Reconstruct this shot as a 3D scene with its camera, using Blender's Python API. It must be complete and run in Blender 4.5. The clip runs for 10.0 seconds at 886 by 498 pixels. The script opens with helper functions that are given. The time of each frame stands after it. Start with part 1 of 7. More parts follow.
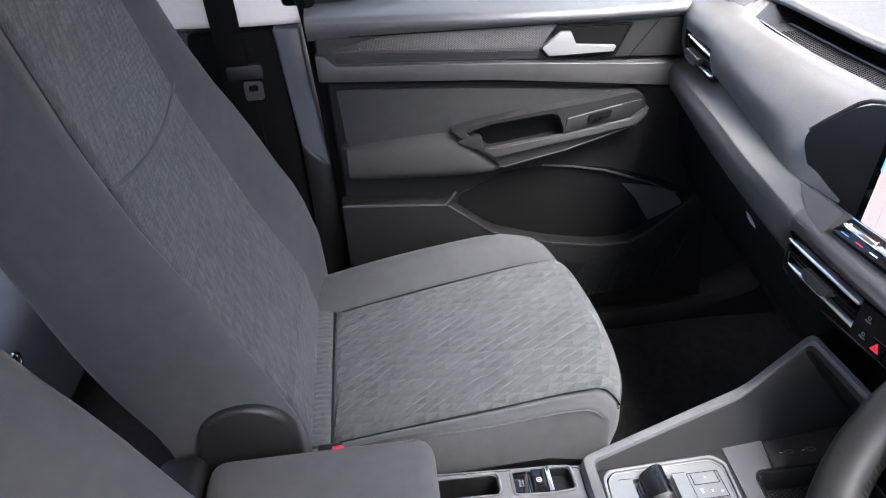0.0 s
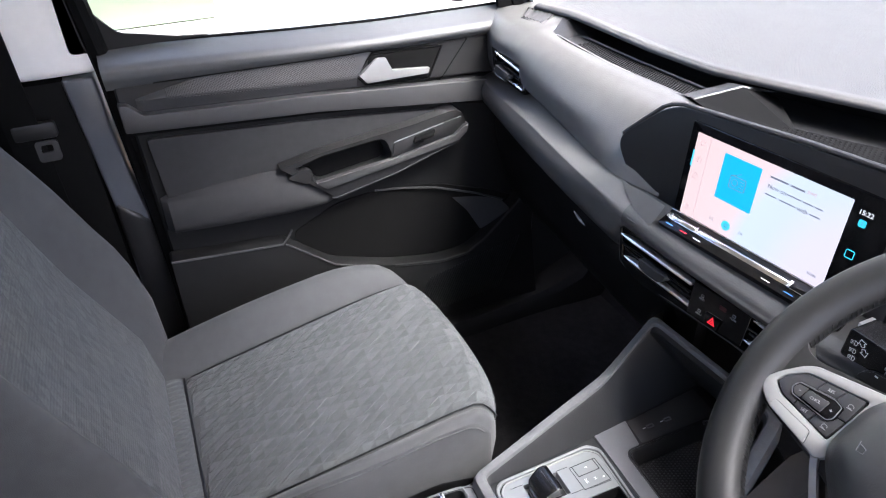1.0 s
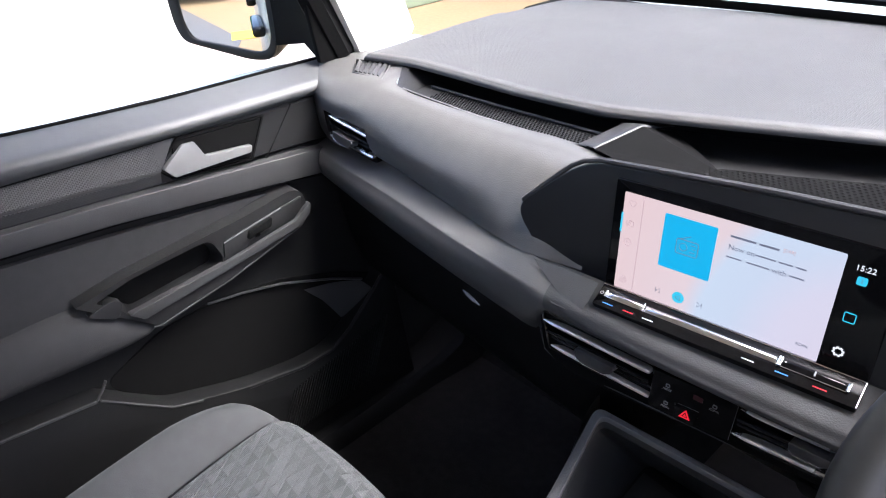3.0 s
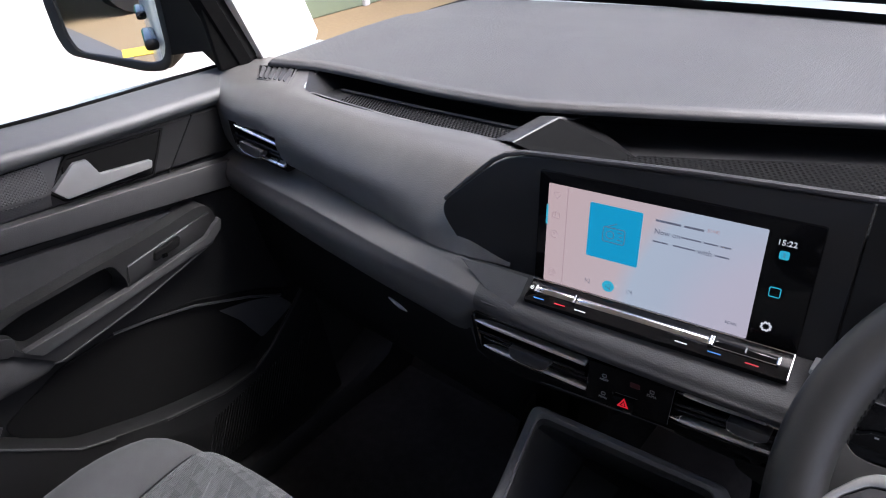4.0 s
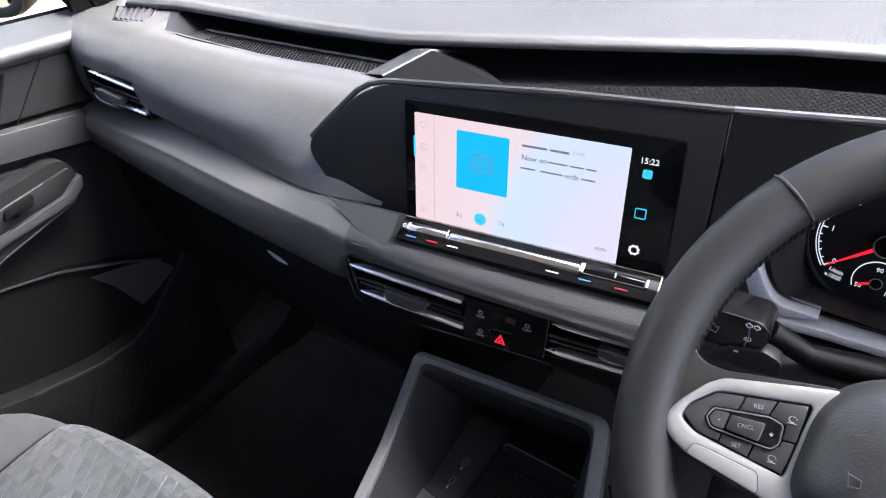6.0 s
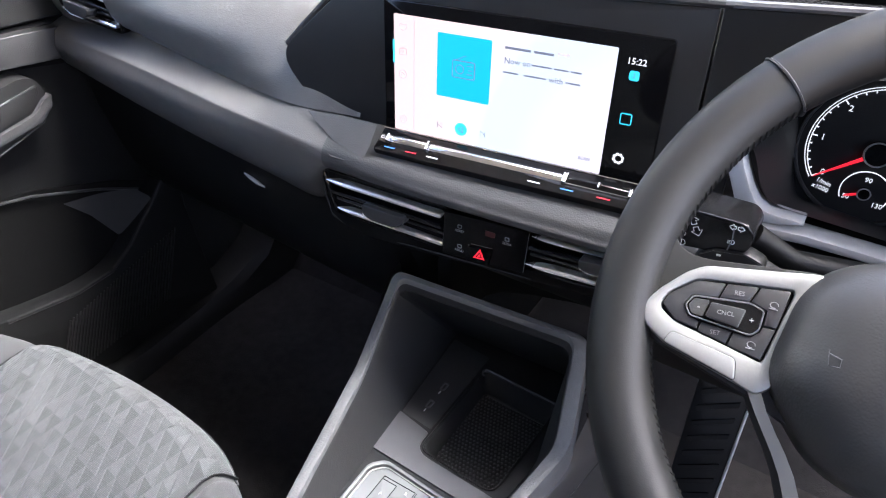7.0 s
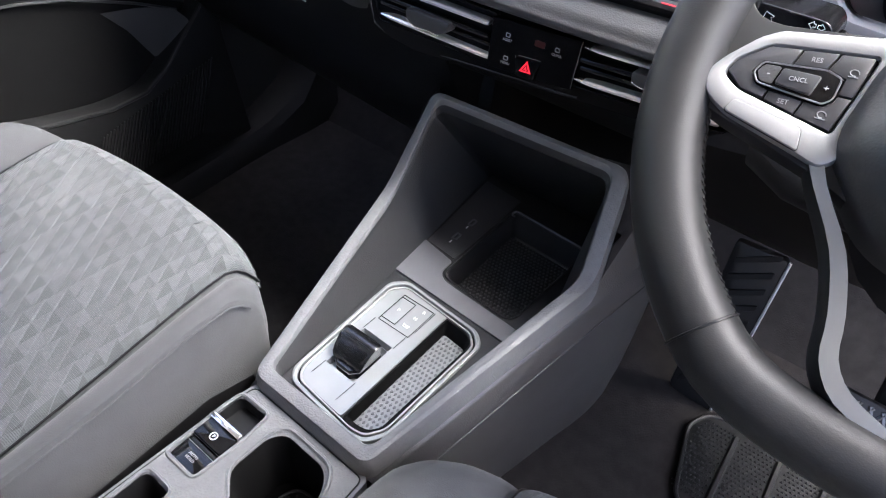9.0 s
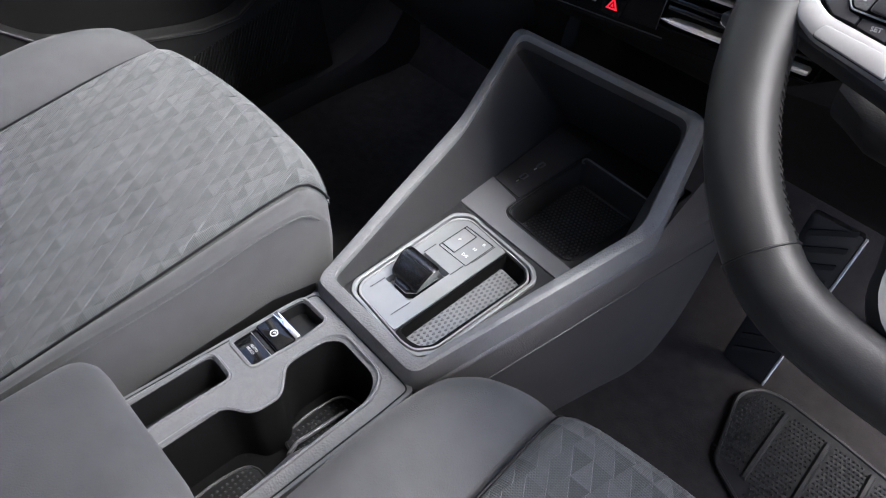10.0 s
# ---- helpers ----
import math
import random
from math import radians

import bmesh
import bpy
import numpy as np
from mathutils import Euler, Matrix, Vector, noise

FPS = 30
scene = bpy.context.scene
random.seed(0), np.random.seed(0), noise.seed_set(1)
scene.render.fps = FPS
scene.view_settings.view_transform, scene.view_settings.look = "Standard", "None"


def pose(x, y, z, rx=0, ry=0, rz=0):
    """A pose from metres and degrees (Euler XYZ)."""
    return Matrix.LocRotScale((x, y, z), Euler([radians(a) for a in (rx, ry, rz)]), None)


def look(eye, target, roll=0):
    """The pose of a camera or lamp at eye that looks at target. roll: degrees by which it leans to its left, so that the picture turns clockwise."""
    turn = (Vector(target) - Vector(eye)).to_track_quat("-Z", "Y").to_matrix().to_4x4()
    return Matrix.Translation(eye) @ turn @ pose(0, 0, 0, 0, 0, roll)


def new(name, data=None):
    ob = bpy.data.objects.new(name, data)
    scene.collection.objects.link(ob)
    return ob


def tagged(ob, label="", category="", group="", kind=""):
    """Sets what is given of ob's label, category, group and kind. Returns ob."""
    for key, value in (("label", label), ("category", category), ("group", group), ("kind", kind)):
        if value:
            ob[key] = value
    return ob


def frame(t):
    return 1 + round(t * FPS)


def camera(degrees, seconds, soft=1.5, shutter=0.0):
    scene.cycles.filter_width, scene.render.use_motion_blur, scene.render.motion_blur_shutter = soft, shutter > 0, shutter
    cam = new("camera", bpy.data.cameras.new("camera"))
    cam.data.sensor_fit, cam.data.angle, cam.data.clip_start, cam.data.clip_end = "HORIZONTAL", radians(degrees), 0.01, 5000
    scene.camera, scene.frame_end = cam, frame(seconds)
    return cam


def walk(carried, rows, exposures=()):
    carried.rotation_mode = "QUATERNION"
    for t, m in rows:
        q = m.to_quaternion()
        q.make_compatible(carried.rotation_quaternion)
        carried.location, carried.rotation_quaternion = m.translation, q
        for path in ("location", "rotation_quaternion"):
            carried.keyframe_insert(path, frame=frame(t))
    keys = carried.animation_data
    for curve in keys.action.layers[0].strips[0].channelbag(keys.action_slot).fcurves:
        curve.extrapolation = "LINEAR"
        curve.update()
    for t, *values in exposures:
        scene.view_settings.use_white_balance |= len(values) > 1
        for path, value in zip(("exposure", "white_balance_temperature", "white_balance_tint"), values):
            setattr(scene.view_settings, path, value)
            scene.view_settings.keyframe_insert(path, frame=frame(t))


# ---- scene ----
cam = camera(65.5, 10.0, soft=1.1)
PATH = [
    (0, (0.456, -0.465, 1.332), (-1.201, -0.317, 0.222), -2.9),
    (0.5, (0.443, -0.49, 1.351), (-1.133, 0.007, 0.225), -2.2),
    (1, (0.424, -0.504, 1.348), (-1.117, 0.154, 0.256), -1.9),
    (1.5, (0.384, -0.502, 1.345), (-1.134, 0.252, 0.283), -2.3),
    (2, (0.309, -0.475, 1.327), (-1.167, 0.375, 0.278), -3.1),
    (2.5, (0.243, -0.459, 1.322), (-1.151, 0.531, 0.284), -3.5),
    (4, (0.186, -0.449, 1.3), (-0.949, 0.847, 0.285), -3.5),
    (4.5, (0.186, -0.434, 1.291), (-0.882, 0.913, 0.269), -3.3),
    (5, (0.193, -0.42, 1.282), (-0.82, 0.961, 0.248), -3.0),
    (6.5, (0.226, -0.411, 1.232), (-0.678, 0.969, 0.102), -1.4),
    (7, (0.229, -0.415, 1.209), (-0.648, 0.939, 0.027), -0.5),
    (7.5, (0.232, -0.416, 1.189), (-0.624, 0.896, -0.055), 0.3),
    (8, (0.238, -0.427, 1.163), (-0.599, 0.851, -0.128), 1.4),
    (8.5, (0.244, -0.436, 1.148), (-0.591, 0.788, -0.196), 2.3),
    (9, (0.247, -0.444, 1.136), (-0.597, 0.72, -0.254), 3.3),
    (9.5, (0.258, -0.455, 1.128), (-0.628, 0.623, -0.304), 3.5),
    (10, (0.268, -0.467, 1.121), (-0.662, 0.527, -0.345), 4.2),
]
EXPOSURE = [(0.0, 3.24, 6050, 12), (0.5, 3.32, 6050, 12), (1.1, 3.14, 6050, 12), (2.5, 3.08, 6050, 12), (4.0, 2.12, 6000, 14), (5.0, 2.45, 6000, 13), (6.3, 3.16, 6000, 12), (7.0, 3.42, 6050, 12), (8.5, 3.52, 6050, 12), (9.5, 3.34, 6050, 12), (10.0, 3.12, 6050, 11)]
walk(cam, [(t, look(eye, target, roll)) for t, eye, target, roll in PATH], EXPOSURE)

# ---- light ----
world = bpy.data.worlds.new("sky_light")
scene.world = world
world.use_nodes = True
wn = world.node_tree.nodes
sky = wn.new("ShaderNodeTexSky")
sky.sky_type = "NISHITA"
sky.sun_disc = False
sky.sun_elevation, sky.sun_rotation = radians(59), radians(60)
sky.air_density, sky.dust_density, sky.ozone_density = 0.6, 4.0, 0.6
world.node_tree.links.new(sky.outputs[0], wn["Background"].inputs[0])
wn["Background"].inputs[1].default_value = 0.15
sun = new("sun", bpy.data.lights.new("sun", "SUN"))
sun.data.energy, sun.data.angle, sun.data.color = 0.8, radians(25), (1.0, 0.97, 0.93)
sun.matrix_basis = look((1.8, 1.05, 3.5), (0, 0, 0))


# ---- mesh helpers ----
WORLD = {}


def thing(name, at, label, category, group="", kind=""):
    e = new(name)
    e.empty_display_size = 0.05
    e.matrix_basis = Matrix.Translation(at)
    WORLD[e] = Matrix.Translation(at)
    return tagged(e, label, category, group, kind)


def finish(bm, angle=0.6):
    bmesh.ops.recalc_face_normals(bm, faces=bm.faces)
    for f in bm.faces:
        f.smooth = True
    for e in bm.edges:
        if len(e.link_faces) == 2 and e.calc_face_angle(0) > angle:
            e.smooth = False


def mesh_of(name, bm, mat, angle=0.6):
    finish(bm, angle)
    me = bpy.data.meshes.new(name)
    bm.to_mesh(me)
    bm.free()
    me.materials.append(mat)
    return me


def part(name, bm, mat, parent, label="", m=None, angle=0.6):
    if m is not None:
        bm.transform(m)
    ob = new(name, mesh_of(name, bm, mat, angle))
    ob.parent = parent
    ob.matrix_parent_inverse = WORLD.get(parent, Matrix()).inverted()
    return tagged(ob, label)


def solid(name, bm, mat, label, category, group="", kind="", angle=0.6):
    ob = new(name, mesh_of(name, bm, mat, angle))
    return tagged(ob, label, category, group, kind)


def bevel(bm, w, seg=2, angle=0.5):
    if w > 0:
        es = [e for e in bm.edges if len(e.link_faces) == 2 and e.calc_face_angle(0) > angle]
        bmesh.ops.bevel(bm, geom=es, offset=w, segments=seg, profile=0.5, affect="EDGES", clamp_overlap=True)


def box(x0, x1, y0, y1, z0, z1, bev=0.0, seg=2):
    bm = bmesh.new()
    bmesh.ops.create_cube(bm, size=1)
    bm.transform(Matrix.Translation(((x0 + x1) / 2, (y0 + y1) / 2, (z0 + z1) / 2)) @ Matrix.Diagonal((x1 - x0, y1 - y0, z1 - z0, 1)))
    bevel(bm, bev, seg)
    return bm


def frame3(o, u, v):
    """A matrix whose x runs along u, y along v (made square to u) and z out of the plane."""
    u = Vector(u).normalized()
    n = u.cross(Vector(v)).normalized()
    v = n.cross(u)
    m = Matrix((u, v, n)).transposed().to_4x4()
    m.translation = Vector(o)
    return m


def slab(poly, a, b, bev=0.0, seg=2, m=None):
    """A polygon in the plane xy, from height a to b."""
    bm = bmesh.new()
    lo = [bm.verts.new((x, y, a)) for x, y in poly]
    hi = [bm.verts.new((x, y, b)) for x, y in poly]
    n = len(poly)
    bm.faces.new(lo[::-1])
    bm.faces.new(hi)
    for i in range(n):
        bm.faces.new((lo[i], lo[(i + 1) % n], hi[(i + 1) % n], hi[i]))
    bmesh.ops.recalc_face_normals(bm, faces=bm.faces)
    bevel(bm, bev, seg)
    if m is not None:
        bm.transform(m)
    return bm


def rounded(poly, r, n=4):
    """The polygon with its corners rounded; r is one radius or one for each corner."""
    out = []
    k = len(poly)
    rs = r if isinstance(r, (list, tuple)) else [r] * k
    for i in range(k):
        p, a, b = Vector(poly[i]), Vector(poly[i - 1]), Vector(poly[(i + 1) % k])
        da, db = (a - p), (b - p)
        d = min(rs[i], da.length * 0.48, db.length * 0.48)
        if d < 1e-5:
            out.append(tuple(p))
            continue
        p0, p1 = p + da.normalized() * d, p + db.normalized() * d
        for s in range(n + 1):
            t = s / n
            out.append(tuple(p0 * (1 - t) ** 2 + p * 2 * t * (1 - t) + p1 * t * t))
    return out


def rrect(x0, x1, y0, y1, r, n=4):
    return rounded([(x0, y0), (x1, y0), (x1, y1), (x0, y1)], r, n)


def ring_slab(outer, inner, a, b, bev=0.0, m=None):
    """A flat ring between two outlines of the same number of points."""
    bm = bmesh.new()
    n = len(outer)
    rows = [[bm.verts.new((x, y, z)) for x, y in p] for p, z in ((outer, a), (outer, b), (inner, b), (inner, a))]
    for r in range(4):
        s = rows[(r + 1) % 4]
        for i in range(n):
            j = (i + 1) % n
            bm.faces.new((rows[r][i], rows[r][j], s[j], s[i]))
    bmesh.ops.recalc_face_normals(bm, faces=bm.faces)
    bevel(bm, bev, 2, 0.9)
    if m is not None:
        bm.transform(m)
    return bm


def crom(pts, n):
    """The open line of points, smoothed, with n pieces to each span."""
    p = [Vector(q) for q in pts]
    out = []
    for i in range(len(p) - 1):
        a, b = p[i], p[i + 1]
        z = p[i - 1] if i else a * 2 - b
        c = p[i + 2] if i + 2 < len(p) else b * 2 - a
        for s in range(n):
            t = s / n
            out.append(0.5 * (2 * a + (b - z) * t + (2 * z - 5 * a + 4 * b - c) * t * t + (3 * a - z - 3 * b + c) * t ** 3))
    return out + [p[-1]]


def loft(rings, closed=False, caps=False):
    bm = bmesh.new()
    rows = [[bm.verts.new(p) for p in r] for r in rings]
    n = len(rows[0])
    for a, b in zip(rows, rows[1:]):
        for i in range(n if closed else n - 1):
            j = (i + 1) % n
            bm.faces.new((a[i], a[j], b[j], b[i]))
    if caps:
        bm.faces.new(rows[0][::-1])
        bm.faces.new(rows[-1])
    bmesh.ops.recalc_face_normals(bm, faces=bm.faces)
    return bm


def xloft(sections, across=4, along=4, thick=0.0):
    """Sections (x, [(y, z), ...]) of a long form that runs along x, smoothed both ways."""
    lines = [[Vector((x, y, z)) for y, z in s] for x, s in sections]
    lines = [crom(l, across) for l in lines]
    cols = [crom(c, along) for c in zip(*lines)]
    bm = loft([list(r) for r in zip(*cols)])
    if thick:
        give = bmesh.ops.solidify(bm, geom=bm.faces[:], thickness=thick)
    return bm


def tube(path, r, seg=10, closed=False, flat=1.0):
    """A round bar along a path; r is one radius or one for each point."""
    p = [Vector(q) for q in path]
    k = len(p)
    rings = []
    up = None
    for i in range(k):
        a = p[(i - 1) % k] if closed or i else p[i]
        b = p[(i + 1) % k] if closed or i < k - 1 else p[i]
        d = (b - a).normalized()
        if up is None:
            up = d.orthogonal().normalized()
        up = (up - d * up.dot(d)).normalized()
        side = d.cross(up)
        ri = r[i] if isinstance(r, (list, tuple)) else r
        rings.append([p[i] + (up * math.cos(t) + side * math.sin(t) * flat) * ri for t in (2 * math.pi * s / seg for s in range(seg))])
    if closed:
        rings.append(rings[0])
        bm = loft(rings, True)
        bmesh.ops.remove_doubles(bm, verts=bm.verts, dist=1e-6)
        return bm
    return loft(rings, True, True)


def holed(outer, holes, z0, z1, depth, floor=True):
    """A plate with holes through it; each hole has walls down to its depth and a floor."""
    bm = bmesh.new()
    edges = []
    for loop in (outer, *holes):
        vs = [bm.verts.new((x, y, z1)) for x, y in loop]
        edges += [bm.edges.new((vs[i], vs[(i + 1) % len(vs)])) for i in range(len(vs))]
    bmesh.ops.triangle_fill(bm, use_beauty=True, use_dissolve=False, edges=edges)
    for loop, dz in zip((outer, *holes), (z1 - z0, *depth)):
        top = [bm.verts.new((x, y, z1)) for x, y in loop]
        cx, cy = sum(p[0] for p in loop) / len(loop), sum(p[1] for p in loop) / len(loop)
        k = 1.0 if loop is outer else 0.93
        low = [bm.verts.new((cx + (x - cx) * k, cy + (y - cy) * k, z1 - dz)) for x, y in loop]
        for i in range(len(loop)):
            j = (i + 1) % len(loop)
            bm.faces.new((top[i], top[j], low[j], low[i]))
        if floor and loop is not outer:
            bm.faces.new(low)
    bmesh.ops.remove_doubles(bm, verts=bm.verts, dist=1e-5)
    return bm


def words(text, size, m, align="CENTER", depth=0.0002):
    """Lettering as a mesh, in the plane xy of m."""
    cu = bpy.data.curves.new("lettering", "FONT")
    cu.body, cu.size, cu.align_x, cu.align_y, cu.extrude, cu.resolution_u = text, size, align, "CENTER", depth, 2
    ob = bpy.data.objects.new("lettering", cu)
    me = bpy.data.meshes.new_from_object(ob)
    bm = bmesh.new()
    bm.from_mesh(me)
    bpy.data.meshes.remove(me)
    bpy.data.objects.remove(ob)
    bpy.data.curves.remove(cu)
    bm.transform(m)
    return bm


def at(m, x, y, z=0.0, turn=0.0):
    return m @ pose(x, y, z, 0, 0, turn)


# ---- materials ----
def nodes_of(name):
    mat = bpy.data.materials.new(name)
    mat.use_nodes = True
    nt = mat.node_tree
    return mat, nt, nt.nodes["Principled BSDF"]


def surface(name, colour, rough, metal=0.0, vary=0.12, scale=60.0, bump=0.0, bscale=600.0, kind="noise", sheen=0.0, spec=0.5, patch=9.0, coat=0.0, island=0.0):
    """Paint, plastic, leather or cloth: a base colour that varies at two sizes, with fine relief."""
    mat, nt, b = nodes_of(name)
    N, L = nt.nodes.new, nt.links.new
    co = N("ShaderNodeTexCoord")
    n1, n2 = N("ShaderNodeTexNoise"), N("ShaderNodeTexNoise")
    n1.inputs["Scale"].default_value, n2.inputs["Scale"].default_value = scale, patch
    n1.inputs["Detail"].default_value = 6
    L(co.outputs["Object"], n1.inputs["Vector"]), L(co.outputs["Object"], n2.inputs["Vector"])
    add = N("ShaderNodeMath")
    add.operation = "ADD"
    L(n1.outputs["Fac"], add.inputs[0]), L(n2.outputs["Fac"], add.inputs[1])
    ramp = N("ShaderNodeMapRange")
    ramp.inputs[1].default_value, ramp.inputs[2].default_value = 0.6, 1.4
    ramp.inputs[3].default_value, ramp.inputs[4].default_value = 1 - vary, 1 + vary
    L(add.outputs[0], ramp.inputs[0])
    mul = N("ShaderNodeVectorMath")
    mul.operation = "SCALE"
    mul.inputs[0].default_value = colour
    out = ramp.outputs[0]
    if island:
        geo, ir, mm = N("ShaderNodeNewGeometry"), N("ShaderNodeMapRange"), N("ShaderNodeMath")
        ir.inputs[3].default_value, ir.inputs[4].default_value = 1 - island, 1 + island
        mm.operation = "MULTIPLY"
        L(geo.outputs["Random Per Island"], ir.inputs[0]), L(ir.outputs[0], mm.inputs[0]), L(out, mm.inputs[1])
        out = mm.outputs[0]
    L(out, mul.inputs["Scale"])
    L(mul.outputs[0], b.inputs["Base Color"])
    rr = N("ShaderNodeMapRange")
    rr.inputs[3].default_value, rr.inputs[4].default_value = max(rough - 0.08, 0.02), min(rough + 0.08, 1)
    L(n2.outputs["Fac"], rr.inputs[0]), L(rr.outputs[0], b.inputs["Roughness"])
    b.inputs["Metallic"].default_value = metal
    b.inputs["Specular IOR Level"].default_value = spec
    b.inputs["Sheen Weight"].default_value = sheen
    b.inputs["Coat Weight"].default_value = coat
    if bump:
        if kind == "grain":
            t = N("ShaderNodeTexVoronoi")
            t.feature = "SMOOTH_F1"
            out = t.outputs["Distance"]
        elif kind == "weave":
            t, t2 = N("ShaderNodeTexWave"), N("ShaderNodeTexWave")
            t.bands_direction, t2.bands_direction = "X", "Y"
            t2.inputs["Scale"].default_value = bscale
            L(co.outputs["Object"], t2.inputs["Vector"])
            mx = N("ShaderNodeMath")
            mx.operation = "MULTIPLY"
            L(t.outputs["Fac"], mx.inputs[0]), L(t2.outputs["Fac"], mx.inputs[1])
            out = mx.outputs[0]
        else:
            t = N("ShaderNodeTexNoise")
            t.inputs["Detail"].default_value = 4
            out = t.outputs["Fac"]
        t.inputs["Scale"].default_value = bscale
        L(co.outputs["Object"], t.inputs["Vector"])
        bp = N("ShaderNodeBump")
        bp.inputs["Strength"].default_value, bp.inputs["Distance"].default_value = bump, 0.0006
        L(out, bp.inputs["Height"]), L(bp.outputs["Normal"], b.inputs["Normal"])
    return mat


def glow(name, colour, strength):
    mat, nt, b = nodes_of(name)
    b.inputs["Base Color"].default_value = (*[c * 0.2 for c in colour], 1)
    b.inputs["Emission Color"].default_value = (*colour, 1)
    b.inputs["Emission Strength"].default_value = strength
    b.inputs["Roughness"].default_value = 0.3
    return mat


M_PLASTIC = surface("grained_black_plastic", (0.011, 0.011, 0.0113), 0.44, vary=0.15, bump=0.3, bscale=900, kind="grain", spec=0.4)
M_PAD = surface("soft_dash_skin", (0.081, 0.0795, 0.077), 0.38, vary=0.12, bump=0.35, bscale=1300, kind="grain")
M_WEAVE = surface("woven_grain_dash_skin", (0.079, 0.0775, 0.075), 0.40, vary=0.14, bump=0.25, bscale=800, kind="grain")
M_DOORLOW = surface("dark_door_plastic", (0.0065, 0.0065, 0.0067), 0.55, vary=0.15, bump=0.3, bscale=900, kind="grain", spec=0.2)
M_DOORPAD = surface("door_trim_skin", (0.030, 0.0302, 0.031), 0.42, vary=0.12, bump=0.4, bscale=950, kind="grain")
M_TOP = surface("woven_grain_dash_top", (0.056, 0.056, 0.0565), 0.5, vary=0.12, bump=0.6, bscale=130, kind="weave")
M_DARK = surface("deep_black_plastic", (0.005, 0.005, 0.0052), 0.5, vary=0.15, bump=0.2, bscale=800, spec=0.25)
M_BEZEL = surface("fine_matt_bezel", (0.017, 0.0165, 0.0163), 0.38, vary=0.08, bump=0.1, bscale=1500)
M_GLOSS = surface("piano_black", (0.004, 0.004, 0.0045), 0.09, vary=0.05, spec=0.3)
M_SILVER = surface("satin_silver", (0.27, 0.267, 0.26), 0.38, 0.45, vary=0.05)
M_BAR = surface("bright_vent_trim", (0.92, 0.92, 0.91), 0.28, 0.85, vary=0.03)
M_BLACKPANEL = surface("black_switch_gloss", (0.0025, 0.0025, 0.0028), 0.16, vary=0.05, spec=0.14)
M_BUTTON = surface("dark_grey_button", (0.026, 0.026, 0.0275), 0.36, vary=0.08, bump=0.1, bscale=1500)
M_KNOB = surface("black_knob_plastic", (0.005, 0.005, 0.0055), 0.22, vary=0.05)
M_SIDE = surface("dark_grey_console_side", (0.032, 0.0315, 0.032), 0.42, vary=0.12, bump=0.4, bscale=900, kind="grain")
M_SATIN = surface("pale_satin_trim", (0.42, 0.417, 0.41), 0.4, 0.0, vary=0.03)
M_CHROME = surface("bright_chrome", (0.8, 0.8, 0.8), 0.12, 1.0, vary=0.02)
M_GREY = surface("grey_console_plastic", (0.10, 0.10, 0.105), 0.36, vary=0.08, bump=0.2, bscale=1200)
M_PANELGREY = surface("satin_grey_panel", (0.20, 0.207, 0.205), 0.36, 0.3, vary=0.06)
M_LIGHT = surface("pale_pillar_trim", (0.80, 0.775, 0.735), 0.6, vary=0.05, bump=0.15, bscale=900)
M_DOORCLOTH = surface("dark_door_cloth", (0.026, 0.026, 0.027), 0.8, vary=0.12, bump=0.3, bscale=1100, kind="grain", spec=0.2)
M_BOLSTER = surface("dark_grey_seat_cloth", (0.049, 0.0505, 0.0515), 0.85, vary=0.15, bump=0.35, bscale=1100, kind="grain", sheen=0.1, spec=0.2)
M_CLOTH = surface("patterned_grey_seat_cloth", (0.069, 0.0735, 0.074), 0.85, vary=0.14, island=0.12, scale=220, bump=0.8, bscale=210, kind="weave", sheen=0.1, spec=0.2)
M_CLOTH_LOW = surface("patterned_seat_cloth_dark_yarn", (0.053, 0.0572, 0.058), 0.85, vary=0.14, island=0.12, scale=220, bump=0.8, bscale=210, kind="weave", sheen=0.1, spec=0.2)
# near-black for rubber, and for recesses whose shade is put into the colour
M_RECESS = surface("flat_black_and_recess_shade", (0.003, 0.003, 0.003), 0.8, vary=0.1, spec=0.1)
M_RIM = surface("grained_console_rim", (0.098, 0.0985, 0.100), 0.42, vary=0.14, scale=160, bump=0.5, bscale=650, kind="grain", spec=0.35)
M_PILLAR = surface("smooth_blue_grey_trim", (0.070, 0.075, 0.086), 0.33, vary=0.08, bump=0.1, bscale=900)
M_CARPET = surface("black_carpet", (0.022, 0.0205, 0.0203), 0.95, vary=0.4, bump=0.8, bscale=500, spec=0.08)
M_RUBBER = surface("black_rubber", (0.008, 0.008, 0.0085), 0.5, vary=0.2, bump=0.3, bscale=500)
M_LEATHER = surface("wheel_leather", (0.0105, 0.0104, 0.0104), 0.48, vary=0.15, bump=0.08, bscale=1600, kind="grain", spec=0.32)
M_BODY = surface("pale_body_paint", (0.42, 0.48, 0.50), 0.3, vary=0.05, coat=0.5)
M_HEADLINER = surface("pale_headliner", (0.55, 0.54, 0.52), 0.9, vary=0.05, bump=0.3, bscale=400)
M_WHITEINK = surface("white_print", (0.75, 0.75, 0.75), 0.5, vary=0.02)
M_RED = glow("red_lamp", (0.9, 0.02, 0.04), 0.13)
M_BLUE = glow("blue_lamp", (0.1, 0.35, 0.9), 0.12)
M_DIALINK = glow("backlit_print", (0.85, 0.87, 0.9), 0.12)
M_DIMINK = surface("dim_print", (0.26, 0.26, 0.26), 0.5, vary=0.02)
M_MIRROR, nt, b = nodes_of("mirror_glass")
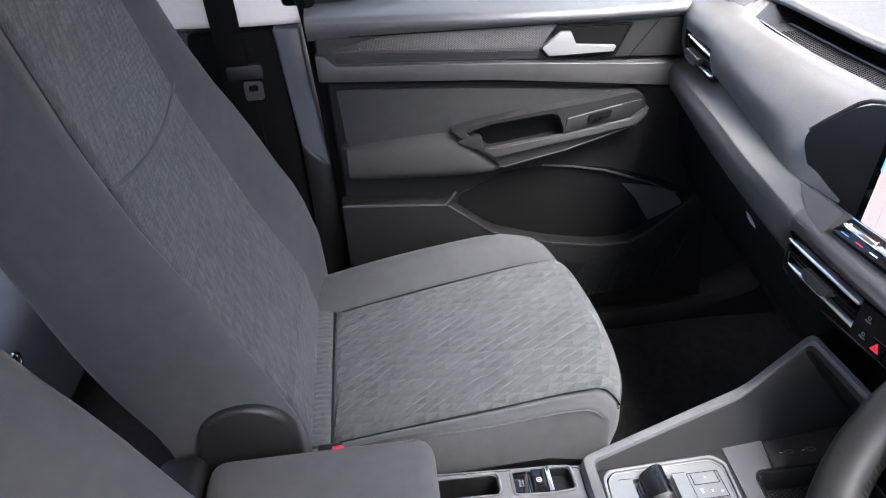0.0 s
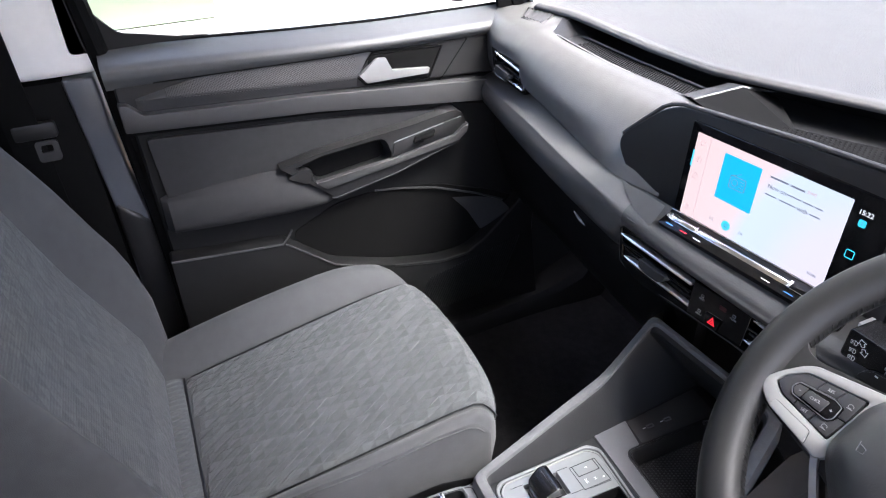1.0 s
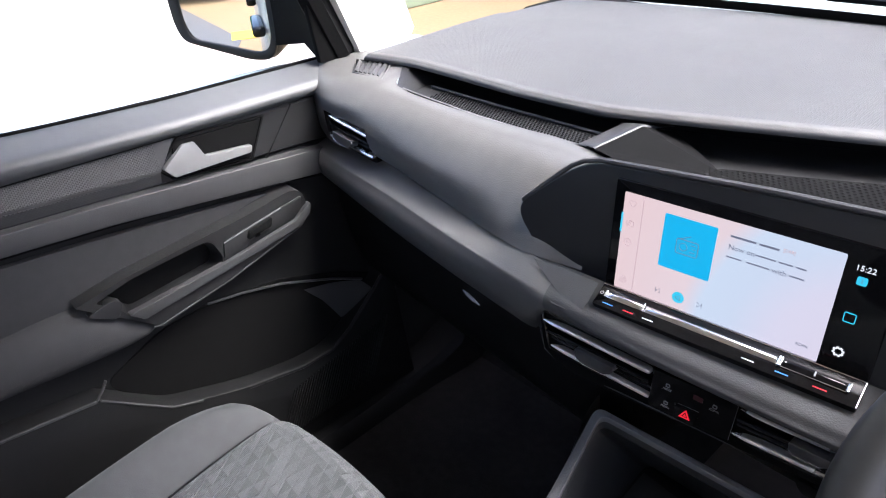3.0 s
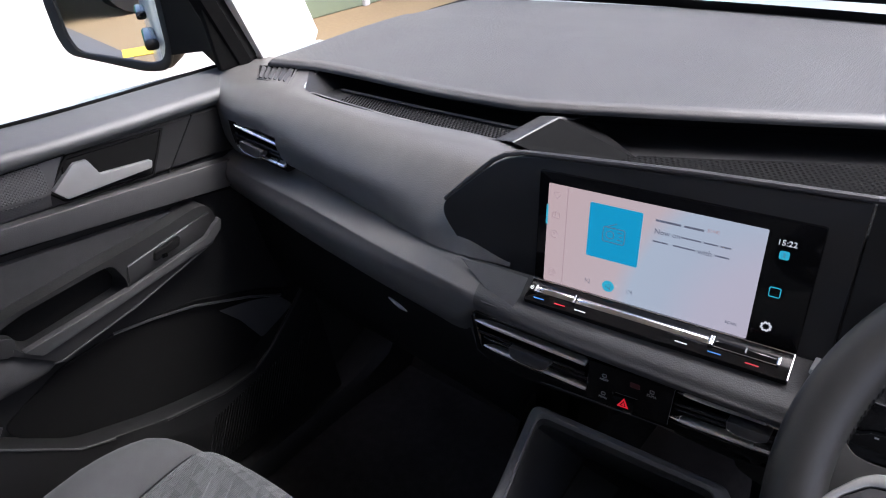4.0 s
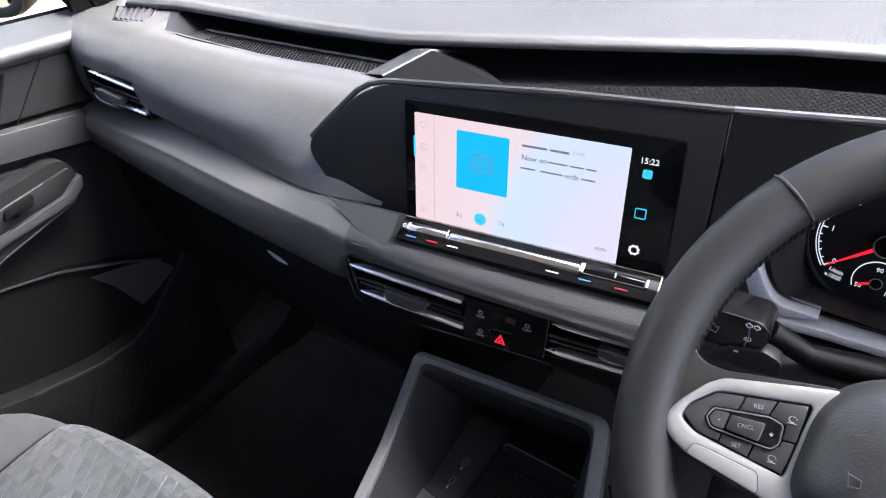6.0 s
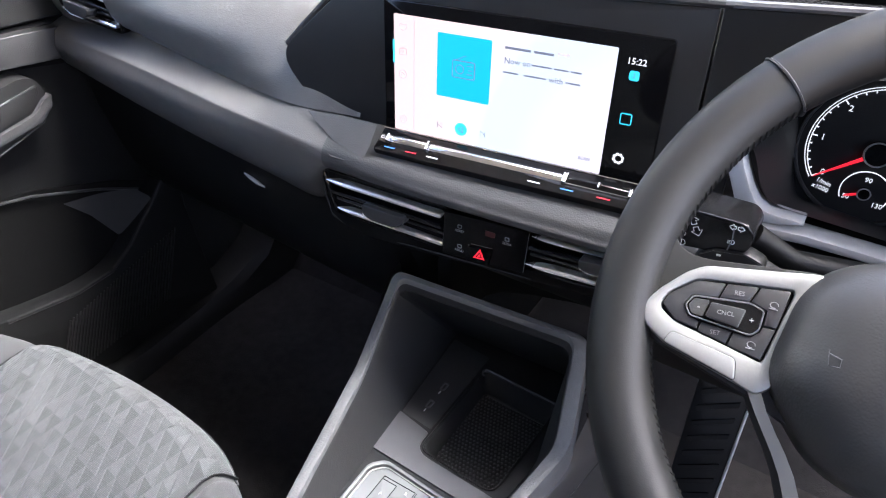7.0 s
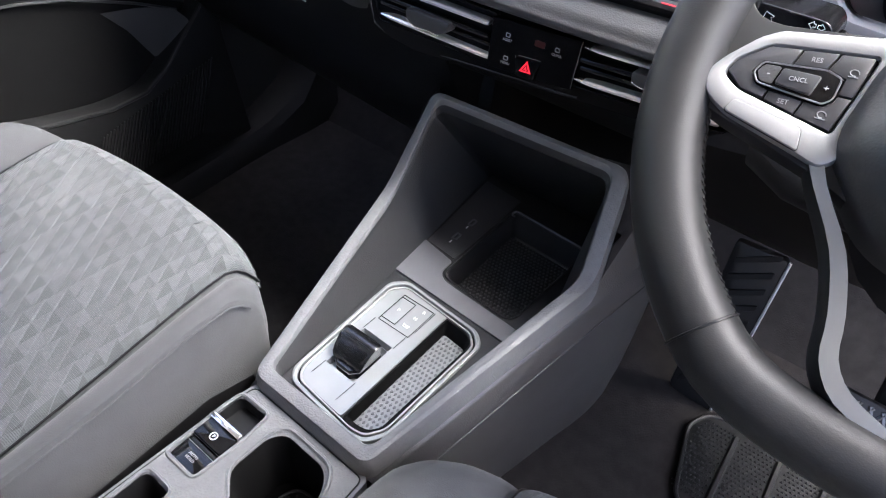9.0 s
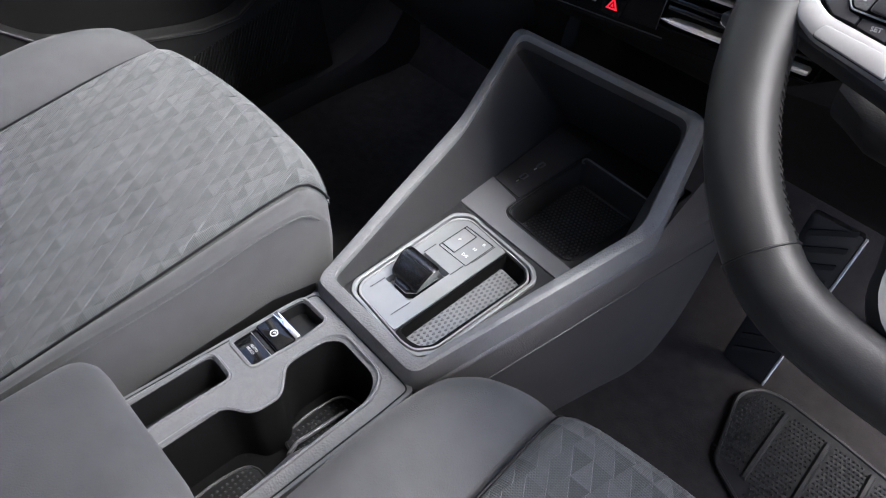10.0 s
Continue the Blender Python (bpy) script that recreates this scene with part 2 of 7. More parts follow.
b.inputs["Base Color"].default_value, b.inputs["Metallic"].default_value, b.inputs["Roughness"].default_value = (0.86, 0.88, 0.88, 1), 1.0, 0.0


# ---- outside ----
M_PAVING = surface("sunlit_paving", (0.23, 0.165, 0.09), 0.85, vary=0.12, scale=30, patch=1.2, bump=0.4, bscale=120)
M_RENDER = surface("white_render_wall", (0.82, 0.82, 0.8), 0.8, vary=0.04, scale=20, patch=0.6, bump=0.3, bscale=80)
M_GREENPANEL = surface("pale_green_glazing", (0.26, 0.32, 0.22), 0.35, vary=0.10, scale=3, patch=0.5)
M_TEAL = surface("teal_car_paint", (0.02, 0.16, 0.12), 0.25, vary=0.05, coat=0.6)
M_YELLOW = surface("yellow_line_paint", (0.62, 0.45, 0.05), 0.8, vary=0.1)
solid("ground", slab([(-60, -60), (60, -60), (60, 60), (-60, 60)], -0.1, 0.0), M_PAVING, "sunlit beige paved ground round the car", "ground", kind="structure")
wl = thing("wall_white", (-2.6, 3.0, 0), "bright white rendered building wall beside the car", "wall", kind="structure")
part("masonry", box(-2.75, -2.45, -1.15, 1.55, 0, 2.75, 0.02), M_RENDER, wl)
gp = part("glazed_panel", box(-2.46, -2.42, -1.10, -0.20, 0.66, 2.6, 0.006), M_GREENPANEL, wl, "pale green glazed panel")
part("panel_sill", box(-2.46, -2.38, -1.14, -0.17, 0.60, 0.655, 0.008), M_RENDER, gp, "white sill below the panel")
part("plinth", box(-2.46, -2.41, -1.15, 1.55, 0.0, 0.42, 0.01), M_PAVING, wl, "beige plinth")
solid("road_marking", box(-1.05, -0.84, -4.13, -3.90, 0.002, 0.006), M_YELLOW, "yellow painted parking line on the paving", "road marking", kind="structure")
fb = thing("building_front", (0, 7, 0), "pale building with glazed bays beyond the windscreen", "building", kind="structure")
part("facade", box(-14, 18, 7.0, 7.6, 0, 7.0, 0.03), M_RENDER, fb)
for i in range(8):
    w_ = part("window", box(-9.5 + 3.0 * i, -7.2 + 3.0 * i, 6.93, 7.02, 0.5, 3.0, 0.02), M_GREENPANEL, fb, "tall green tinted window")
    part("mullion", box(-8.40 + 3.0 * i, -8.32 + 3.0 * i, 6.90, 6.95, 0.5, 3.0, 0.01), M_RENDER, w_)


wing = part("glazed_wing", box(-5.0, -4.8, 0.8, 7.0, 0.0, 3.2, 0.02), M_GREENPANEL, fb, "green glazed wing of the building")
for i in range(6):
    part("mullion", box(-4.82, -4.76, 1.0 + 1.1 * i, 1.07 + 1.1 * i, 0.0, 3.2, 0.01), M_RENDER, wing)
solid("asphalt_strip", slab([(-4.0, -5.5), (-1.55, -5.45), (-1.12, -4.3), (-0.98, -3.9), (-1.25, -2.3), (-4.0, -2.3)], 0.0, 0.004), surface("worn_asphalt", (0.10, 0.10, 0.105), 0.9, vary=0.15, scale=40, bump=0.4, bscale=200), "grey worn asphalt strip beside the paving", "road", kind="structure")


def parked_car(at_, turn, paint, label):
    """A plain parked car: body, cabin, glass and wheels."""
    c = thing("parked_car", at_, label, "car")
    m = Matrix.Translation(at_) @ pose(0, 0, 0, 0, 0, turn)
    prof = rounded([(-2.0, 0.28), (-2.05, 0.75), (-1.85, 0.98), (-1.2, 1.02), (1.0, 0.98), (1.75, 0.85), (2.0, 0.6), (1.98, 0.28)], 0.12)
    part("body", slab(prof, -0.85, 0.85, 0.08, 3, frame3((0, 0, 0), (1, 0, 0), (0, 0, 1))), paint, c, "", m)
    cab = rounded([(-1.75, 0.95), (-1.35, 1.48), (0.05, 1.5), (0.95, 0.96)], 0.1)
    part("cabin", slab(cab, -0.70, 0.70, 0.06, 3, frame3((0, 0, 0), (1, 0, 0), (0, 0, 1))), M_GLOSS, c, "dark glazed cabin", m)
    for wx in (-1.25, 1.28):
        for wy in (-0.80, 0.80):
            wh = part("wheel", tube([(wx, wy - 0.1, 0.31), (wx, wy + 0.1, 0.31)], 0.31, 24), M_RUBBER, c, "", m)
            part("hub", tube([(wx, wy - 0.11, 0.31), (wx, wy + 0.11, 0.31)], 0.19, 20), M_SILVER, wh, "", m)
    return c


parked_car((-2.36, -5.62, 0), -25, M_TEAL, "teal green hatchback parked on the paving behind")

# ---- body shell ----
FLOORZ = 0.385
M_GLASS, nt, b = nodes_of("clear_glass")
b.inputs["Transmission Weight"].default_value, b.inputs["Roughness"].default_value, b.inputs["IOR"].default_value = 1.0, 0.0, 1.02
b.inputs["Base Color"].default_value = (0.93, 0.96, 0.95, 1)

solid("floor", box(-0.72, 0.76, -2.4, 0.62, 0.33, FLOORZ), M_CARPET, "black carpeted car floor", "floor", kind="structure")
solid("footwell_wall", loft([[(x, 0.30, FLOORZ - 0.02), (x, 0.46, 0.52), (x, 0.52, 0.95), (x, 0.60, 1.0)] for x in (-0.74, 0.78)]), M_CARPET,
      "black carpeted bulkhead at the end of the footwells", "wall", kind="structure")
solid("ceiling", box(-0.66, 0.66, -2.4, 0.02, 1.72, 1.78, 0.02), M_HEADLINER, "pale cloth headliner", "ceiling", kind="structure")
solid("wall_rear", box(-0.78, 0.78, -2.5, -2.4, 0.3, 1.78), M_HEADLINER, "pale rear end of the cabin", "wall", kind="structure")
solid("wall_left_rear", box(-0.80, -0.72, -2.4, -0.62, 0.33, 1.02, 0.01), M_PLASTIC, "dark plastic rear side panel", "wall", kind="structure")
solid("wall_right_rear", box(0.72, 0.80, -2.4, -0.72, 0.33, 1.02, 0.01), M_PLASTIC, "dark plastic rear side panel", "wall", kind="structure")
for sx, nm in ((-1, "left"), (1, "right")):
    solid("roof_rail_" + nm, tube([(sx * 0.66, -2.4, 1.72), (sx * 0.66, -0.4, 1.73), (sx * 0.655, -0.1, 1.70)], 0.055, 10), M_LIGHT, "pale roof rail trim above the doors", "trim", kind="structure")
    solid("d_pillar_" + nm, box(sx * 0.74 - 0.05, sx * 0.74 + 0.05, -2.4, -1.75, 1.0, 1.74, 0.02), M_LIGHT, "pale rear pillar trim", "pillar", kind="structure")

dd = thing("driver_door", (0.76, 0.40, 0.4), "dark plain driver's door, swung wide open", "car door", kind="structure")
mO = Matrix.Translation((0.77, 0.40, 0)) @ pose(0, 0, 0, 0, 0, 68)
part("panel", box(-0.05, 0.05, -0.98, 0.0, 0.30, 1.045, 0.015, 3), M_PLASTIC, dd, "", mO)
part("sill", tube([(0, -0.98, 1.04), (0, -0.03, 1.03)], 0.03, 10), M_PAD, dd, "", mO)
solid("door_step_right", box(0.70, 0.80, -0.58, 0.42, 0.28, 0.40, 0.015, 3), M_DOORLOW, "dark plastic sill step below the open driver's door", "sill", kind="structure")
solid("b_pillar_right", box(0.70, 0.78, -0.74, -0.585, 0.33, 1.74, 0.015, 3), M_LIGHT, "pale driver side door pillar trim", "pillar", kind="structure")

# pillars: the front ones rake back from the ends of the dash
for sx, nm in ((-1, "left"), (1, "right")):
    a = [(sx * 0.700, 0.150, 1.03), (sx * 0.662, 0.152, 1.04), (sx * 0.650, 0.240, 1.05), (sx * 0.70, 0.29, 1.05)]
    c = [(sx * 0.645, -0.16, 1.71), (sx * 0.600, -0.15, 1.72), (sx * 0.590, -0.06, 1.73), (sx * 0.65, 0.00, 1.74)]
    solid("a_pillar_" + nm, loft([[Vector(p).lerp(Vector(q), s / 6) for p, q in zip(a, c)] for s in range(7)], True, True), M_LIGHT,
          "pale grey windscreen pillar trim", "pillar", kind="structure")
solid("a_pillar_seal_left", tube([(-0.685, 0.130, 1.045), (-0.68, 0.04, 1.25), (-0.66, -0.14, 1.60), (-0.65, -0.2, 1.70)], 0.022, 8), M_RECESS, "black door frame seal along the front pillar", "trim", kind="structure")
solid("a_pillar_seal_right", tube([(0.69, 0.165, 1.045), (0.685, 0.07, 1.25), (0.66, -0.12, 1.60), (0.65, -0.2, 1.70)], 0.028, 8), M_DARK, "black door frame seal along the front pillar", "trim", kind="structure")
solid("sail_panel_left", slab([(0.085, 1.040), (0.150, 1.040), (0.115, 1.14), (0.03, 1.35), (-0.01, 1.35), (0.072, 1.14)], -0.012, 0.0, 0.003, 2, frame3((-0.672, 0, 0), (0, 1, 0), (0, 0, 1))), M_RECESS, "black corner panel ahead of the door window", "trim", kind="structure")
solid("window_corner_left", slab(rounded([(-0.60, 1.055), (-0.60, 1.30), (-0.565, 1.12), (-0.530, 1.078), (-0.45, 1.062), (-0.40, 1.058)], 0.01), -0.006, 0.0, 0.002, 1, frame3((-0.692, 0, 0), (0, 1, 0), (0, 0, 1))), M_DARK, "black rounded rear corner of the door window", "trim", kind="structure")
solid("windscreen", loft([[Vector((x, 0.66 - 0.08 * (x / 0.62) ** 2, 1.06)).lerp(Vector((x * 0.93, 0.0 - 0.04 * (x / 0.6) ** 2, 1.74)), s / 8) for x in np.linspace(-0.64, 0.64, 15)] for s in range(9)]),
      M_GLASS, "clear raked windscreen", "windscreen", kind="structure").visible_shadow = False

solid("rear_door_frame_left", tube([(-0.735, -0.83, 0.95), (-0.735, -0.85, 1.2), (-0.70, -0.90, 1.72)], 0.034, 8), M_DARK, "dark frame of the rear door", "trim", kind="structure")
# B pillar of the passenger side
bp = thing("b_pillar", (-0.70, -0.62, 0.4), "passenger side door pillar with dark lower and pale upper trim", "pillar", kind="structure")
# outside of the car: rear flank, bonnet, cowl and wiper
flank = solid("body_side", box(-0.86, -0.805, -2.6, -0.565, 0.28, 1.03, 0.02, 3), M_BODY, "pale painted rear flank of the car", "car body", kind="structure")
solid("bonnet", xloft([(x, [(0.74, 1.015), (1.1, 0.985 - 0.03 * abs(x)), (1.5, 0.93 - 0.05 * abs(x)), (1.62, 0.80)]) for x in (-0.78, -0.5, 0.0, 0.5, 0.78)], 4, 3), M_BODY, "pale painted bonnet beyond the windscreen", "bonnet", kind="structure")
solid("cowl", box(-0.74, 0.74, 0.60, 0.76, 0.99, 1.022, 0.008), M_RECESS, "black plastic cowl below the windscreen", "trim", kind="structure")
solid("windscreen_border", loft([[Vector((x, 0.658 - 0.08 * (x / 0.62) ** 2, 1.058)).lerp(Vector((x * 0.93, -0.002 - 0.04 * (x / 0.6) ** 2, 1.738)), s) for x in np.linspace(-0.64, 0.64, 15)] for s in (0.0, 0.012, 0.024)]), M_DARK, "black printed border along the foot of the windscreen", "trim", kind="structure")
for y, z in ((-0.62, 0.885), (-1.38, 0.80)):
    part("door_handle", slab(rrect(y - 0.075, y + 0.075, z - 0.014, z + 0.014, 0.012), -0.034, 0.0, 0.01, 3, frame3((-0.86, 0, 0), (0, 1, 0), (0, 0, 1))), M_GLOSS, flank, "black outer door handle")
wp = thing("windscreen_wiper", (0.2, 0.68, 1.07), "black windscreen wiper lying along the foot of the glass", "wiper")
part("blade", tube([(-0.20, 0.672, 1.083), (0.15, 0.668, 1.088), (0.55, 0.62, 1.083)], 0.007, 6), M_DARK, wp)
part("arm", tube([(0.15, 0.672, 1.094), (0.45, 0.70, 1.07), (0.62, 0.70, 1.04)], [0.006, 0.008, 0.012], 6), M_DARK, wp)
part("joint", box(0.13, 0.17, 0.66, 0.684, 1.086, 1.104, 0.004), M_DARK, wp)
low = [(-0.553, 0.40), (-0.552, 0.54), (-0.559, 0.777), (-0.568, 0.848), (-0.574, 0.937), (-0.577, 1.022), (-0.622, 1.0225), (-0.613, 0.917), (-0.604, 0.798), (-0.60, 0.40)]
mYZ = frame3((-0.70, 0, 0), (0, 1, 0), (0, 0, 1))
part("lower_trim", slab(low, -0.06, 0.012, 0.005, 3, mYZ), M_PILLAR, bp, "dark smooth lower pillar trim")
foot = [[Vector((-0.70 + d, y, z)) for y, d in ((a - 0.004, -0.03), (a, 0.004), (a - 0.004, 0.013), (a - 0.016, 0.017), (b + 0.006, 0.016), (b, 0.008), (b, -0.03))] for z, a, b in ((0.40, -0.552, -0.605), (0.545, -0.551, -0.602), (0.70, -0.5545, -0.603), (0.765, -0.557, -0.605))]
foot += [[Vector((p.x - q, p.y, 0.765 + r - 0.9 * (p.y + 0.557))) for p in foot[-1]] for q, r in ((0.0, 0.0), (0.001, 0.006), (0.005, 0.010), (0.012, 0.0115))]
part("foot_trim", loft(foot, True, True), M_PLASTIC, bp, "dark foot of the pillar trim with a rounded upper edge", None, 0.9)
part("upper_trim", slab([(-0.562, 1.024), (-0.60, 1.40), (-0.63, 1.74), (-0.86, 1.74), (-0.83, 1.4), (-0.80, 1.03), (-0.66, 1.024)], -0.06, 0.008, 0.014, 3, mYZ), M_LIGHT, bp, "pale upper pillar trim")
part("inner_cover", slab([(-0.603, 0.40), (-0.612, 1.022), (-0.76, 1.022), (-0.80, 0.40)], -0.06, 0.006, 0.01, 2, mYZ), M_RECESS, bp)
part("door_seal", tube([(-0.695, -0.534, 0.42), (-0.693, -0.536, 0.54), (-0.693, -0.544, 0.786), (-0.693, -0.559, 1.03), (-0.69, -0.585, 1.25), (-0.68, -0.62, 1.7)], 0.0145, 8), M_RECESS, bp, "black rubber door seal")

belt = thing("seat_belt", (-0.66, -0.68, 0.9), "black woven seat belt and plastic guide on the door pillar", "seat belt")
part("webbing", slab([(-0.655, 0.55), (-0.69, 1.74), (-0.735, 1.74), (-0.70, 0.55)], 0.022, 0.0245, 0, 1, mYZ), M_RECESS, belt)
part("guide", slab(rrect(-0.705, -0.646, 0.946, 0.971, 0.006), 0.012, 0.026, 0.004, 2, mYZ), M_PLASTIC, belt, "black plastic belt guide")
part("tongue", ring_slab(rrect(-0.681, -0.650, 0.912, 0.944, 0.006), rrect(-0.674, -0.658, 0.927, 0.938, 0.003), 0.024, 0.028, 0, mYZ), M_SIDE, belt, "small metal belt tongue")

# ---- passenger door ----
M_DECOR = surface("satin_decor_plastic", (0.026, 0.026, 0.0265), 0.44, vary=0.1, bump=0.1, bscale=900)
door = thing("passenger_door", (-0.70, -0.2, 0.42), "dark grey front passenger door trim panel, closed", "car door", kind="structure")
mD = frame3((-0.66, 0, 0), (0, 1, 0), (0, 0, 1))   # plane of the trim: x is along the car, y is up, z is into the cabin
part("lower_panel", slab([(-0.535, 0.42), (0.17, 0.42), (0.17, 0.93), (-0.545, 0.95)], -0.08, 0.0, 0.004, 1, mD), M_DOORLOW, door)
part("outer_skin", slab([(-0.56, 0.30), (0.40, 0.30), (0.40, 1.0), (-0.56, 1.03)], -0.17, -0.12, 0.01, 2, mD), M_BODY, door)
# the rolled sill under the window
sec = [(0.075, 1.020), (0.052, 1.045), (0.046, 1.0520), (0.040, 1.0515), (0.017, 1.0458), (0.000, 1.0408), (-0.006, 1.0375), (-0.0095, 1.0335), (-0.0105, 1.029), (-0.008, 1.020), (0.003, 1.006)]


def sill_lift(y):
    return float(np.interp(y, [-0.565, -0.42, -0.29, -0.14, 0.175], [0.006, 0.0, -0.007, -0.0125, -0.0130]))


rows = [[Vector((-0.655 - v.x, y, v.y + sill_lift(y) * min(1, (v.y - 1.0) / 0.03))) for v in crom([Vector((*p, 0)) for p in sec], 4)] for y in np.linspace(-0.565, 0.175, 21)]
part("window_sill", loft(rows), surface("soft_sill_skin", (0.072, 0.0735, 0.0745), 0.45, vary=0.12, bump=0.3, bscale=950, kind="grain", spec=0.45), door, "soft grained window sill roll")
part("glass_seal", tube([(-0.7035, y, 1.0530 + sill_lift(y)) for y in np.linspace(-0.56, 0.16, 9)], 0.0030, 6), M_RECESS, door, "black rubber seal at the foot of the window")
part("upper_insert", slab([(-0.555, 0.965), (0.165, 0.93), (0.165, 1.000), (-0.555, 1.012)], -0.03, 0.004, 0.003, 1, mD), M_PLASTIC, door)
def decor(y, k):
    """A point of the decor strip: k runs from its upper edge (0) over the crease (1) to its lower edge (2)."""
    zc = float(np.interp(y, [-0.53, -0.45, -0.325, -0.193, -0.15], [0.989, 0.985, 0.976, 0.968, 0.965]))
    zt = min(1.0075, zc + 0.25 * max(y + 0.535, 0.0))
    zb = float(np.interp(y, [-0.53, -0.25, -0.15], [0.968, 0.9535, 0.9475]))
    return Vector((y, zt + (zc - zt) * k, 0.0045 + 0.0075 * k)) if k < 1 else Vector((y, zc + (zb - zc) * (k - 1), 0.0120 - 0.0085 * (k - 1)))


part("decor_strip", loft([[decor(y + (0.030 * (1 - k) if y > -0.2 and k < 1 else 0.0), k) for k in (0.0, 0.5, 0.97, 1.03, 1.5, 2.0)] for y in np.linspace(-0.53, -0.19, 18)]), M_DECOR, door, "satin decor strip folded along its middle", mD)
bm = bmesh.new()
for j in range(19):
    for i in range(72):
        y, k = -0.525 + 0.0047 * i + (0.00235 if j % 2 else 0), 0.05 + 0.05 * j + (0.15 if j > 17 else 0)
        if y < -0.168 - 0.026 * k and decor(y, 0).y - decor(y, 1).y > 0.012:
            c = decor(y, k)
            up = (decor(y, 0) - decor(y, 0.9)).normalized()
            q = [bm.verts.new(c + up * b_ + Vector((a_, 0, 0))) for a_, b_ in ((0.0, -0.0017), (0.0023, 0.0), (0.0, 0.0017), (-0.0023, 0.0))]
            tip = bm.verts.new(c - up * 0.0005 + Vector((-0.0006, 0.0005, 0.0007)))
            for n_ in range(4):
                bm.faces.new((q[n_], q[(n_ + 1) % 4], tip))
tagged(part("decor_relief", bm, M_DECOR, door, "small raised scales of the decor strip", mD, 0.3), kind="stuff")
bm = bmesh.new()
for j in range(7):
    for i in range(72):
        y, k = -0.52 + 0.0047 * i + (0.00235 if j % 2 else 0), 1.12 + 0.13 * j
        if y < -0.20:
            c = decor(y, k)
            q = [bm.verts.new(c + Vector((a_, b_, 0))) for a_, b_ in ((0.0, -0.0012), (0.0023, 0.0), (0.0, 0.0012), (-0.0023, 0.0))]
            tip = bm.verts.new(c + Vector((0, 0, 0.0003)))
            for n_ in range(4):
                bm.faces.new((q[n_], q[(n_ + 1) % 4], tip))
tagged(part("decor_ripples", bm, M_DECOR, door, "fine ripples below the fold of the decor strip", mD, 0.3), kind="stuff")
part("decor_groove", slab([(-0.50, 1.0092), (-0.158, 1.0052), (-0.158, 1.0066), (-0.50, 1.0106)], 0.0, 0.0066, 0, 1, mD), M_RECESS, door)
part("ledge", slab(rounded([(-0.555, 0.945), (-0.556, 0.988), (-0.543, 0.986), (-0.525, 0.968), (-0.263, 0.953), (0.037, 0.929), (0.165, 0.918), (0.165, 0.885), (0.042, 0.890), (-0.265, 0.925), (-0.545, 0.944)], 0.003), 0.0, 0.020, 0.004, 3, mD), M_DOORPAD, door, "long ledge below the door handle")
# shade under the ledge, laid on as a thin black strip
part("ledge_shade_strip", slab([(-0.555, 0.934), (-0.265, 0.915), (-0.07, 0.899), (0.05, 0.877), (0.05, 0.890), (-0.07, 0.909), (-0.265, 0.926), (-0.555, 0.945)], 0.0, 0.003, 0, 1, mD), M_RECESS, door, "flat black strip for the shade below the ledge")
part("cloth_insert", slab(rounded([(-0.53, 0.926), (-0.30, 0.910), (-0.06, 0.887), (-0.015, 0.878), (-0.10, 0.868), (-0.33, 0.835), (-0.52, 0.79)], 0.006), 0.0, 0.010, 0.006, 3, mD), M_DOORCLOTH, door, "dark cloth insert")

rows = []
for y, zt, zb, d in ((-0.535, 0.822, 0.765, 0.012), (-0.525, 0.826, 0.760, 0.030), (-0.45, 0.832, 0.757, 0.038), (-0.38, 0.836, 0.754, 0.040), (-0.335, 0.836, 0.752, 0.040), (-0.30, 0.812, 0.752, 0.036), (-0.27, 0.788, 0.753, 0.028), (-0.248, 0.768, 0.756, 0.012)):
    rows.append([Vector((-0.662 + dd * d, y, zb + (zt - zb) * k)) for k, dd in [(v.x, v.y) for v in crom([Vector(p) for p in ((1.0, 0.1, 0), (0.93, 0.55, 0), (0.7, 0.95, 0), (0.35, 1.08, 0), (0.1, 0.85, 0), (0.0, 0.35, 0), (-0.05, 0.0, 0))], 3)]])
part("armrest", loft(rows), M_DOORCLOTH, door, "padded cloth door armrest")
cup = rounded([(-0.320, 0.840), (-0.272, 0.853), (-0.180, 0.862), (-0.158, 0.862), (-0.146, 0.830), (-0.152, 0.815), (-0.283, 0.798), (-0.296, 0.820)], [0.004, 0.006, 0.004, 0.010, 0.008, 0.006, 0.012, 0.010])
bm = holed(rounded([(-0.343, 0.8445), (-0.277, 0.858), (-0.178, 0.869), (-0.10, 0.877), (-0.028, 0.889), (-0.011, 0.884), (-0.004, 0.866), (-0.006, 0.845), (-0.017, 0.826), (-0.142, 0.793), (-0.250, 0.766), (-0.278, 0.790)], [0.002, 0.004, 0.004, 0.004, 0.010, 0.008, 0.006, 0.008, 0.008, 0.006, 0.004, 0.004]), [cup], 0.0, 0.034, [0.032])
part("pull_housing", bm, M_PLASTIC, door, "door pull housing", mD)
# black sheet over the cup's floor puts its shade into colour
part("pull_cup", slab([(-0.225 + (x + 0.225) * 0.96, 0.828 + (y - 0.828) * 0.96) for x, y in cup], 0.001, 0.004, 0, 1, mD), M_RECESS, door, "black sheet for the shade in the door pull cup")
part("pull_rail", slab(rounded([(-0.288, 0.808), (-0.152, 0.822), (-0.029, 0.843), (-0.012, 0.857), (0.0, 0.862), (-0.004, 0.846), (-0.022, 0.832), (-0.150, 0.811), (-0.270, 0.793)], 0.003), 0.030, 0.041, 0.004, 3, mD), M_DOORPAD, door, "smooth lower rail of the door pull")
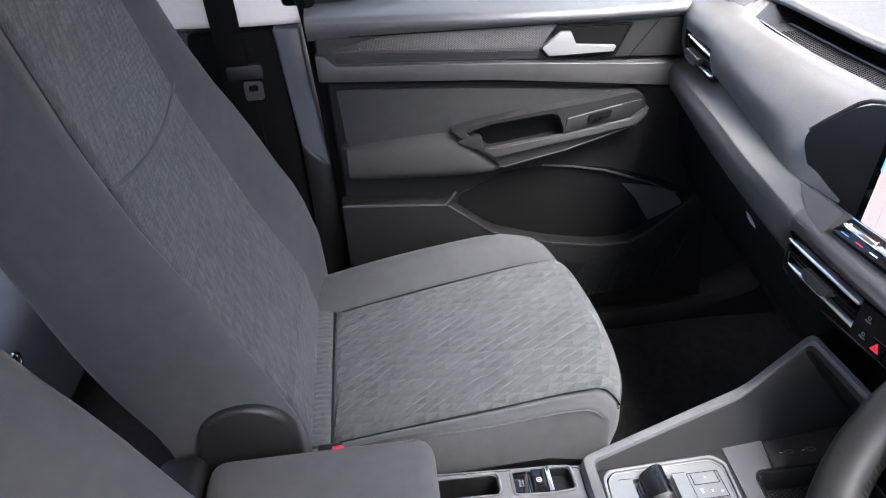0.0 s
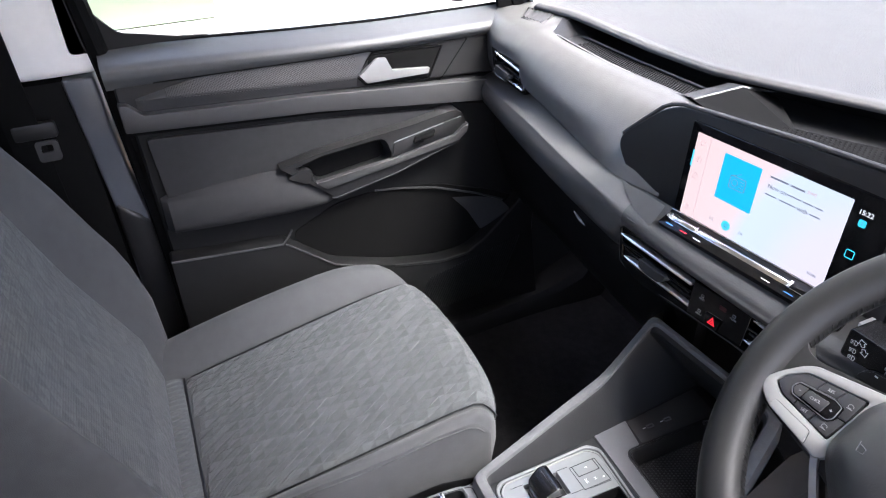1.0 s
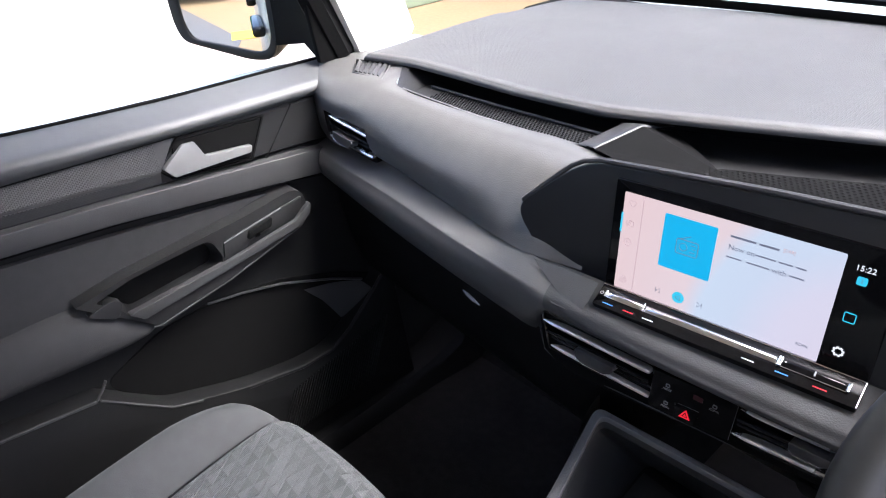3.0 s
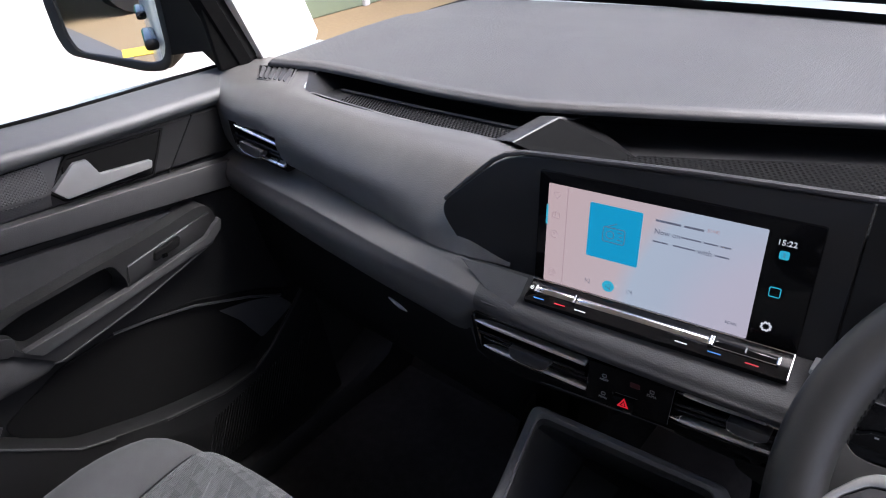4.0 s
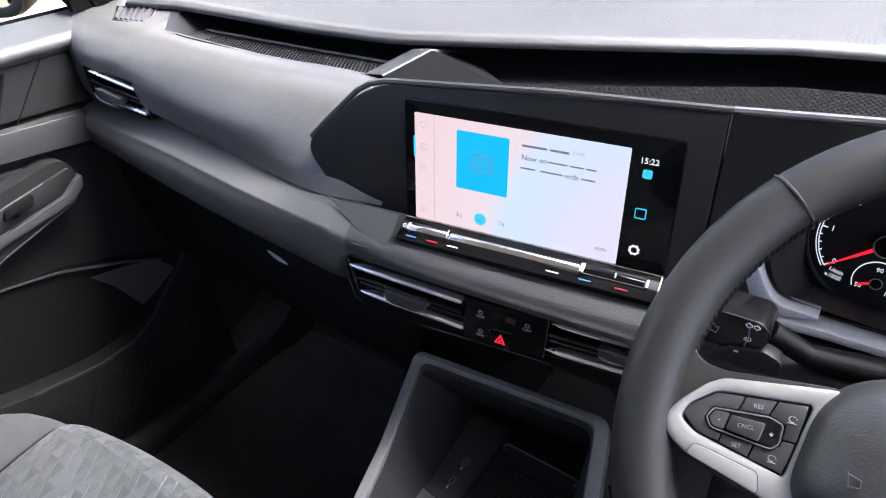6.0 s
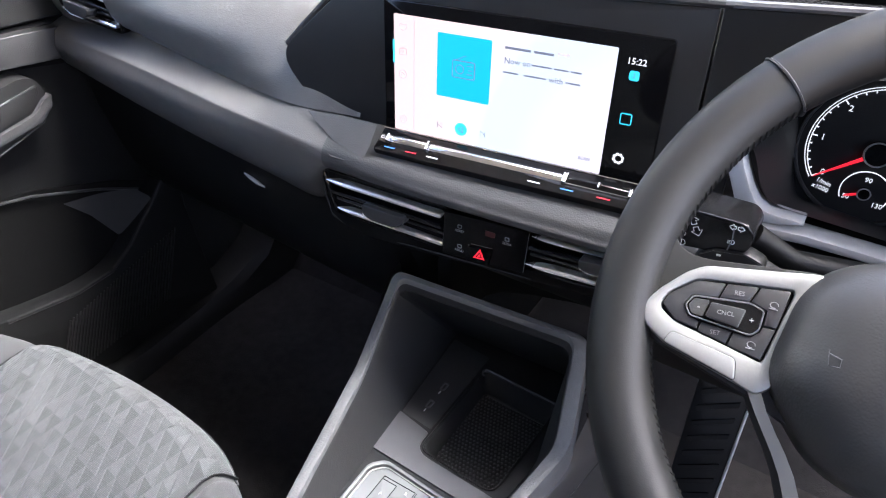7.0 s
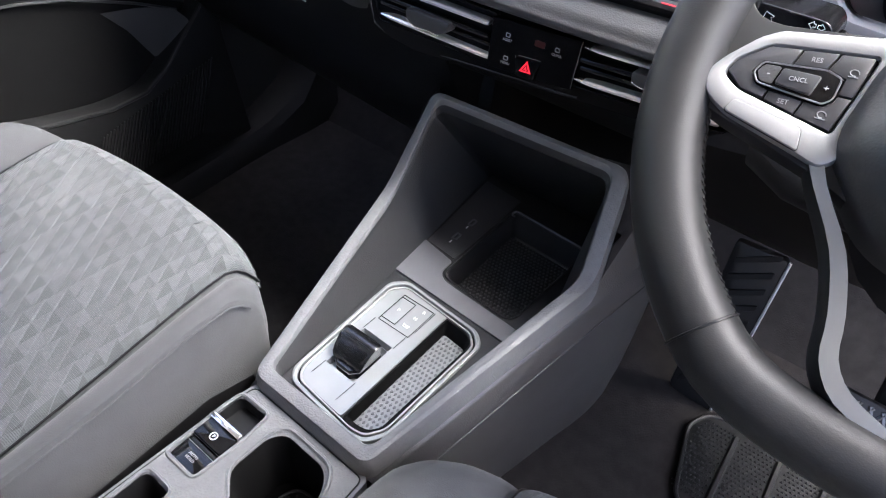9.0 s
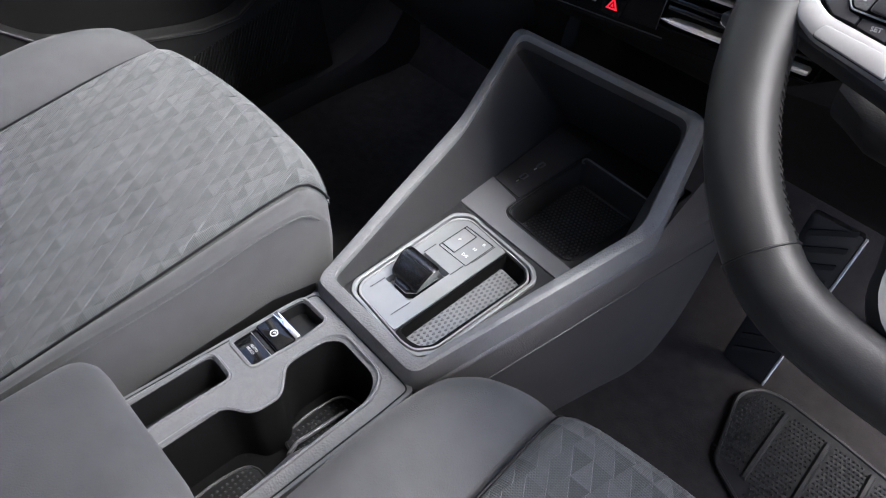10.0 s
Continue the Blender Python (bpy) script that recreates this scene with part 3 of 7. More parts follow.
part("cup_end", slab(rounded([(-0.336, 0.826), (-0.300, 0.836), (-0.288, 0.826), (-0.300, 0.806)], 0.008), 0.022, 0.0355, 0.006, 4, mD), M_PLASTIC, door, "smooth rear end of the door pull")
part("apron_seam", tube([mD @ Vector((x, y, 0.0345)) for x, y in ((-0.262, 0.772), (-0.253, 0.770), (-0.145, 0.791), (-0.018, 0.828), (-0.004, 0.846))], 0.0012, 5), M_DOORPAD, door)
sw = part("switch_plate", slab(rounded([(-0.146, 0.826), (-0.142, 0.852), (-0.048, 0.870), (-0.012, 0.876), (-0.014, 0.860), (-0.030, 0.848)], 0.004), 0.033, 0.037, 0.0015, 2, mD), M_PLASTIC, door)
part("plate_edge", tube([mD @ Vector((x, y, 0.037)) for x, y in ((-0.142, 0.8515), (-0.095, 0.861), (-0.048, 0.8695))], 0.0010, 5), M_GREY, sw)
part("window_switch", slab(rounded([(-0.108, 0.844), (-0.104, 0.856), (-0.066, 0.864), (-0.070, 0.851)], 0.003), 0.036, 0.043, 0.002, 2, mD), M_RECESS, sw, "black window switch")
part("switch_tip", slab(rrect(-0.098, -0.090, 0.845, 0.851, 0.001), 0.043, 0.0445, 0, 1, mD), M_CHROME, sw)
# inner handle
M_HANDLE = surface("satin_handle_metal", (0.20, 0.20, 0.198), 0.34, 0.5, vary=0.05)
# no hollow is cut; the recess's shade is this black patch
part("handle_recess", slab(rounded([(-0.174, 0.955), (-0.164, 1.000), (-0.037, 0.9955), (-0.062, 0.9455)], 0.002), 0.0, 0.0072, 0.0005, 1, mD), M_RECESS, door, "flat black patch for the shade of the handle recess")
part("handle_border", ring_slab(rounded([(-0.192, 0.969), (-0.176, 0.951), (-0.060, 0.941), (-0.031, 0.999), (-0.158, 1.0045)], 0.002), rounded([(-0.189, 0.969), (-0.175, 0.9535), (-0.0615, 0.944), (-0.035, 0.997), (-0.157, 1.002)], 0.002), 0.0, 0.0078, 0.0005, mD), M_RECESS, door)
bm = slab(rounded([(-0.186, 0.970), (-0.174, 0.9565), (-0.064, 0.9565), (-0.0605, 0.9655), (-0.128, 0.9715), (-0.138, 0.9935), (-0.154, 0.9945)], 0.002), 0.005, 0.0125, 0.003, 2)
for v in bm.verts:
    # the grip leans outwards at its foot
    if v.co.z > 0.006:
        v.co.z += 0.14 * max(0.0, 0.985 - v.co.y) * min(1.0, (v.co.y - 0.940) / 0.012)
part("handle_lever", bm, M_HANDLE, door, "satin silver inner door handle", mD, angle=0.3)
part("panel_joint", slab([(0.0140, 1.002), (-0.0385, 0.936), (-0.0370, 0.936), (0.0155, 1.002)], 0.0, 0.0052, 0, 1, mD), M_RECESS, door)
# bin
part("bin_wall", slab(rounded([(-0.545, 0.43), (-0.545, 0.722), (-0.355, 0.703), (-0.273, 0.635), (-0.158, 0.596), (-0.06, 0.578), (-0.002, 0.580), (0.037, 0.603), (0.101, 0.661), (0.135, 0.695), (0.165, 0.43)], [0.005, 0.005, 0.003, 0.02, 0.05, 0.03, 0.03, 0.03, 0.03, 0.01, 0.005]), 0.0, 0.035, 0.006, 3, mD), M_DOORLOW, door, "grained wall of the door bin")
# the bin's inner shade is a flat black sheet on the panel
part("bin_back", slab(rounded([(-0.34, 0.70), (-0.25, 0.742), (-0.17, 0.750), (-0.05, 0.735), (0.06, 0.695), (0.13, 0.66), (0.0, 0.54), (-0.27, 0.60)], 0.02), 0.0, 0.004, 0.001, 1, mD), M_RECESS, door, "flat black sheet for the shade inside the door bin")
bend = [[(-0.656, -0.020, 0.697), (-0.645, 0.030, 0.692), (-0.631, 0.074, 0.682)], [(-0.654, 0.010, 0.662), (-0.643, 0.050, 0.655), (-0.630, 0.092, 0.660)], [(-0.655, 0.040, 0.610), (-0.645, 0.066, 0.614), (-0.630, 0.100, 0.630)]]
# paler skin here stands for light falling on the bin's front end
part("bin_end", loft([crom(r, 4) for r in bend]), M_DOORPAD, door, "smooth front end of the door bin, paler as its lit part")
part("bin_rim", tube([(-0.656, -0.175, 0.750), (-0.652, -0.12, 0.744), (-0.65, -0.058, 0.731), (-0.65, 0.03, 0.697), (-0.65, 0.09, 0.668)], 0.0020, 6), M_DOORPAD, door)
part("bin_crease", tube([(-0.6245, y, z) for y, z in ((-0.544, 0.720), (-0.36, 0.7035), (-0.350, 0.715), (-0.341, 0.728))], 0.0022, 6), M_DOORPAD, door)
part("bin_crease", tube([(-0.6245, y, z) for y, z in ((-0.355, 0.702), (-0.273, 0.634), (-0.23, 0.618))], 0.0018, 6), M_DOORPAD, door)
part("bin_lip", tube([(-0.6265, y, z) for y, z in ((-0.157, 0.595), (-0.06, 0.577), (-0.002, 0.579), (0.037, 0.602), (0.101, 0.660), (0.133, 0.692))], 0.0032, 6), M_PLASTIC, door)
for i in range(34):
    y = -0.10 + 0.20 * i / 33
    part("speaker_rib", tube([(-0.6235, y - 0.03, 0.455 + 0.02 * i / 33), (-0.6235, y + 0.015, 0.545 + 0.045 * i / 33)], 0.0014, 4), M_PLASTIC, door)
solid("door_window", loft([[(-0.7035, y, 1.02), (-0.69, y, 1.4), (-0.66, y - 0.02, 1.70)] for y in (-0.56, 0.15)]), M_GLASS, "clear passenger door window", "window", kind="structure").visible_shadow = False

# ---- dashboard ----
dash = thing("dashboard", (0, 0.2, 0.6), "dark grey soft-skinned car dashboard", "dashboard")
pad = [(-0.72, [(0.16, 1.045), (0.11, 1.04), (0.085, 1.02), (0.08, 0.985), (0.082, 0.955), (0.09, 0.93)]),
       (-0.625, [(0.16, 1.0455), (0.075, 1.036), (0.048, 1.014), (0.046, 0.985), (0.05, 0.955), (0.06, 0.935)]),
       (-0.548, [(0.168, 1.0470), (0.085, 1.039), (0.048, 1.016), (0.041, 0.985), (0.046, 0.956), (0.058, 0.941)]),
       (-0.505, [(0.094, 1.0385), (0.072, 1.034), (0.047, 1.016), (0.036, 0.985), (0.044, 0.957), (0.056, 0.945)]),
       (-0.35, [(0.087, 1.0345), (0.070, 1.029), (0.048, 1.013), (0.028, 0.983), (0.026, 0.955), (0.032, 0.939)]),
       (-0.22, [(0.098, 1.032), (0.080, 1.028), (0.058, 1.018), (0.036, 0.992), (0.02, 0.965), (0.010, 0.941)]),
       (-0.14, [(0.10, 1.018), (0.09, 1.020), (0.07, 1.014), (0.05, 1.0), (0.035, 0.97), (0.02, 0.941)])]
bm = xloft(pad, 14, 22)
bmesh.ops.delete(bm, geom=[f for f in bm.faces if -0.618 < (c := f.calc_center_median()).x < -0.509 and (c.x + 0.618) * -0.13 + 0.960 < c.z < 0.9925], context="FACES")
part("passenger_pad", bm, M_WEAVE, dash, "rounded soft pad in front of the passenger")
ledge = [(-0.72, [(0.095, 0.932), (0.062, 0.925), (0.05, 0.905), (0.06, 0.88), (0.085, 0.86)]),
         (-0.60, [(0.066, 0.936), (0.040, 0.925), (0.030, 0.902), (0.045, 0.872), (0.07, 0.855)]),
         (-0.45, [(0.058, 0.944), (0.022, 0.926), (0.010, 0.900), (0.025, 0.865), (0.055, 0.845)]),
         (-0.30, [(0.030, 0.939), (0.004, 0.923), (-0.006, 0.898), (0.010, 0.860), (0.045, 0.825)]),
         (-0.20, [(0.012, 0.941), (-0.005, 0.923), (-0.012, 0.903), (-0.002, 0.868), (0.025, 0.835)]),
         (-0.16, [(0.012, 0.934), (-0.006, 0.920), (-0.014, 0.906), (-0.008, 0.898), (0.02, 0.894)]),
         (-0.05, [(0.014, 0.924), (-0.003, 0.915), (-0.012, 0.905), (-0.008, 0.899), (0.02, 0.896)]),
         (0.20, [(0.028, 0.924), (0.012, 0.915), (0.002, 0.907), (0.005, 0.901), (0.03, 0.898)]),
         (0.72, [(0.06, 0.936), (0.05, 0.926), (0.04, 0.914), (0.045, 0.906), (0.08, 0.90)])]
ledge = [(x, [p[0], ((p[0][0] + p[1][0] - 0.004) / 2, (p[0][1] + p[1][1] + 0.003) / 2), (p[1][0] - 0.003, p[1][1] + 0.0015), (p[1][0] - 0.007, p[1][1] - 0.0045), p[2], p[3], p[4]]) for x, p in ledge]
part("ledge", xloft(ledge[:6], 6, 6), M_PAD, dash, "long rounded ledge below the pad")
# same ledge carried on; darker skin stands for shade under the touch bar
part("centre_ledge", xloft(ledge[5:], 6, 6), M_DOORPAD, dash, "middle of the ledge, in a darker skin for the shade below the touch bar")
lower = [(-0.72, [(0.08, 0.865), (0.085, 0.80), (0.12, 0.68), (0.20, 0.60)]), (-0.45, [(0.05, 0.85), (0.06, 0.80), (0.10, 0.68), (0.18, 0.60)]),
         (-0.2, [(0.02, 0.845), (0.04, 0.80), (0.08, 0.68), (0.16, 0.60)]), (-0.12, [(0.014, 0.842), (0.04, 0.80), (0.08, 0.68), (0.16, 0.60)]), (-0.09, [(0.012, 0.84), (0.05, 0.80), (0.17, 0.74), (0.22, 0.62)]),
         (0.10, [(0.012, 0.845), (0.05, 0.80), (0.17, 0.74), (0.22, 0.66)]), (0.14, [(0.012, 0.845), (0.04, 0.80), (0.10, 0.72), (0.2, 0.66)]), (0.72, [(0.05, 0.91), (0.06, 0.82), (0.12, 0.72), (0.22, 0.68)])]
part("lower_panel", xloft(lower, 4, 4), M_DARK, dash, "dark lower dash and glovebox panel")
part("glovebox_latch", tube([(-0.345, 0.0475, 0.808), (-0.335, 0.0465, 0.8055), (-0.325, 0.0465, 0.802), (-0.315, 0.0475, 0.7985)], [0.0008, 0.0022, 0.0024, 0.0008], 8), M_SATIN, dash, "small bright glovebox latch")
# padded top, its rear lip running forward towards the driver
lip = [(-0.615, 0.121), (-0.535, 0.141), (-0.46, 0.141), (-0.33, 0.138), (-0.217, 0.147), (-0.13, 0.179), (0.02, 0.241), (0.14, 0.293), (0.30, 0.33), (0.62, 0.33)]
xs = [p[0] for p in lip]
rows, under = [], []
for x in np.linspace(-0.615, 0.62, 50):
    y0 = np.interp(x, xs, [p[1] for p in lip])
    y1 = 0.64 - 0.09 * (x / 0.6) ** 2
    x1 = x * 0.95
    sec = [(y0 + 0.001, 1.0465), (y0 - 0.001, 1.0505), (y0 + 0.001, 1.0545), (y0 + 0.010, 1.0585), (y0 + (y1 - y0) * 0.12, 1.0605), (y0 + (y1 - y0) * 0.4, 1.066), (y0 + (y1 - y0) * 0.62, 1.067), (y0 + (y1 - y0) * 0.645, 1.0655), (y0 + (y1 - y0) * 0.9, 1.063), (y1 + 0.012, 1.060)]
    rows.append([Vector((x + (x1 - x) * i / 9, y, z)) for i, (y, z) in enumerate(sec)])
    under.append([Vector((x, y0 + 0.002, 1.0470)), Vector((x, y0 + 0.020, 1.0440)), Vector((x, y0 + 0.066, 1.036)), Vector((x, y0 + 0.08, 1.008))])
part("pad_lip", loft([crom(r, 4)[:13] for r in rows]), M_PAD, dash, "smooth rolled lip of the top pad")
part("top_pad", loft([crom(r, 4)[12:] for r in rows]), M_TOP, dash, "grey woven-grain top pad under the windscreen")
# the lip's shade is put into this sheet's black
part("pad_underside", loft(under), M_DARK, dash, "undercut below the pad's lip, blackened for its shade")
studs = []
part("passenger_mat", slab([(-0.500, 0.096), (-0.35, 0.091), (-0.205, 0.100), (-0.180, 0.150), (-0.500, 0.148)], 1.006, 1.0265), M_RUBBER, dash, "studded rubber mat of the passenger tray")
part("tray_floor", slab([(-0.50, 0.10), (-0.20, 0.10), (0.13, 0.07), (0.13, 0.16), (0.62, 0.18), (0.62, 0.44), (0.2, 0.42), (-0.1, 0.30), (-0.50, 0.25)], 1.004, 1.012), M_RUBBER, dash, "ribbed rubber tray mat")
A, A2, P2, P = [Vector(p) for p in ((-0.213, 0.098, 1.0315), (-0.190, 0.098, 1.0335), (-0.170, 0.154, 1.0462), (-0.194, 0.154, 1.0435))]
E_, F_ = Vector((-0.072, 0.146, 1.022)), Vector((-0.140, 0.095, 1.026))
D_ = Vector((0, 0, -0.028))
ridge = [[A + D_ + Vector((-0.008, 0, 0)), A + Vector((-0.001, 0, -0.002)), A + Vector((0.002, 0, 0)), A2 + Vector((-0.003, 0, 0.0002)), A2, A2 + Vector((0.004, 0, -0.004))],
         [P + D_ + Vector((-0.008, 0, 0)), P + Vector((-0.001, 0, -0.002)), P + Vector((0.002, 0, 0)), P2 + Vector((-0.003, 0, 0.0002)), P2, P2 + Vector((0.004, 0, -0.004))],
         [p + Vector((0.010, 0.05, -0.014)) for p in (P + D_, P, P, P2, P2, P2)]]
part("tray_ridge", loft(ridge), M_DOORPAD, dash, "raised ridge beside the passenger tray", angle=0.5)
bm = bmesh.new()
vs = [bm.verts.new(p) for p in (A2 + Vector((0.0005, 0, -0.001)), F_, E_, P2 + Vector((0.0005, 0, -0.001)), P2 + Vector((0.012, 0.05, -0.02)))]
for ix in ((0, 1, 2), (0, 2, 3), (3, 2, 4)):
    bm.faces.new([vs[i] for i in ix])
part("tray_wedge", bm, M_RECESS, dash, "dark wedge between the two dash trays", angle=0.15)
tf = [(-0.500, 0.0930, 1.0375), (-0.45, 0.0900, 1.0365), (-0.35, 0.0870, 1.0345), (-0.28, 0.0910, 1.0328), (-0.20, 0.0990, 1.0315)]
part("tray_front", loft([[Vector(p) + Vector(o) for p in tf] for o in ((0, -0.001, 0.0), (0, 0.003, -0.0005), (0, 0.007, -0.006), (0, 0.012, -0.026))]), M_PAD, dash, "front lip of the passenger tray")
for j in range(13):
    for i in range(60):
        x = -0.462 + 0.0046 * i + (0.0023 if j % 2 else 0)
        y = 0.099 + 0.0042 * j
        if x < -0.215 + (y - 0.10) * 0.5 and y < 0.137:
            studs.append((x, y, 1.0266))
part("driver_tray", slab([(-0.072, 0.118), (-0.069, 0.132), (-0.013, 0.158), (0.082, 0.207), (0.152, 0.244), (0.40, 0.30), (0.40, 0.20), (0.17, 0.145), (0.13, 0.07), (-0.05, 0.065)], 1.020, 1.034, 0.001, 1), M_RECESS, dash, "studded tray mat behind the screen")
for j in range(40):
    for i in range(90):
        x = -0.075 + 0.0056 * i + (0.0028 if j % 2 else 0)
        y = 0.085 + 0.0050 * j
        if x < 0.30 and 0.070 + 0.35 * max(x - 0.08, 0) < y < float(np.interp(x, [-0.069, -0.013, 0.082, 0.152, 0.3], [0.128, 0.154, 0.203, 0.240, 0.272])):
            studs.append((x, y, 1.0342))
bm = bmesh.new()
for x, y, z in studs:
    q = [bm.verts.new((x + dx, y + dy, z)) for dx, dy in ((-0.0021, 0), (0, -0.0019), (0.0021, 0), (0, 0.0019))]
    t_ = bm.verts.new((x, y, z + 0.0012))
    for k in range(4):
        bm.faces.new((q[k], q[(k + 1) % 4], t_))
tagged(part("tray_studs", bm, M_RECESS, dash, "fine studded pattern of the tray mats"), kind="stuff")
part("tray_rail", tube([(-0.486, 0.139, 1.0285), (-0.35, 0.139, 1.0285), (-0.205, 0.143, 1.0285)], 0.0026, 6), M_PLASTIC, dash)
part("tray_side", loft([[(-0.549, 0.26, 1.0455), (-0.549, 0.15, 1.0455), (-0.546, 0.137, 1.0462), (-0.504, 0.092, 1.0385)], [(-0.540, 0.26, 1.0440), (-0.540, 0.15, 1.0440), (-0.536, 0.137, 1.0445), (-0.494, 0.092, 1.0372)], [(-0.482, 0.26, 1.010), (-0.482, 0.165, 1.010), (-0.476, 0.14, 1.0125), (-0.466, 0.099, 1.0125)]]), M_PLASTIC, dash, "sloping end of the passenger tray")
gq = [Vector(p) for p in ((-0.598, 0.090, 1.0375), (-0.634, 0.122, 1.0425), (-0.572, 0.138, 1.0445), (-0.538, 0.094, 1.0380))]
gn = (gq[2] - gq[0]).cross(gq[1] - gq[3]).normalized()
gn = gn if gn.z > 0 else -gn
gr = part("defroster_grille", loft([[p + gn * 0.0006 for p in gq], [p + gn * 0.0022 for p in gq], [p.lerp(sum(gq, Vector()) / 4, 0.09) + gn * 0.0024 for p in gq], [p.lerp(sum(gq, Vector()) / 4, 0.11) + gn * 0.0008 for p in gq]], True, True), M_RECESS, dash, "small side window defroster grille")
for i in range(6):
    s0, s1 = 0.06 + 0.15 * i, 0.06 + 0.15 * i + 0.085
    q = [gq[0].lerp(gq[3], s0).lerp(gq[1].lerp(gq[2], s0), 0.10), gq[0].lerp(gq[3], s1).lerp(gq[1].lerp(gq[2], s1), 0.10), gq[0].lerp(gq[3], s1 + 0.05).lerp(gq[1].lerp(gq[2], s1 + 0.05), 0.90), gq[0].lerp(gq[3], s0 + 0.05).lerp(gq[1].lerp(gq[2], s0 + 0.05), 0.90)]
    part("louvre", loft([[p + gn * 0.001 for p in q], [p + gn * (0.0024 if k in (1, 2) else 0.0050) for k, p in enumerate(q)]], True, True), M_SIDE, gr)
part("grille_frame", tube([p + gn * 0.0016 for p in gq], 0.0016, 6, True), M_PAD, gr)

# bezel round the screen
SU, SV = Vector((0.182, 0.017, 0.001)), Vector((0.001, 0.008, 0.0975))
mS = frame3((-0.1033, 0.0288, 0.9388), SU, SV)       # plane of the screen; the origin is the lit picture's lower left corner
bez = [(-0.086, 0.001), (-0.124, 0.047), (-0.045, 0.1155), (0.12, 0.126), (0.2435, 0.131), (0.2435, -0.004), (0.0, -0.004)]
part("screen_bezel", slab(rounded(bez, [0.004, 0.022, 0.03, 0.004, 0.002, 0.002, 0.002], 6), -0.010, 0.004, 0.003, 3, mS), M_BEZEL, dash, "matt black panel round the screen")
part("bezel_edge", tube([mS @ Vector(p) for p in [(-0.114, 0.056, 0.002), (-0.09, 0.079, 0.002), (-0.06, 0.1065, 0.002), (-0.047, 0.114, 0.002), (-0.03, 0.1185, 0.002), (0.12, 0.129, 0.002), (0.25, 0.134, 0.002)]], 0.0028, 8), M_SIDE, dash, "grey edge along the top of the bezel")
part("bezel_shelf", loft([[mS @ Vector(p) for p in r] for r in (
    [(-0.088, 0.002, 0.008), (0.10, -0.003, 0.004), (0.26, -0.004, 0.004)], [(-0.075, -0.012, 0.021), (0.10, -0.016, 0.021), (0.26, -0.016, 0.022)],
    [(-0.05, -0.027, 0.036), (0.10, -0.026, 0.037), (0.26, -0.024, 0.036)], [(-0.02, -0.034, 0.036), (0.10, -0.034, 0.036), (0.26, -0.032, 0.034)])]), M_DOORPAD, dash, "sloping shelf below the screen")

part("shelf_end", loft([[(-0.188, 0.004, 0.9425), (-0.150, 0.006, 0.946), (-0.108, 0.004, 0.9485)], [(-0.165, -0.001, 0.931), (-0.140, -0.002, 0.931), (-0.112, -0.004, 0.930)], [(-0.140, -0.007, 0.9185), (-0.128, -0.0085, 0.917), (-0.118, -0.009, 0.9165)]]), M_PAD, dash, "grey facet beside the touch bar")

# ---- screen ----
scr = thing("infotainment_screen", mS @ Vector((0.1, -0.01, 0)), "black glass touchscreen in the dashboard, showing a pale radio page", "touchscreen")
part("glass", slab(rrect(-0.0098, 0.2205, -0.006, 0.108, 0.003), 0.0, 0.0062, 0.001, 2, mS), M_GLOSS, scr, "black glass front")
mat, nt, b = nodes_of("radio_page")
N, L = nt.nodes.new, nt.links.new
tc, sp = N("ShaderNodeTexCoord"), N("ShaderNodeVectorMath")
sp.operation = "DISTANCE"
sp.inputs[1].default_value = (0.13, 0.03, 0.93)
L(tc.outputs["Object"], sp.inputs[0])
rp = N("ShaderNodeValToRGB")
mr = N("ShaderNodeMapRange")
mr.inputs[1].default_value, mr.inputs[2].default_value = 0.02, 0.26
L(sp.outputs["Value"], mr.inputs[0]), L(mr.outputs[0], rp.inputs[0])
cr = rp.color_ramp
cr.elements[0].color, cr.elements[1].color = (0.86, 0.76, 0.86, 1), (0.95, 0.70, 0.68, 1)
for pos, col in ((0.30, (0.82, 0.78, 0.90, 1)), (0.44, (0.72, 0.80, 0.93, 1)), (0.55, (0.72, 0.82, 0.95, 1)), (0.62, (0.92, 0.75, 0.76, 1))):
    e = cr.elements.new(pos)
    e.color = col
L(rp.outputs[0], b.inputs["Emission Color"])
b.inputs["Emission Strength"].default_value = 0.125
b.inputs["Base Color"].default_value = (0.02, 0.02, 0.02, 1)
b.inputs["Roughness"].default_value = 0.2
M_PAGE = mat
M_CYAN = glow("cyan_tile", (0.02, 0.45, 0.76), 0.14)
M_CYAN2 = glow("cyan_icon", (0.05, 0.55, 0.75), 0.15)
M_INK = glow("dark_ink", (0.30, 0.32, 0.42), 0.07)
M_FAINT = glow("faint_ink", (0.62, 0.44, 0.46), 0.12)
M_LITWHITE = glow("lit_white", (0.85, 0.85, 0.88), 0.15)
page = part("display", slab(rrect(0.0, 0.1825, 0.0, 0.0975, 0.0012), 0.0064, 0.0068, 0, 1, mS), M_PAGE, scr, "lit pale pink and lilac radio page")
H = 0.0070


def flat(name, poly, mat, parent, h=H, label="", d=0.0002, m=None):
    return part(name, slab(poly, h, h + d, 0, 1, mS if m is None else m), mat, parent, label)


def outline(name, poly, w, mat, parent, m=None, h=H, closed=True):
    """A thin drawn line along a path in the plane of m."""
    m = mS if m is None else m
    return part(name, tube([m @ Vector((x, y, h)) for x, y in poly], w, 4, closed), mat, parent)


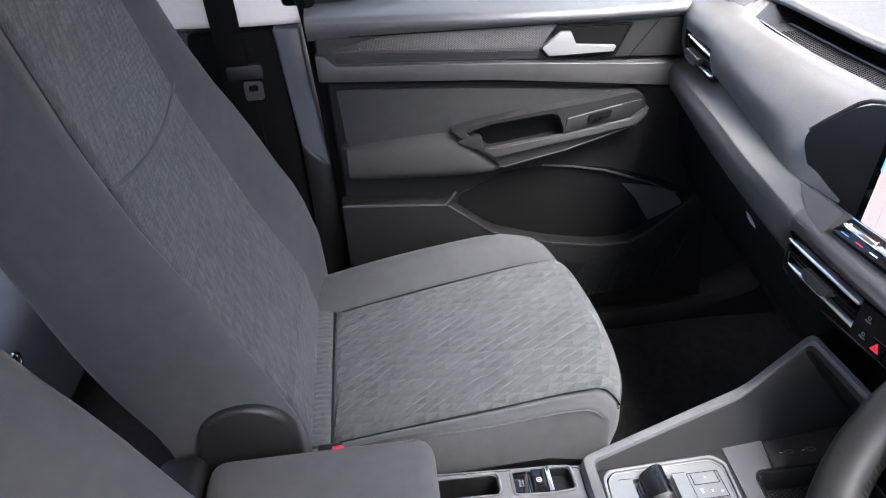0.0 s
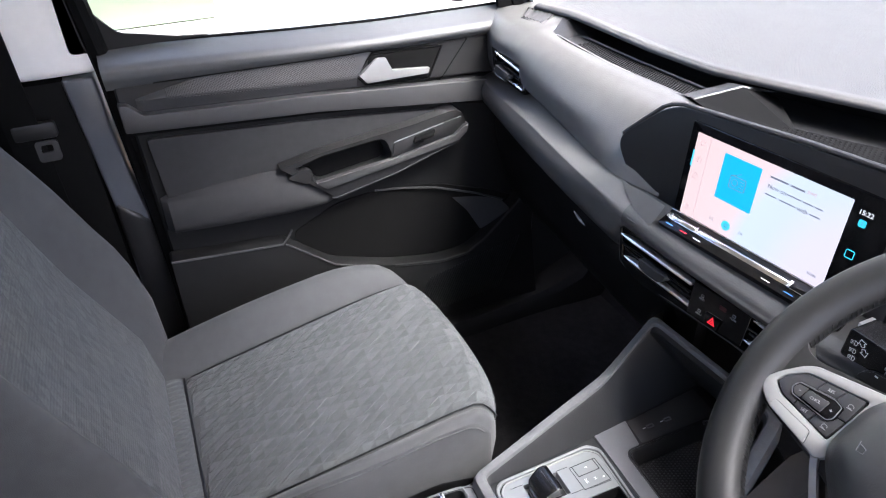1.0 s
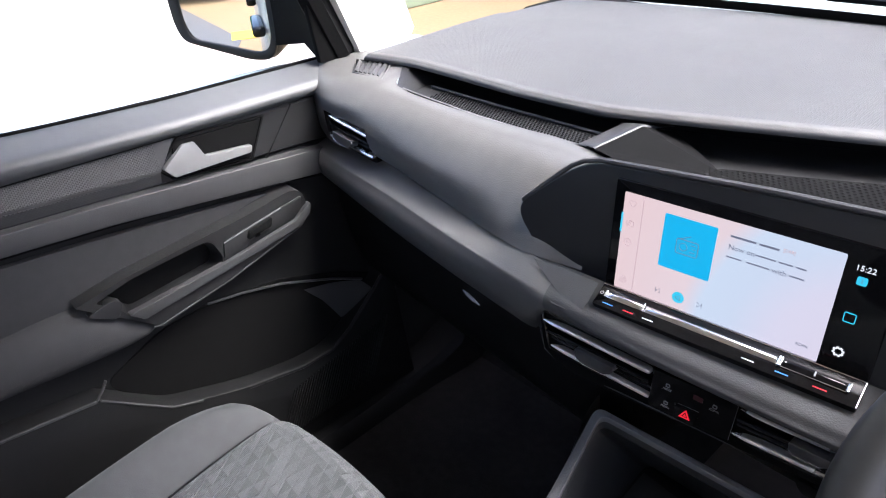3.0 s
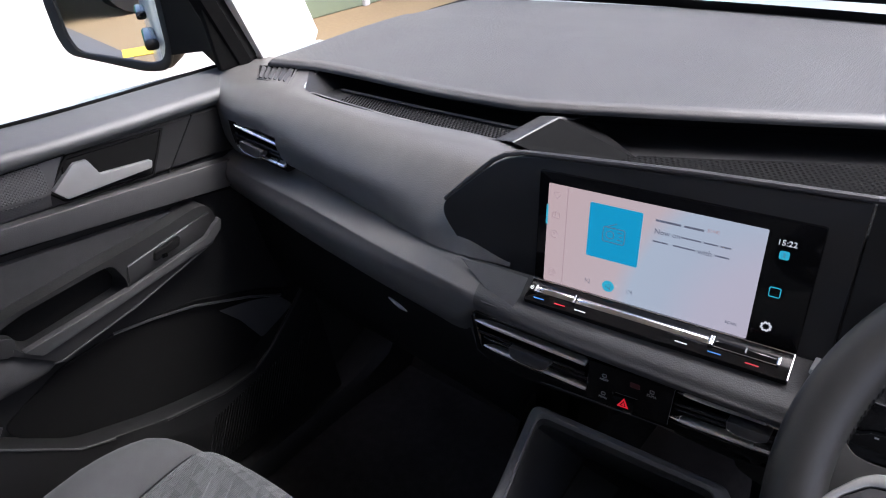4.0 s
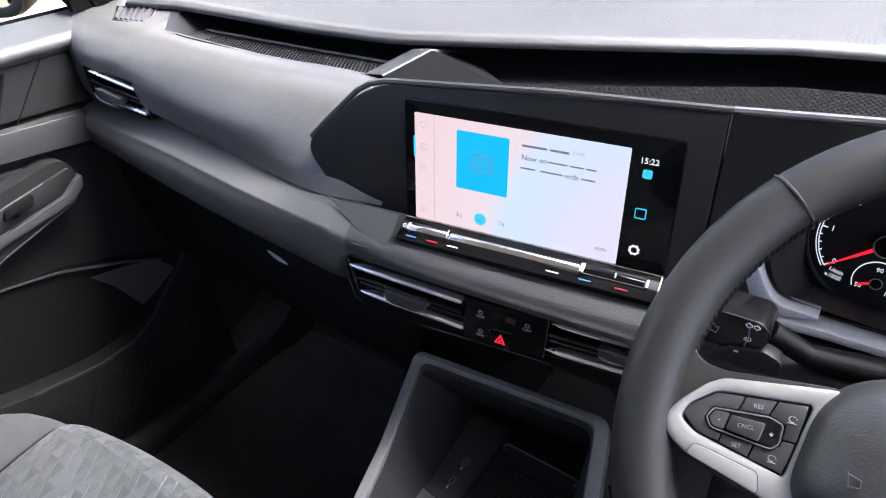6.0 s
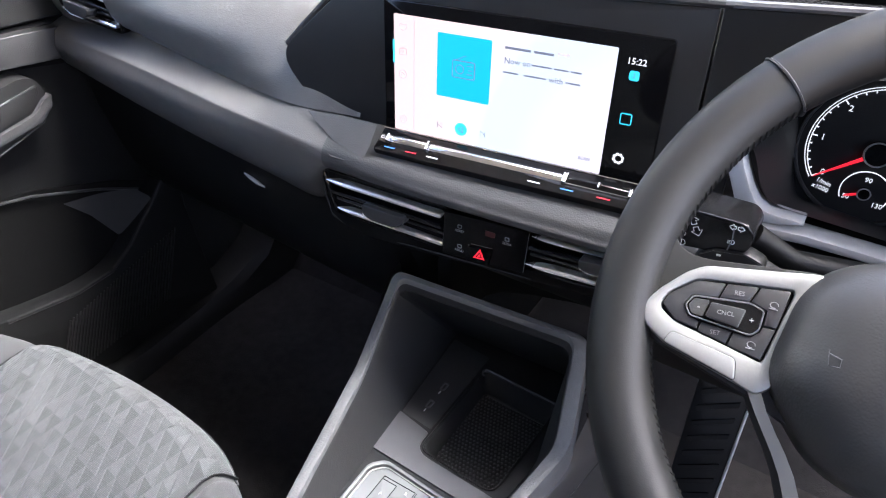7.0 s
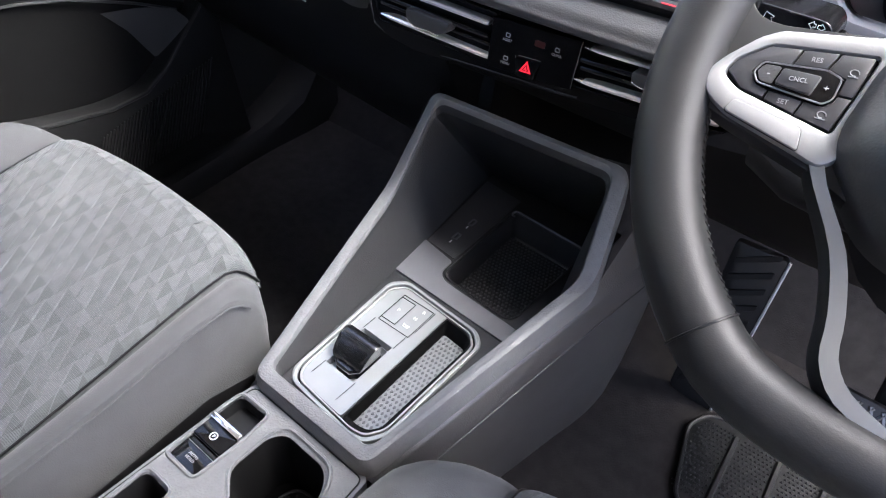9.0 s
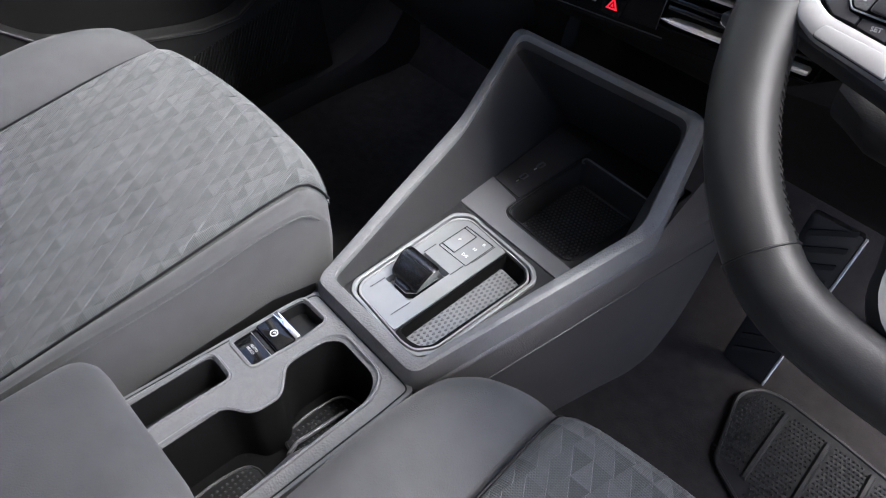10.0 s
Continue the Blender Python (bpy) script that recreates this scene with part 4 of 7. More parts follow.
flat("station_tile", rrect(0.0400, 0.0867, 0.0375, 0.0885, 0.0015), M_CYAN, page, label="bright cyan station tile")
outline("radio_icon", rrect(0.0538, 0.0733, 0.0552, 0.0688, 0.002), 0.00035, M_INK, page, h=H + 0.0004)
outline("radio_icon_dial", [(0.0602 + 0.0036 * math.cos(t), 0.0620 + 0.0036 * math.sin(t)) for t in np.linspace(0, 6.2, 16)], 0.0003, M_INK, page, h=H + 0.0004)
outline("radio_icon_aerial", [(0.0562, 0.0688), (0.0655, 0.0735)], 0.0003, M_INK, page, h=H + 0.0004, closed=False)
for i in range(3):
    outline("radio_icon_line", [(0.0665 if i != 1 else 0.068, 0.0655 - 0.0033 * i), (0.0712, 0.0655 - 0.0033 * i)], 0.0003, M_INK, page, h=H + 0.0004, closed=False)
# the station's name and most of its running text stay plain bars
x = 0.0976
for w in (0.0205, 0.0155):
    flat("title_bar", [(x, 0.0841), (x + w, 0.0841), (x + w, 0.0859), (x, 0.0859)], M_INK, page)
    x += w + 0.0025
part("digital_mark", words("[DAB]", 0.0035, at(mS, 0.1435, 0.0860, H)), M_FAINT, page)
part("text_line", words("Now on", 0.0064, at(mS, 0.0973, 0.0750, H), "LEFT"), M_INK, page)
for x0, w in ((0.1195, 0.0160), (0.1375, 0.0110), (0.1505, 0.0080)):
    flat("text_bar", [(x0, 0.0743), (x0 + w, 0.0743), (x0 + w, 0.0755), (x0, 0.0755)], M_INK, page)
for x0, w in ((0.0972, 0.0125), (0.1140, 0.0180)):
    flat("text_bar", [(x0, 0.0656), (x0 + w, 0.0656), (x0 + w, 0.0668), (x0, 0.0668)], M_INK, page)
part("text_line", words("with", 0.0064, at(mS, 0.1340, 0.0662, H), "LEFT"), M_INK, page)
flat("text_bar", [(0.1475, 0.0656), (0.1585, 0.0656), (0.1585, 0.0668), (0.1475, 0.0668)], M_INK, page)
flat("side_rail", [(0.0185, 0.0), (0.0190, 0.0), (0.0190, 0.0975), (0.0185, 0.0975)], M_FAINT, page, H - 0.0002)
hx = [(0.0087 + 0.0034 * math.sin(t) ** 3, 0.0878 + 0.0028 * math.cos(t) - 0.0011 * math.cos(2 * t) - 0.0004 * math.cos(3 * t)) for t in np.linspace(0, 6.28, 21)[:-1]]
outline("heart_icon", hx, 0.00025, M_FAINT, page)
outline("station_icon", rrect(0.0050, 0.0118, 0.0655, 0.0705, 0.0012), 0.00025, M_FAINT, page)
outline("station_icon_dial", [(0.0074 + 0.0012 * math.cos(t), 0.0680 + 0.0012 * math.sin(t)) for t in np.linspace(0, 5.9, 9)], 0.00025, M_FAINT, page)
outline("station_icon_aerial", [(0.0060, 0.0705), (0.0102, 0.0722)], 0.00025, M_FAINT, page, closed=False)
outline("media_icon", [(0.0080 + 0.0036 * math.cos(t), 0.0493 + 0.0036 * math.sin(t)) for t in np.linspace(0, 6.0, 13)], 0.00025, M_FAINT, page)
outline("media_icon_arrow", [(0.0071, 0.0510), (0.0097, 0.0493), (0.0071, 0.0476)], 0.00025, M_FAINT, page)
outline("settings_icon", [(0.0082 + (0.0037 if i % 2 else 0.0029) * math.cos(i * math.pi / 8), 0.0104 + (0.0037 if i % 2 else 0.0029) * math.sin(i * math.pi / 8)) for i in range(16)], 0.00025, M_FAINT, page)
outline("settings_icon_hub", [(0.0082 + 0.0012 * math.cos(t), 0.0104 + 0.0012 * math.sin(t)) for t in np.linspace(0, 5.9, 9)], 0.00025, M_FAINT, page)
flat("side_marker", [(-0.001, 0.058), (0.0008, 0.058), (0.0008, 0.077), (-0.001, 0.077)], M_CYAN2, page)
flat("play_button", [(0.0633 + 0.0055 * math.cos(t), 0.0121 + 0.0055 * math.sin(t)) for t in np.linspace(0, 6.28, 25)[:-1]], M_CYAN2, page, label="round cyan mute button")
for x0, s in ((0.0439, 1), (0.0827, -1)):
    outline("skip_icon", [(x0 - 0.0018 * s, 0.0120), (x0 + 0.0018 * s, 0.0143), (x0 + 0.0018 * s, 0.0097)], 0.00025, M_INK, page)
    outline("skip_bar", [(x0 - 0.0023 * s, 0.0143), (x0 - 0.0023 * s, 0.0097)], 0.00025, M_INK, page, closed=False)
outline("mute_icon", [(0.0613, 0.0111), (0.0627, 0.0111), (0.0652, 0.0092), (0.0652, 0.0150), (0.0627, 0.0131), (0.0613, 0.0131)], 0.00025, M_INK, page, h=H + 0.0004)
part("scan_label", words("SCAN", 0.0036, at(mS, 0.169, 0.0100, H)), M_INK, page)
part("clock", words("15:22", 0.0064, at(mS, 0.1965, 0.0895, H)), M_LITWHITE, scr)
flat("badge", rrect(0.1926, 0.1998, 0.0762, 0.0832, 0.0018), M_CYAN2, scr)
part("badge_number", words("2", 0.0046, at(mS, 0.1962, 0.0798, H + 0.0003)), M_INK, scr)
outline("home_square", rrect(0.1915, 0.1995, 0.0435, 0.0515, 0.0012), 0.00045, M_CYAN2, scr)
outline("gear_icon", [(0.1949 + (0.0041 if i % 4 in (1, 2) else 0.0029) * math.cos(i * math.pi / 16), 0.0161 + (0.0041 if i % 4 in (1, 2) else 0.0029) * math.sin(i * math.pi / 16)) for i in range(32)], 0.0006, M_LITWHITE, scr)

# touch slider below the screen
mT = mS @ Matrix.Translation((0, -0.0086, 0.0176)) @ pose(0, 0, 0, -60, 0, 0)
sl = thing("touch_slider_bar", mT @ Vector((0.1, 0, 0)), "glossy black touch bar with silver sliders below the screen", "control bar")
part("base", slab(rrect(-0.0090, 0.2205, -0.0125, 0.0122, 0.002), -0.012, 0.003, 0.001, 2, mT), M_GLOSS, sl)
# the slider lies in a shallow channel with a bright edge
prof = [(0.0, 0.0), (0.0022, 0.0014), (0.0048, 0.0022), (0.0066, 0.0016), (0.0072, 0.0)]
for x0, x1, mm in ((0.0005, 0.0375, M_CHROME), (0.0395, 0.1575, M_CHROME), (0.1610, 0.2105, M_GLOSS)):
    part("slider", loft([[mT @ Vector((x, -0.0018 + y * k, 0.0028 + z * k)) for y, z in prof] for x, k in ((x0, 0.3), (x0 + 0.0012, 1.0), (x1 - 0.0012, 1.0), (x1, 0.3))], False, False), mm, sl, "silver touch slider" if mm is M_CHROME else "", angle=0.9)
for x0 in (0.0385, 0.1585, 0.1605):
    part("slider_notch", slab(rrect(x0 - 0.0008, x0 + 0.0008, -0.0036, 0.0054, 0.0006), 0.002, 0.0072, 0.0006, 2, mT), M_CHROME, sl)
for x0 in (0.0, 0.2108):
    part("slider_end", slab(rrect(x0 - 0.0012, x0 + 0.0012, -0.0032, 0.0048, 0.0008), 0.002, 0.0066, 0.0008, 2, mT), M_CHROME, sl)
part("slider_edge", tube([mT @ Vector((x, -0.0026, 0.0042)) for x in (0.161, 0.186, 0.210)], 0.0005, 6), M_CHROME, sl)
part("slider_mark", slab(rrect(0.1855, 0.1868, 0.0, 0.0040, 0.0004), 0.003, 0.0056, 0, 1, mT), M_WHITEINK, sl)
for x0, mm in ((0.0055, M_BLUE), (0.0265, M_RED), (0.0465, M_WHITEINK), (0.1370, M_WHITEINK), (0.1640, M_BLUE), (0.1930, M_RED)):
    flat("temperature_mark", [(x0 - 0.0052, -0.0085), (x0 + 0.0052, -0.0085), (x0 + 0.0052, -0.0074), (x0 - 0.0052, -0.0074)], mm, sl, 0.0032, m=mT)
outline("power_icon", [(-0.0055 + 0.0016 * math.cos(t), 0.0015 + 0.0016 * math.sin(t)) for t in np.linspace(2.2, 7.2, 10)], 0.0003, M_WHITEINK, sl, m=mT, h=0.0034, closed=False)
outline("power_icon_stroke", [(-0.0055, 0.0036), (-0.0055, 0.0018)], 0.0003, M_WHITEINK, sl, m=mT, h=0.0034, closed=False)
part("top_edge", tube([mT @ Vector((x, 0.0118, 0.0030)) for x in (-0.009, 0.10, 0.2205)], 0.0007, 6), M_CHROME, sl)
part("end_edge", tube([mT @ Vector((0.2200, y, 0.0030)) for y in (-0.012, 0.0, 0.0115)], 0.0006, 6), M_CHROME, sl)

# ---- air vents ----
def vent(name, quad, label, tab_x, tab_z, grow_by=1.08, tab_k=1.0):
    """A vent whose two bright bars run between four places: upper left, upper right, lower right, lower left."""
    q = [Vector(p) for p in quad]
    c = sum(q, Vector()) / 4
    v = thing(name, c, label, "air vent", "dashboard air vents")
    grow = [c + (p - c) * grow_by + Vector((0, 0.004, (0.007 if i < 2 else -0.007))) for i, p in enumerate(q)]
    back = [p + Vector((0, 0.032, 0)) for p in grow]
    bm = loft([grow, back], True)
    bm.faces.new([bm.verts.new(p + Vector((0, 0.0315, 0))) for p in grow])
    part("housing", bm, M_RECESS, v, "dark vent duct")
    part("surround", tube(rounded(grow, 0.004, 3), 0.0013, 6, True), M_GLOSS, v, "gloss black surround")
    for i, (a, b2) in enumerate(((q[0], q[1]), (q[3], q[2]))):
        secs = []
        for s, k in ((0.0, 0.15), (0.03, 0.45), (0.10, 0.85), (0.2, 1.0), (0.98, 1.0), (1.0, 0.8)):
            p = a.lerp(b2, s)
            secs.append([p + Vector((0, -0.0016, -0.0017)) * k, p + Vector((0, -0.0020, 0.0002)) * k, p + Vector((0, -0.0004, 0.0016)) * k, p + Vector((0, 0.0060, 0.0022)) * k, p + Vector((0, 0.0060, -0.0018)) * k])
        part("trim_bar", loft(secs, True, True), M_BAR, v, "bright trim bar", angle=0.5)
    for s, back_ in ((0.40, 0.007), (0.72, 0.012)):
        a, b2 = q[0].lerp(q[3], s) + Vector((0, back_, 0)), q[1].lerp(q[2], s) + Vector((0, back_, 0))
        m = frame3((a + b2) / 2, (b2 - a).normalized(), Vector((0, 1, -0.12)))
        w = (b2 - a).length / 2
        part("slat", slab([(-w, -0.010), (w, -0.010), (w, 0.012), (-w, 0.012)], -0.0018, 0.0018, 0.0012, 2, m), M_KNOB, v)
    d = (q[1] - q[0]).normalized()
    k = (tab_x - q[0].x) / (q[1].x - q[0].x)
    o = q[0].lerp(q[1], k).lerp(q[3].lerp(q[2], k), 0.5)
    m = frame3((tab_x, o.y - 0.006, tab_z), d, Vector((0, 0.15, 1))) @ Matrix.Diagonal((tab_k, tab_k, 1, 1))
    tab = part("tab", slab(rounded([(-0.0225, 0.0055), (-0.0205, -0.0045), (-0.011, -0.0078), (0.012, -0.0078), (0.0205, -0.0035), (0.0225, 0.0055)], 0.003), -0.010, 0.004, 0.0028, 3, m), M_DOORPAD, v, "thumb tab")
    part("tab_edge", tube([m @ Vector((x, y, 0.0032)) for x, y in ((-0.0205, -0.0030), (-0.0195, -0.0050), (-0.011, -0.0078), (0.012, -0.0078))], 0.0007, 6), M_CHROME, tab)
    return v


vent("air_vent", [(-0.601, 0.040, 0.9905), (-0.510, 0.040, 0.9810), (-0.503, 0.040, 0.9530), (-0.603, 0.040, 0.9605)], "slim side air vent with bright bars, beside the door", -0.560, 0.9665, 1.05)
vent("air_vent", [(-0.163, -0.0085, 0.8845), (-0.041, -0.001, 0.8820), (-0.040, 0.000, 0.8525), (-0.1525, -0.0085, 0.8570)], "centre air vent with bright bars, below the screen", -0.096, 0.8690)
vent("air_vent", [(0.0435, 0.003, 0.8900), (0.160, 0.008, 0.8960), (0.155, 0.006, 0.8690), (0.0415, -0.001, 0.8640)], "centre air vent with bright bars, beside the steering wheel", 0.104, 0.8860, 1.08, 0.75)
part("vent_lower_line", tube([(-0.171, -0.004, 0.868), (-0.164, -0.004, 0.842), (-0.150, -0.003, 0.836), (-0.119, -0.001, 0.833), (-0.033, 0.0, 0.841), (0.046, 0.001, 0.848)], 0.0006, 6), M_SIDE, dash, "fine lower edge of the vent strip")

# ---- switch panel with the hazard button ----
mP = frame3((0.003, -0.001, 0.868), (1, 0.06, 0), (0, 0.10, 1))
sp_ = thing("switch_panel", mP @ Vector((0, 0, 0)), "small gloss black switch panel with a red hazard button", "switch panel")
part("plate", slab([(-0.0400, -0.020), (0.0375, -0.015), (0.0390, 0.026), (-0.0400, 0.022)], -0.004, 0.0012, 0.0006, 1, mP), M_BLACKPANEL, sp_)
part("backing", slab([(-0.178, 0.022), (-0.168, -0.022), (-0.150, -0.033), (-0.12, -0.037), (0.14, -0.020), (0.17, 0.0), (0.18, 0.038), (-0.17, 0.030)], -0.03, -0.0085, 0.001, 1, mP), M_RECESS, sp_, "dark strip between the vents")
part("hazard_button", slab(rounded([(-0.0145, -0.004), (-0.0115, -0.0185), (0.0055, -0.0180), (0.0085, -0.001)], 0.0018), 0.0, 0.0028, 0.0008, 2, mP), M_BLACKPANEL, sp_, "hazard button with a red triangle")
for p0, p1 in (((-0.0145, -0.003), (-0.0115, -0.0180)), ((-0.0120, -0.0018), (0.0080, -0.0005)), ((0.0385, 0.024), (0.0370, -0.014))):
    outline("button_gap", [p0, p1], 0.00022, M_GREY, sp_, m=mP, h=0.0014, closed=False)
tri_o, tri_i = [(-0.0088, -0.0135), (0.0020, -0.0130), (-0.0028, -0.0032)], [(-0.0064, -0.0121), (-0.0003, -0.0118), (-0.0030, -0.0062)]
part("hazard_triangle", ring_slab(tri_o, tri_i, 0.0029, 0.0032, 0, mP), M_RED, sp_)
part("hazard_triangle_inner", slab([(-0.0050, -0.0113), (-0.0018, -0.0111), (-0.0031, -0.0080)], 0.0029, 0.0032, 0, 1, mP), M_RED, sp_)
for tx, px, py in (("ASSIST", -0.0240, 0.0070), ("MENU", -0.0230, -0.0120), ("CLIMA", 0.0200, 0.0085)):
    part("switch_label", words(tx, 0.0030, at(mP, px, py, 0.0016)), M_DIMINK, sp_)
    part("switch_icon", ring_slab(rrect(px - 0.0020, px + 0.0020, py + 0.0024, py + 0.0060, 0.0008), rrect(px - 0.0014, px + 0.0014, py + 0.0030, py + 0.0054, 0.0005), 0.0014, 0.0018, 0, mP), M_DIMINK, sp_)
part("warning_lens", slab(rrect(0.000, 0.009, 0.010, 0.015, 0.001), 0.001, 0.0016, 0, 1, mP), surface("dark_red_lens", (0.04, 0.003, 0.005), 0.3), sp_)

# ---- instrument cluster ----
cl = thing("instrument_cluster", (0.34, 0.11, 0.95), "round analogue dials under a dark hood behind the steering wheel", "instrument cluster")
mC = frame3((0.253, 0.112, 0.975), (1, 0.02, 0), (0, 0.18, 1))
part("face", slab(rounded([(-0.064, 0.06), (-0.064, -0.02), (-0.05, -0.068), (0.24, -0.068), (0.26, -0.02), (0.26, 0.06)], 0.01), -0.01, 0.0, 0.002, 1, mC), M_DARK, cl)
strip = [(0.130, 0.9365), (0.191, 0.9345), (0.229, 0.9370), (0.50, 0.9370), (0.50, 0.9430), (0.280, 0.9430), (0.227, 0.9440), (0.191, 0.9410), (0.130, 0.9420)]
part("frame", slab(strip, -0.012, 0.006, 0.0012, 2, frame3((0, 0.034, 0), (1, 0, 0), (0, 0, 1))), M_SATIN, cl, "satin silver strip below the dials")
post = rounded([(0.160, 0.999), (0.173, 0.970), (0.181, 0.952), (0.189, 0.9440), (0.207, 0.9450), (0.225, 0.9495), (0.225, 0.9515), (0.2005, 0.9525), (0.193, 0.9575), (0.187, 0.9665), (0.180, 0.981), (0.171, 1.003)], 0.003)
part("frame_post", slab(post, -0.010, 0.006, 0.0015, 2, frame3((0, 0.036, 0), (1, 0, 0), (0, 0, 1))), M_SATIN, cl, "satin silver side of the dial frame")
fi = rounded([(0.172, 1.003), (0.184, 0.986), (0.192, 0.964), (0.202, 0.9535), (0.28, 0.9495), (0.475, 0.9495), (0.495, 0.979), (0.495, 1.050), (0.30, 1.058), (0.200, 1.046)], 0.008)
part("cowl", loft([[Vector((x, 0.040, z)) for x, z in fi], [Vector((0.335 + (x - 0.335) * 0.90, 0.110, 0.99 + (z - 0.99) * (0.78 if z > 0.99 else 1.7))) for x, z in fi]], True), M_PLASTIC, cl, "dark cowl round the dials")
part("hood", xloft([(x, [(0.30, 1.010), (0.13, 1.045), (0.09, 1.056), (0.064, 1.060)]) for x in (0.15, 0.3, 0.45, 0.62)], 4, 2), M_PAD, cl, "soft hood over the dials")
dt = [(0.1405, 1.0705), (0.1405, 0.93), (0.168, 0.93), (0.168, 1.005), (0.198, 1.046), (0.30, 1.058), (0.50, 1.058), (0.56, 1.0), (0.62, 1.0), (0.60, 1.066), (0.40, 1.080), (0.24, 1.076)]
part("driver_trim", slab(rounded([(x + 0.1045, z - 0.939) for x, z in dt], [0.001, 0.001] + [0.004] * 10), -0.010, 0.004, 0.0004, 1, mS), M_BEZEL, cl, "matt black panel round the dials")
part("trim_edge", tube([mS @ Vector((x + 0.1045, z - 0.939, 0.002)) for x, z in ((0.1405, 1.073), (0.24, 1.079), (0.40, 1.083), (0.60, 1.069))], 0.0028, 8), M_GREY, cl)
part("column_surround", xloft([(0.165, [(0.040, 0.933), (0.028, 0.929), (0.024, 0.91), (0.05, 0.90)]), (0.62, [(0.040, 0.933), (0.028, 0.929), (0.024, 0.90), (0.05, 0.88)])], 3, 2), M_DARK, cl)


def arc(r, a0, a1, n=24, cx=0.0, cy=0.0):
    return [(cx + r * math.cos(radians(a0 + (a1 - a0) * i / n)), cy + r * math.sin(radians(a0 + (a1 - a0) * i / n))) for i in range(n + 1)]


outline("dial_arc", arc(0.0458, 217, -37, 40), 0.0004, M_DIALINK, cl, m=mC, h=0.001, closed=False)
outline("dial_scale", arc(0.044, 217, -37, 40), 0.00045, M_DIALINK, cl, m=mC, h=0.001, closed=False)
part("dial_rim", tube([mC @ Vector((x, y, 0.002)) for x, y in arc(0.052, 0, 360, 48)[:-1]], 0.0015, 6, True), M_PLASTIC, cl)
for i in range(31):
    a = radians(217 - 8.3 * i)
    r0 = 0.040 if i % 5 == 0 else 0.042
    outline("dial_tick", [(r0 * math.cos(a), r0 * math.sin(a)), (0.044 * math.cos(a), 0.044 * math.sin(a))], 0.0005, M_DIALINK, cl, m=mC, h=0.001, closed=False)
for i, tx in enumerate("0123"):
    a = radians(217 - 41.5 * i)
    part("dial_number", words(tx, 0.0062, at(mC, 0.0365 * math.cos(a), 0.0365 * math.sin(a), 0.001)), M_DIALINK, cl)
part("dial_unit", words("1/min\nx1000", 0.0048, at(mC, -0.0265, -0.0315, 0.001, -12)), M_DIALINK, cl)
part("needle", slab([(-0.0335, -0.0245), (-0.0345, -0.0260), (0.0008, -0.0013), (-0.0008, 0.0013)], 0.003, 0.0045, 0, 1, mC), M_RED, cl, "red rev counter needle")
part("needle_cap", tube([mC @ Vector((0, 0, 0.001)), mC @ Vector((0, 0, 0.007))], 0.0085, 20), M_GLOSS, cl)
part("needle_ring", tube([mC @ Vector((x, y, 0.007)) for x, y in arc(0.0085, 0, 360, 24)[:-1]], 0.0006, 6, True), M_SILVER, cl)
mG = mC @ Matrix.Translation((0.001, -0.030, 0))
outline("gauge_scale", arc(0.0158, 205, -25, 20), 0.0005, M_DIALINK, cl, m=mG, h=0.001, closed=False)
part("gauge_cap", tube([mG @ Vector((0, 0, 0.001)), mG @ Vector((0, 0, 0.005))], 0.0042, 16), M_GLOSS, cl)
part("gauge_ring", tube([mG @ Vector((x, y, 0.005)) for x, y in arc(0.0042, 0, 360, 20)[:-1]], 0.0005, 6, True), M_SILVER, cl)
part("gauge_needle", slab([(-0.012, -0.004), (-0.012, -0.0052), (0, -0.001), (0, 0.001)], 0.002, 0.003, 0, 1, mG), M_RED, cl)
for tx, px, py in (("90", 0.0, 0.0095), ("50", -0.0105, -0.0055), ("130", 0.0105, -0.0075)):
    part("gauge_number", words(tx, 0.005, at(mG, px, py, 0.001)), M_DIALINK, cl)

# ---- steering wheel ----
mW = frame3((0.3255, -0.106, 0.9865), (1, 0, 0), (0, 0.721, 0.693))
sw = thing("steering_wheel", mW @ Vector((0, 0, 0)), "black leather steering wheel with silver trimmed spokes and buttons", "steering wheel")


def wheel_at(a):
    x, y = 0.170 * math.sin(a), 0.170 * math.cos(a)
    low = -0.156
    if y < low + 0.02:
        y = low + 0.02 + 0.02 * math.tanh((y - low - 0.02) / 0.02)
    return x, y


ring = []
R = 0.0172
for i in range(96):
    a = 2 * math.pi * i / 96
    x, y = wheel_at(a)
    d = Vector((x, y)).normalized()
    ring.append([Vector((x + d.x * R * math.cos(t), y + d.y * R * math.cos(t), R * 0.95 * math.sin(t))) for t in (2 * math.pi * s / 16 for s in range(16))])
bm = loft(ring + [ring[0]], True)
bmesh.ops.remove_doubles(bm, verts=bm.verts, dist=1e-6)
part("rim", bm, M_LEATHER, sw, "leather covered rim", mW)
for a in (-50.5, 50.5, -143, 143):
    x, y = wheel_at(radians(a))
    d = Vector((x, y)).normalized()
    part("rim_seam", tube([mW @ Vector((x + d.x * 0.0176 * math.cos(t), y + d.y * 0.0176 * math.cos(t), 0.0168 * math.sin(t))) for t in (2 * math.pi * s / 16 for s in range(16))], 0.0009 if abs(a) < 90 else 0.0007, 5, True), M_SIDE if abs(a) < 90 else M_DARK, sw)
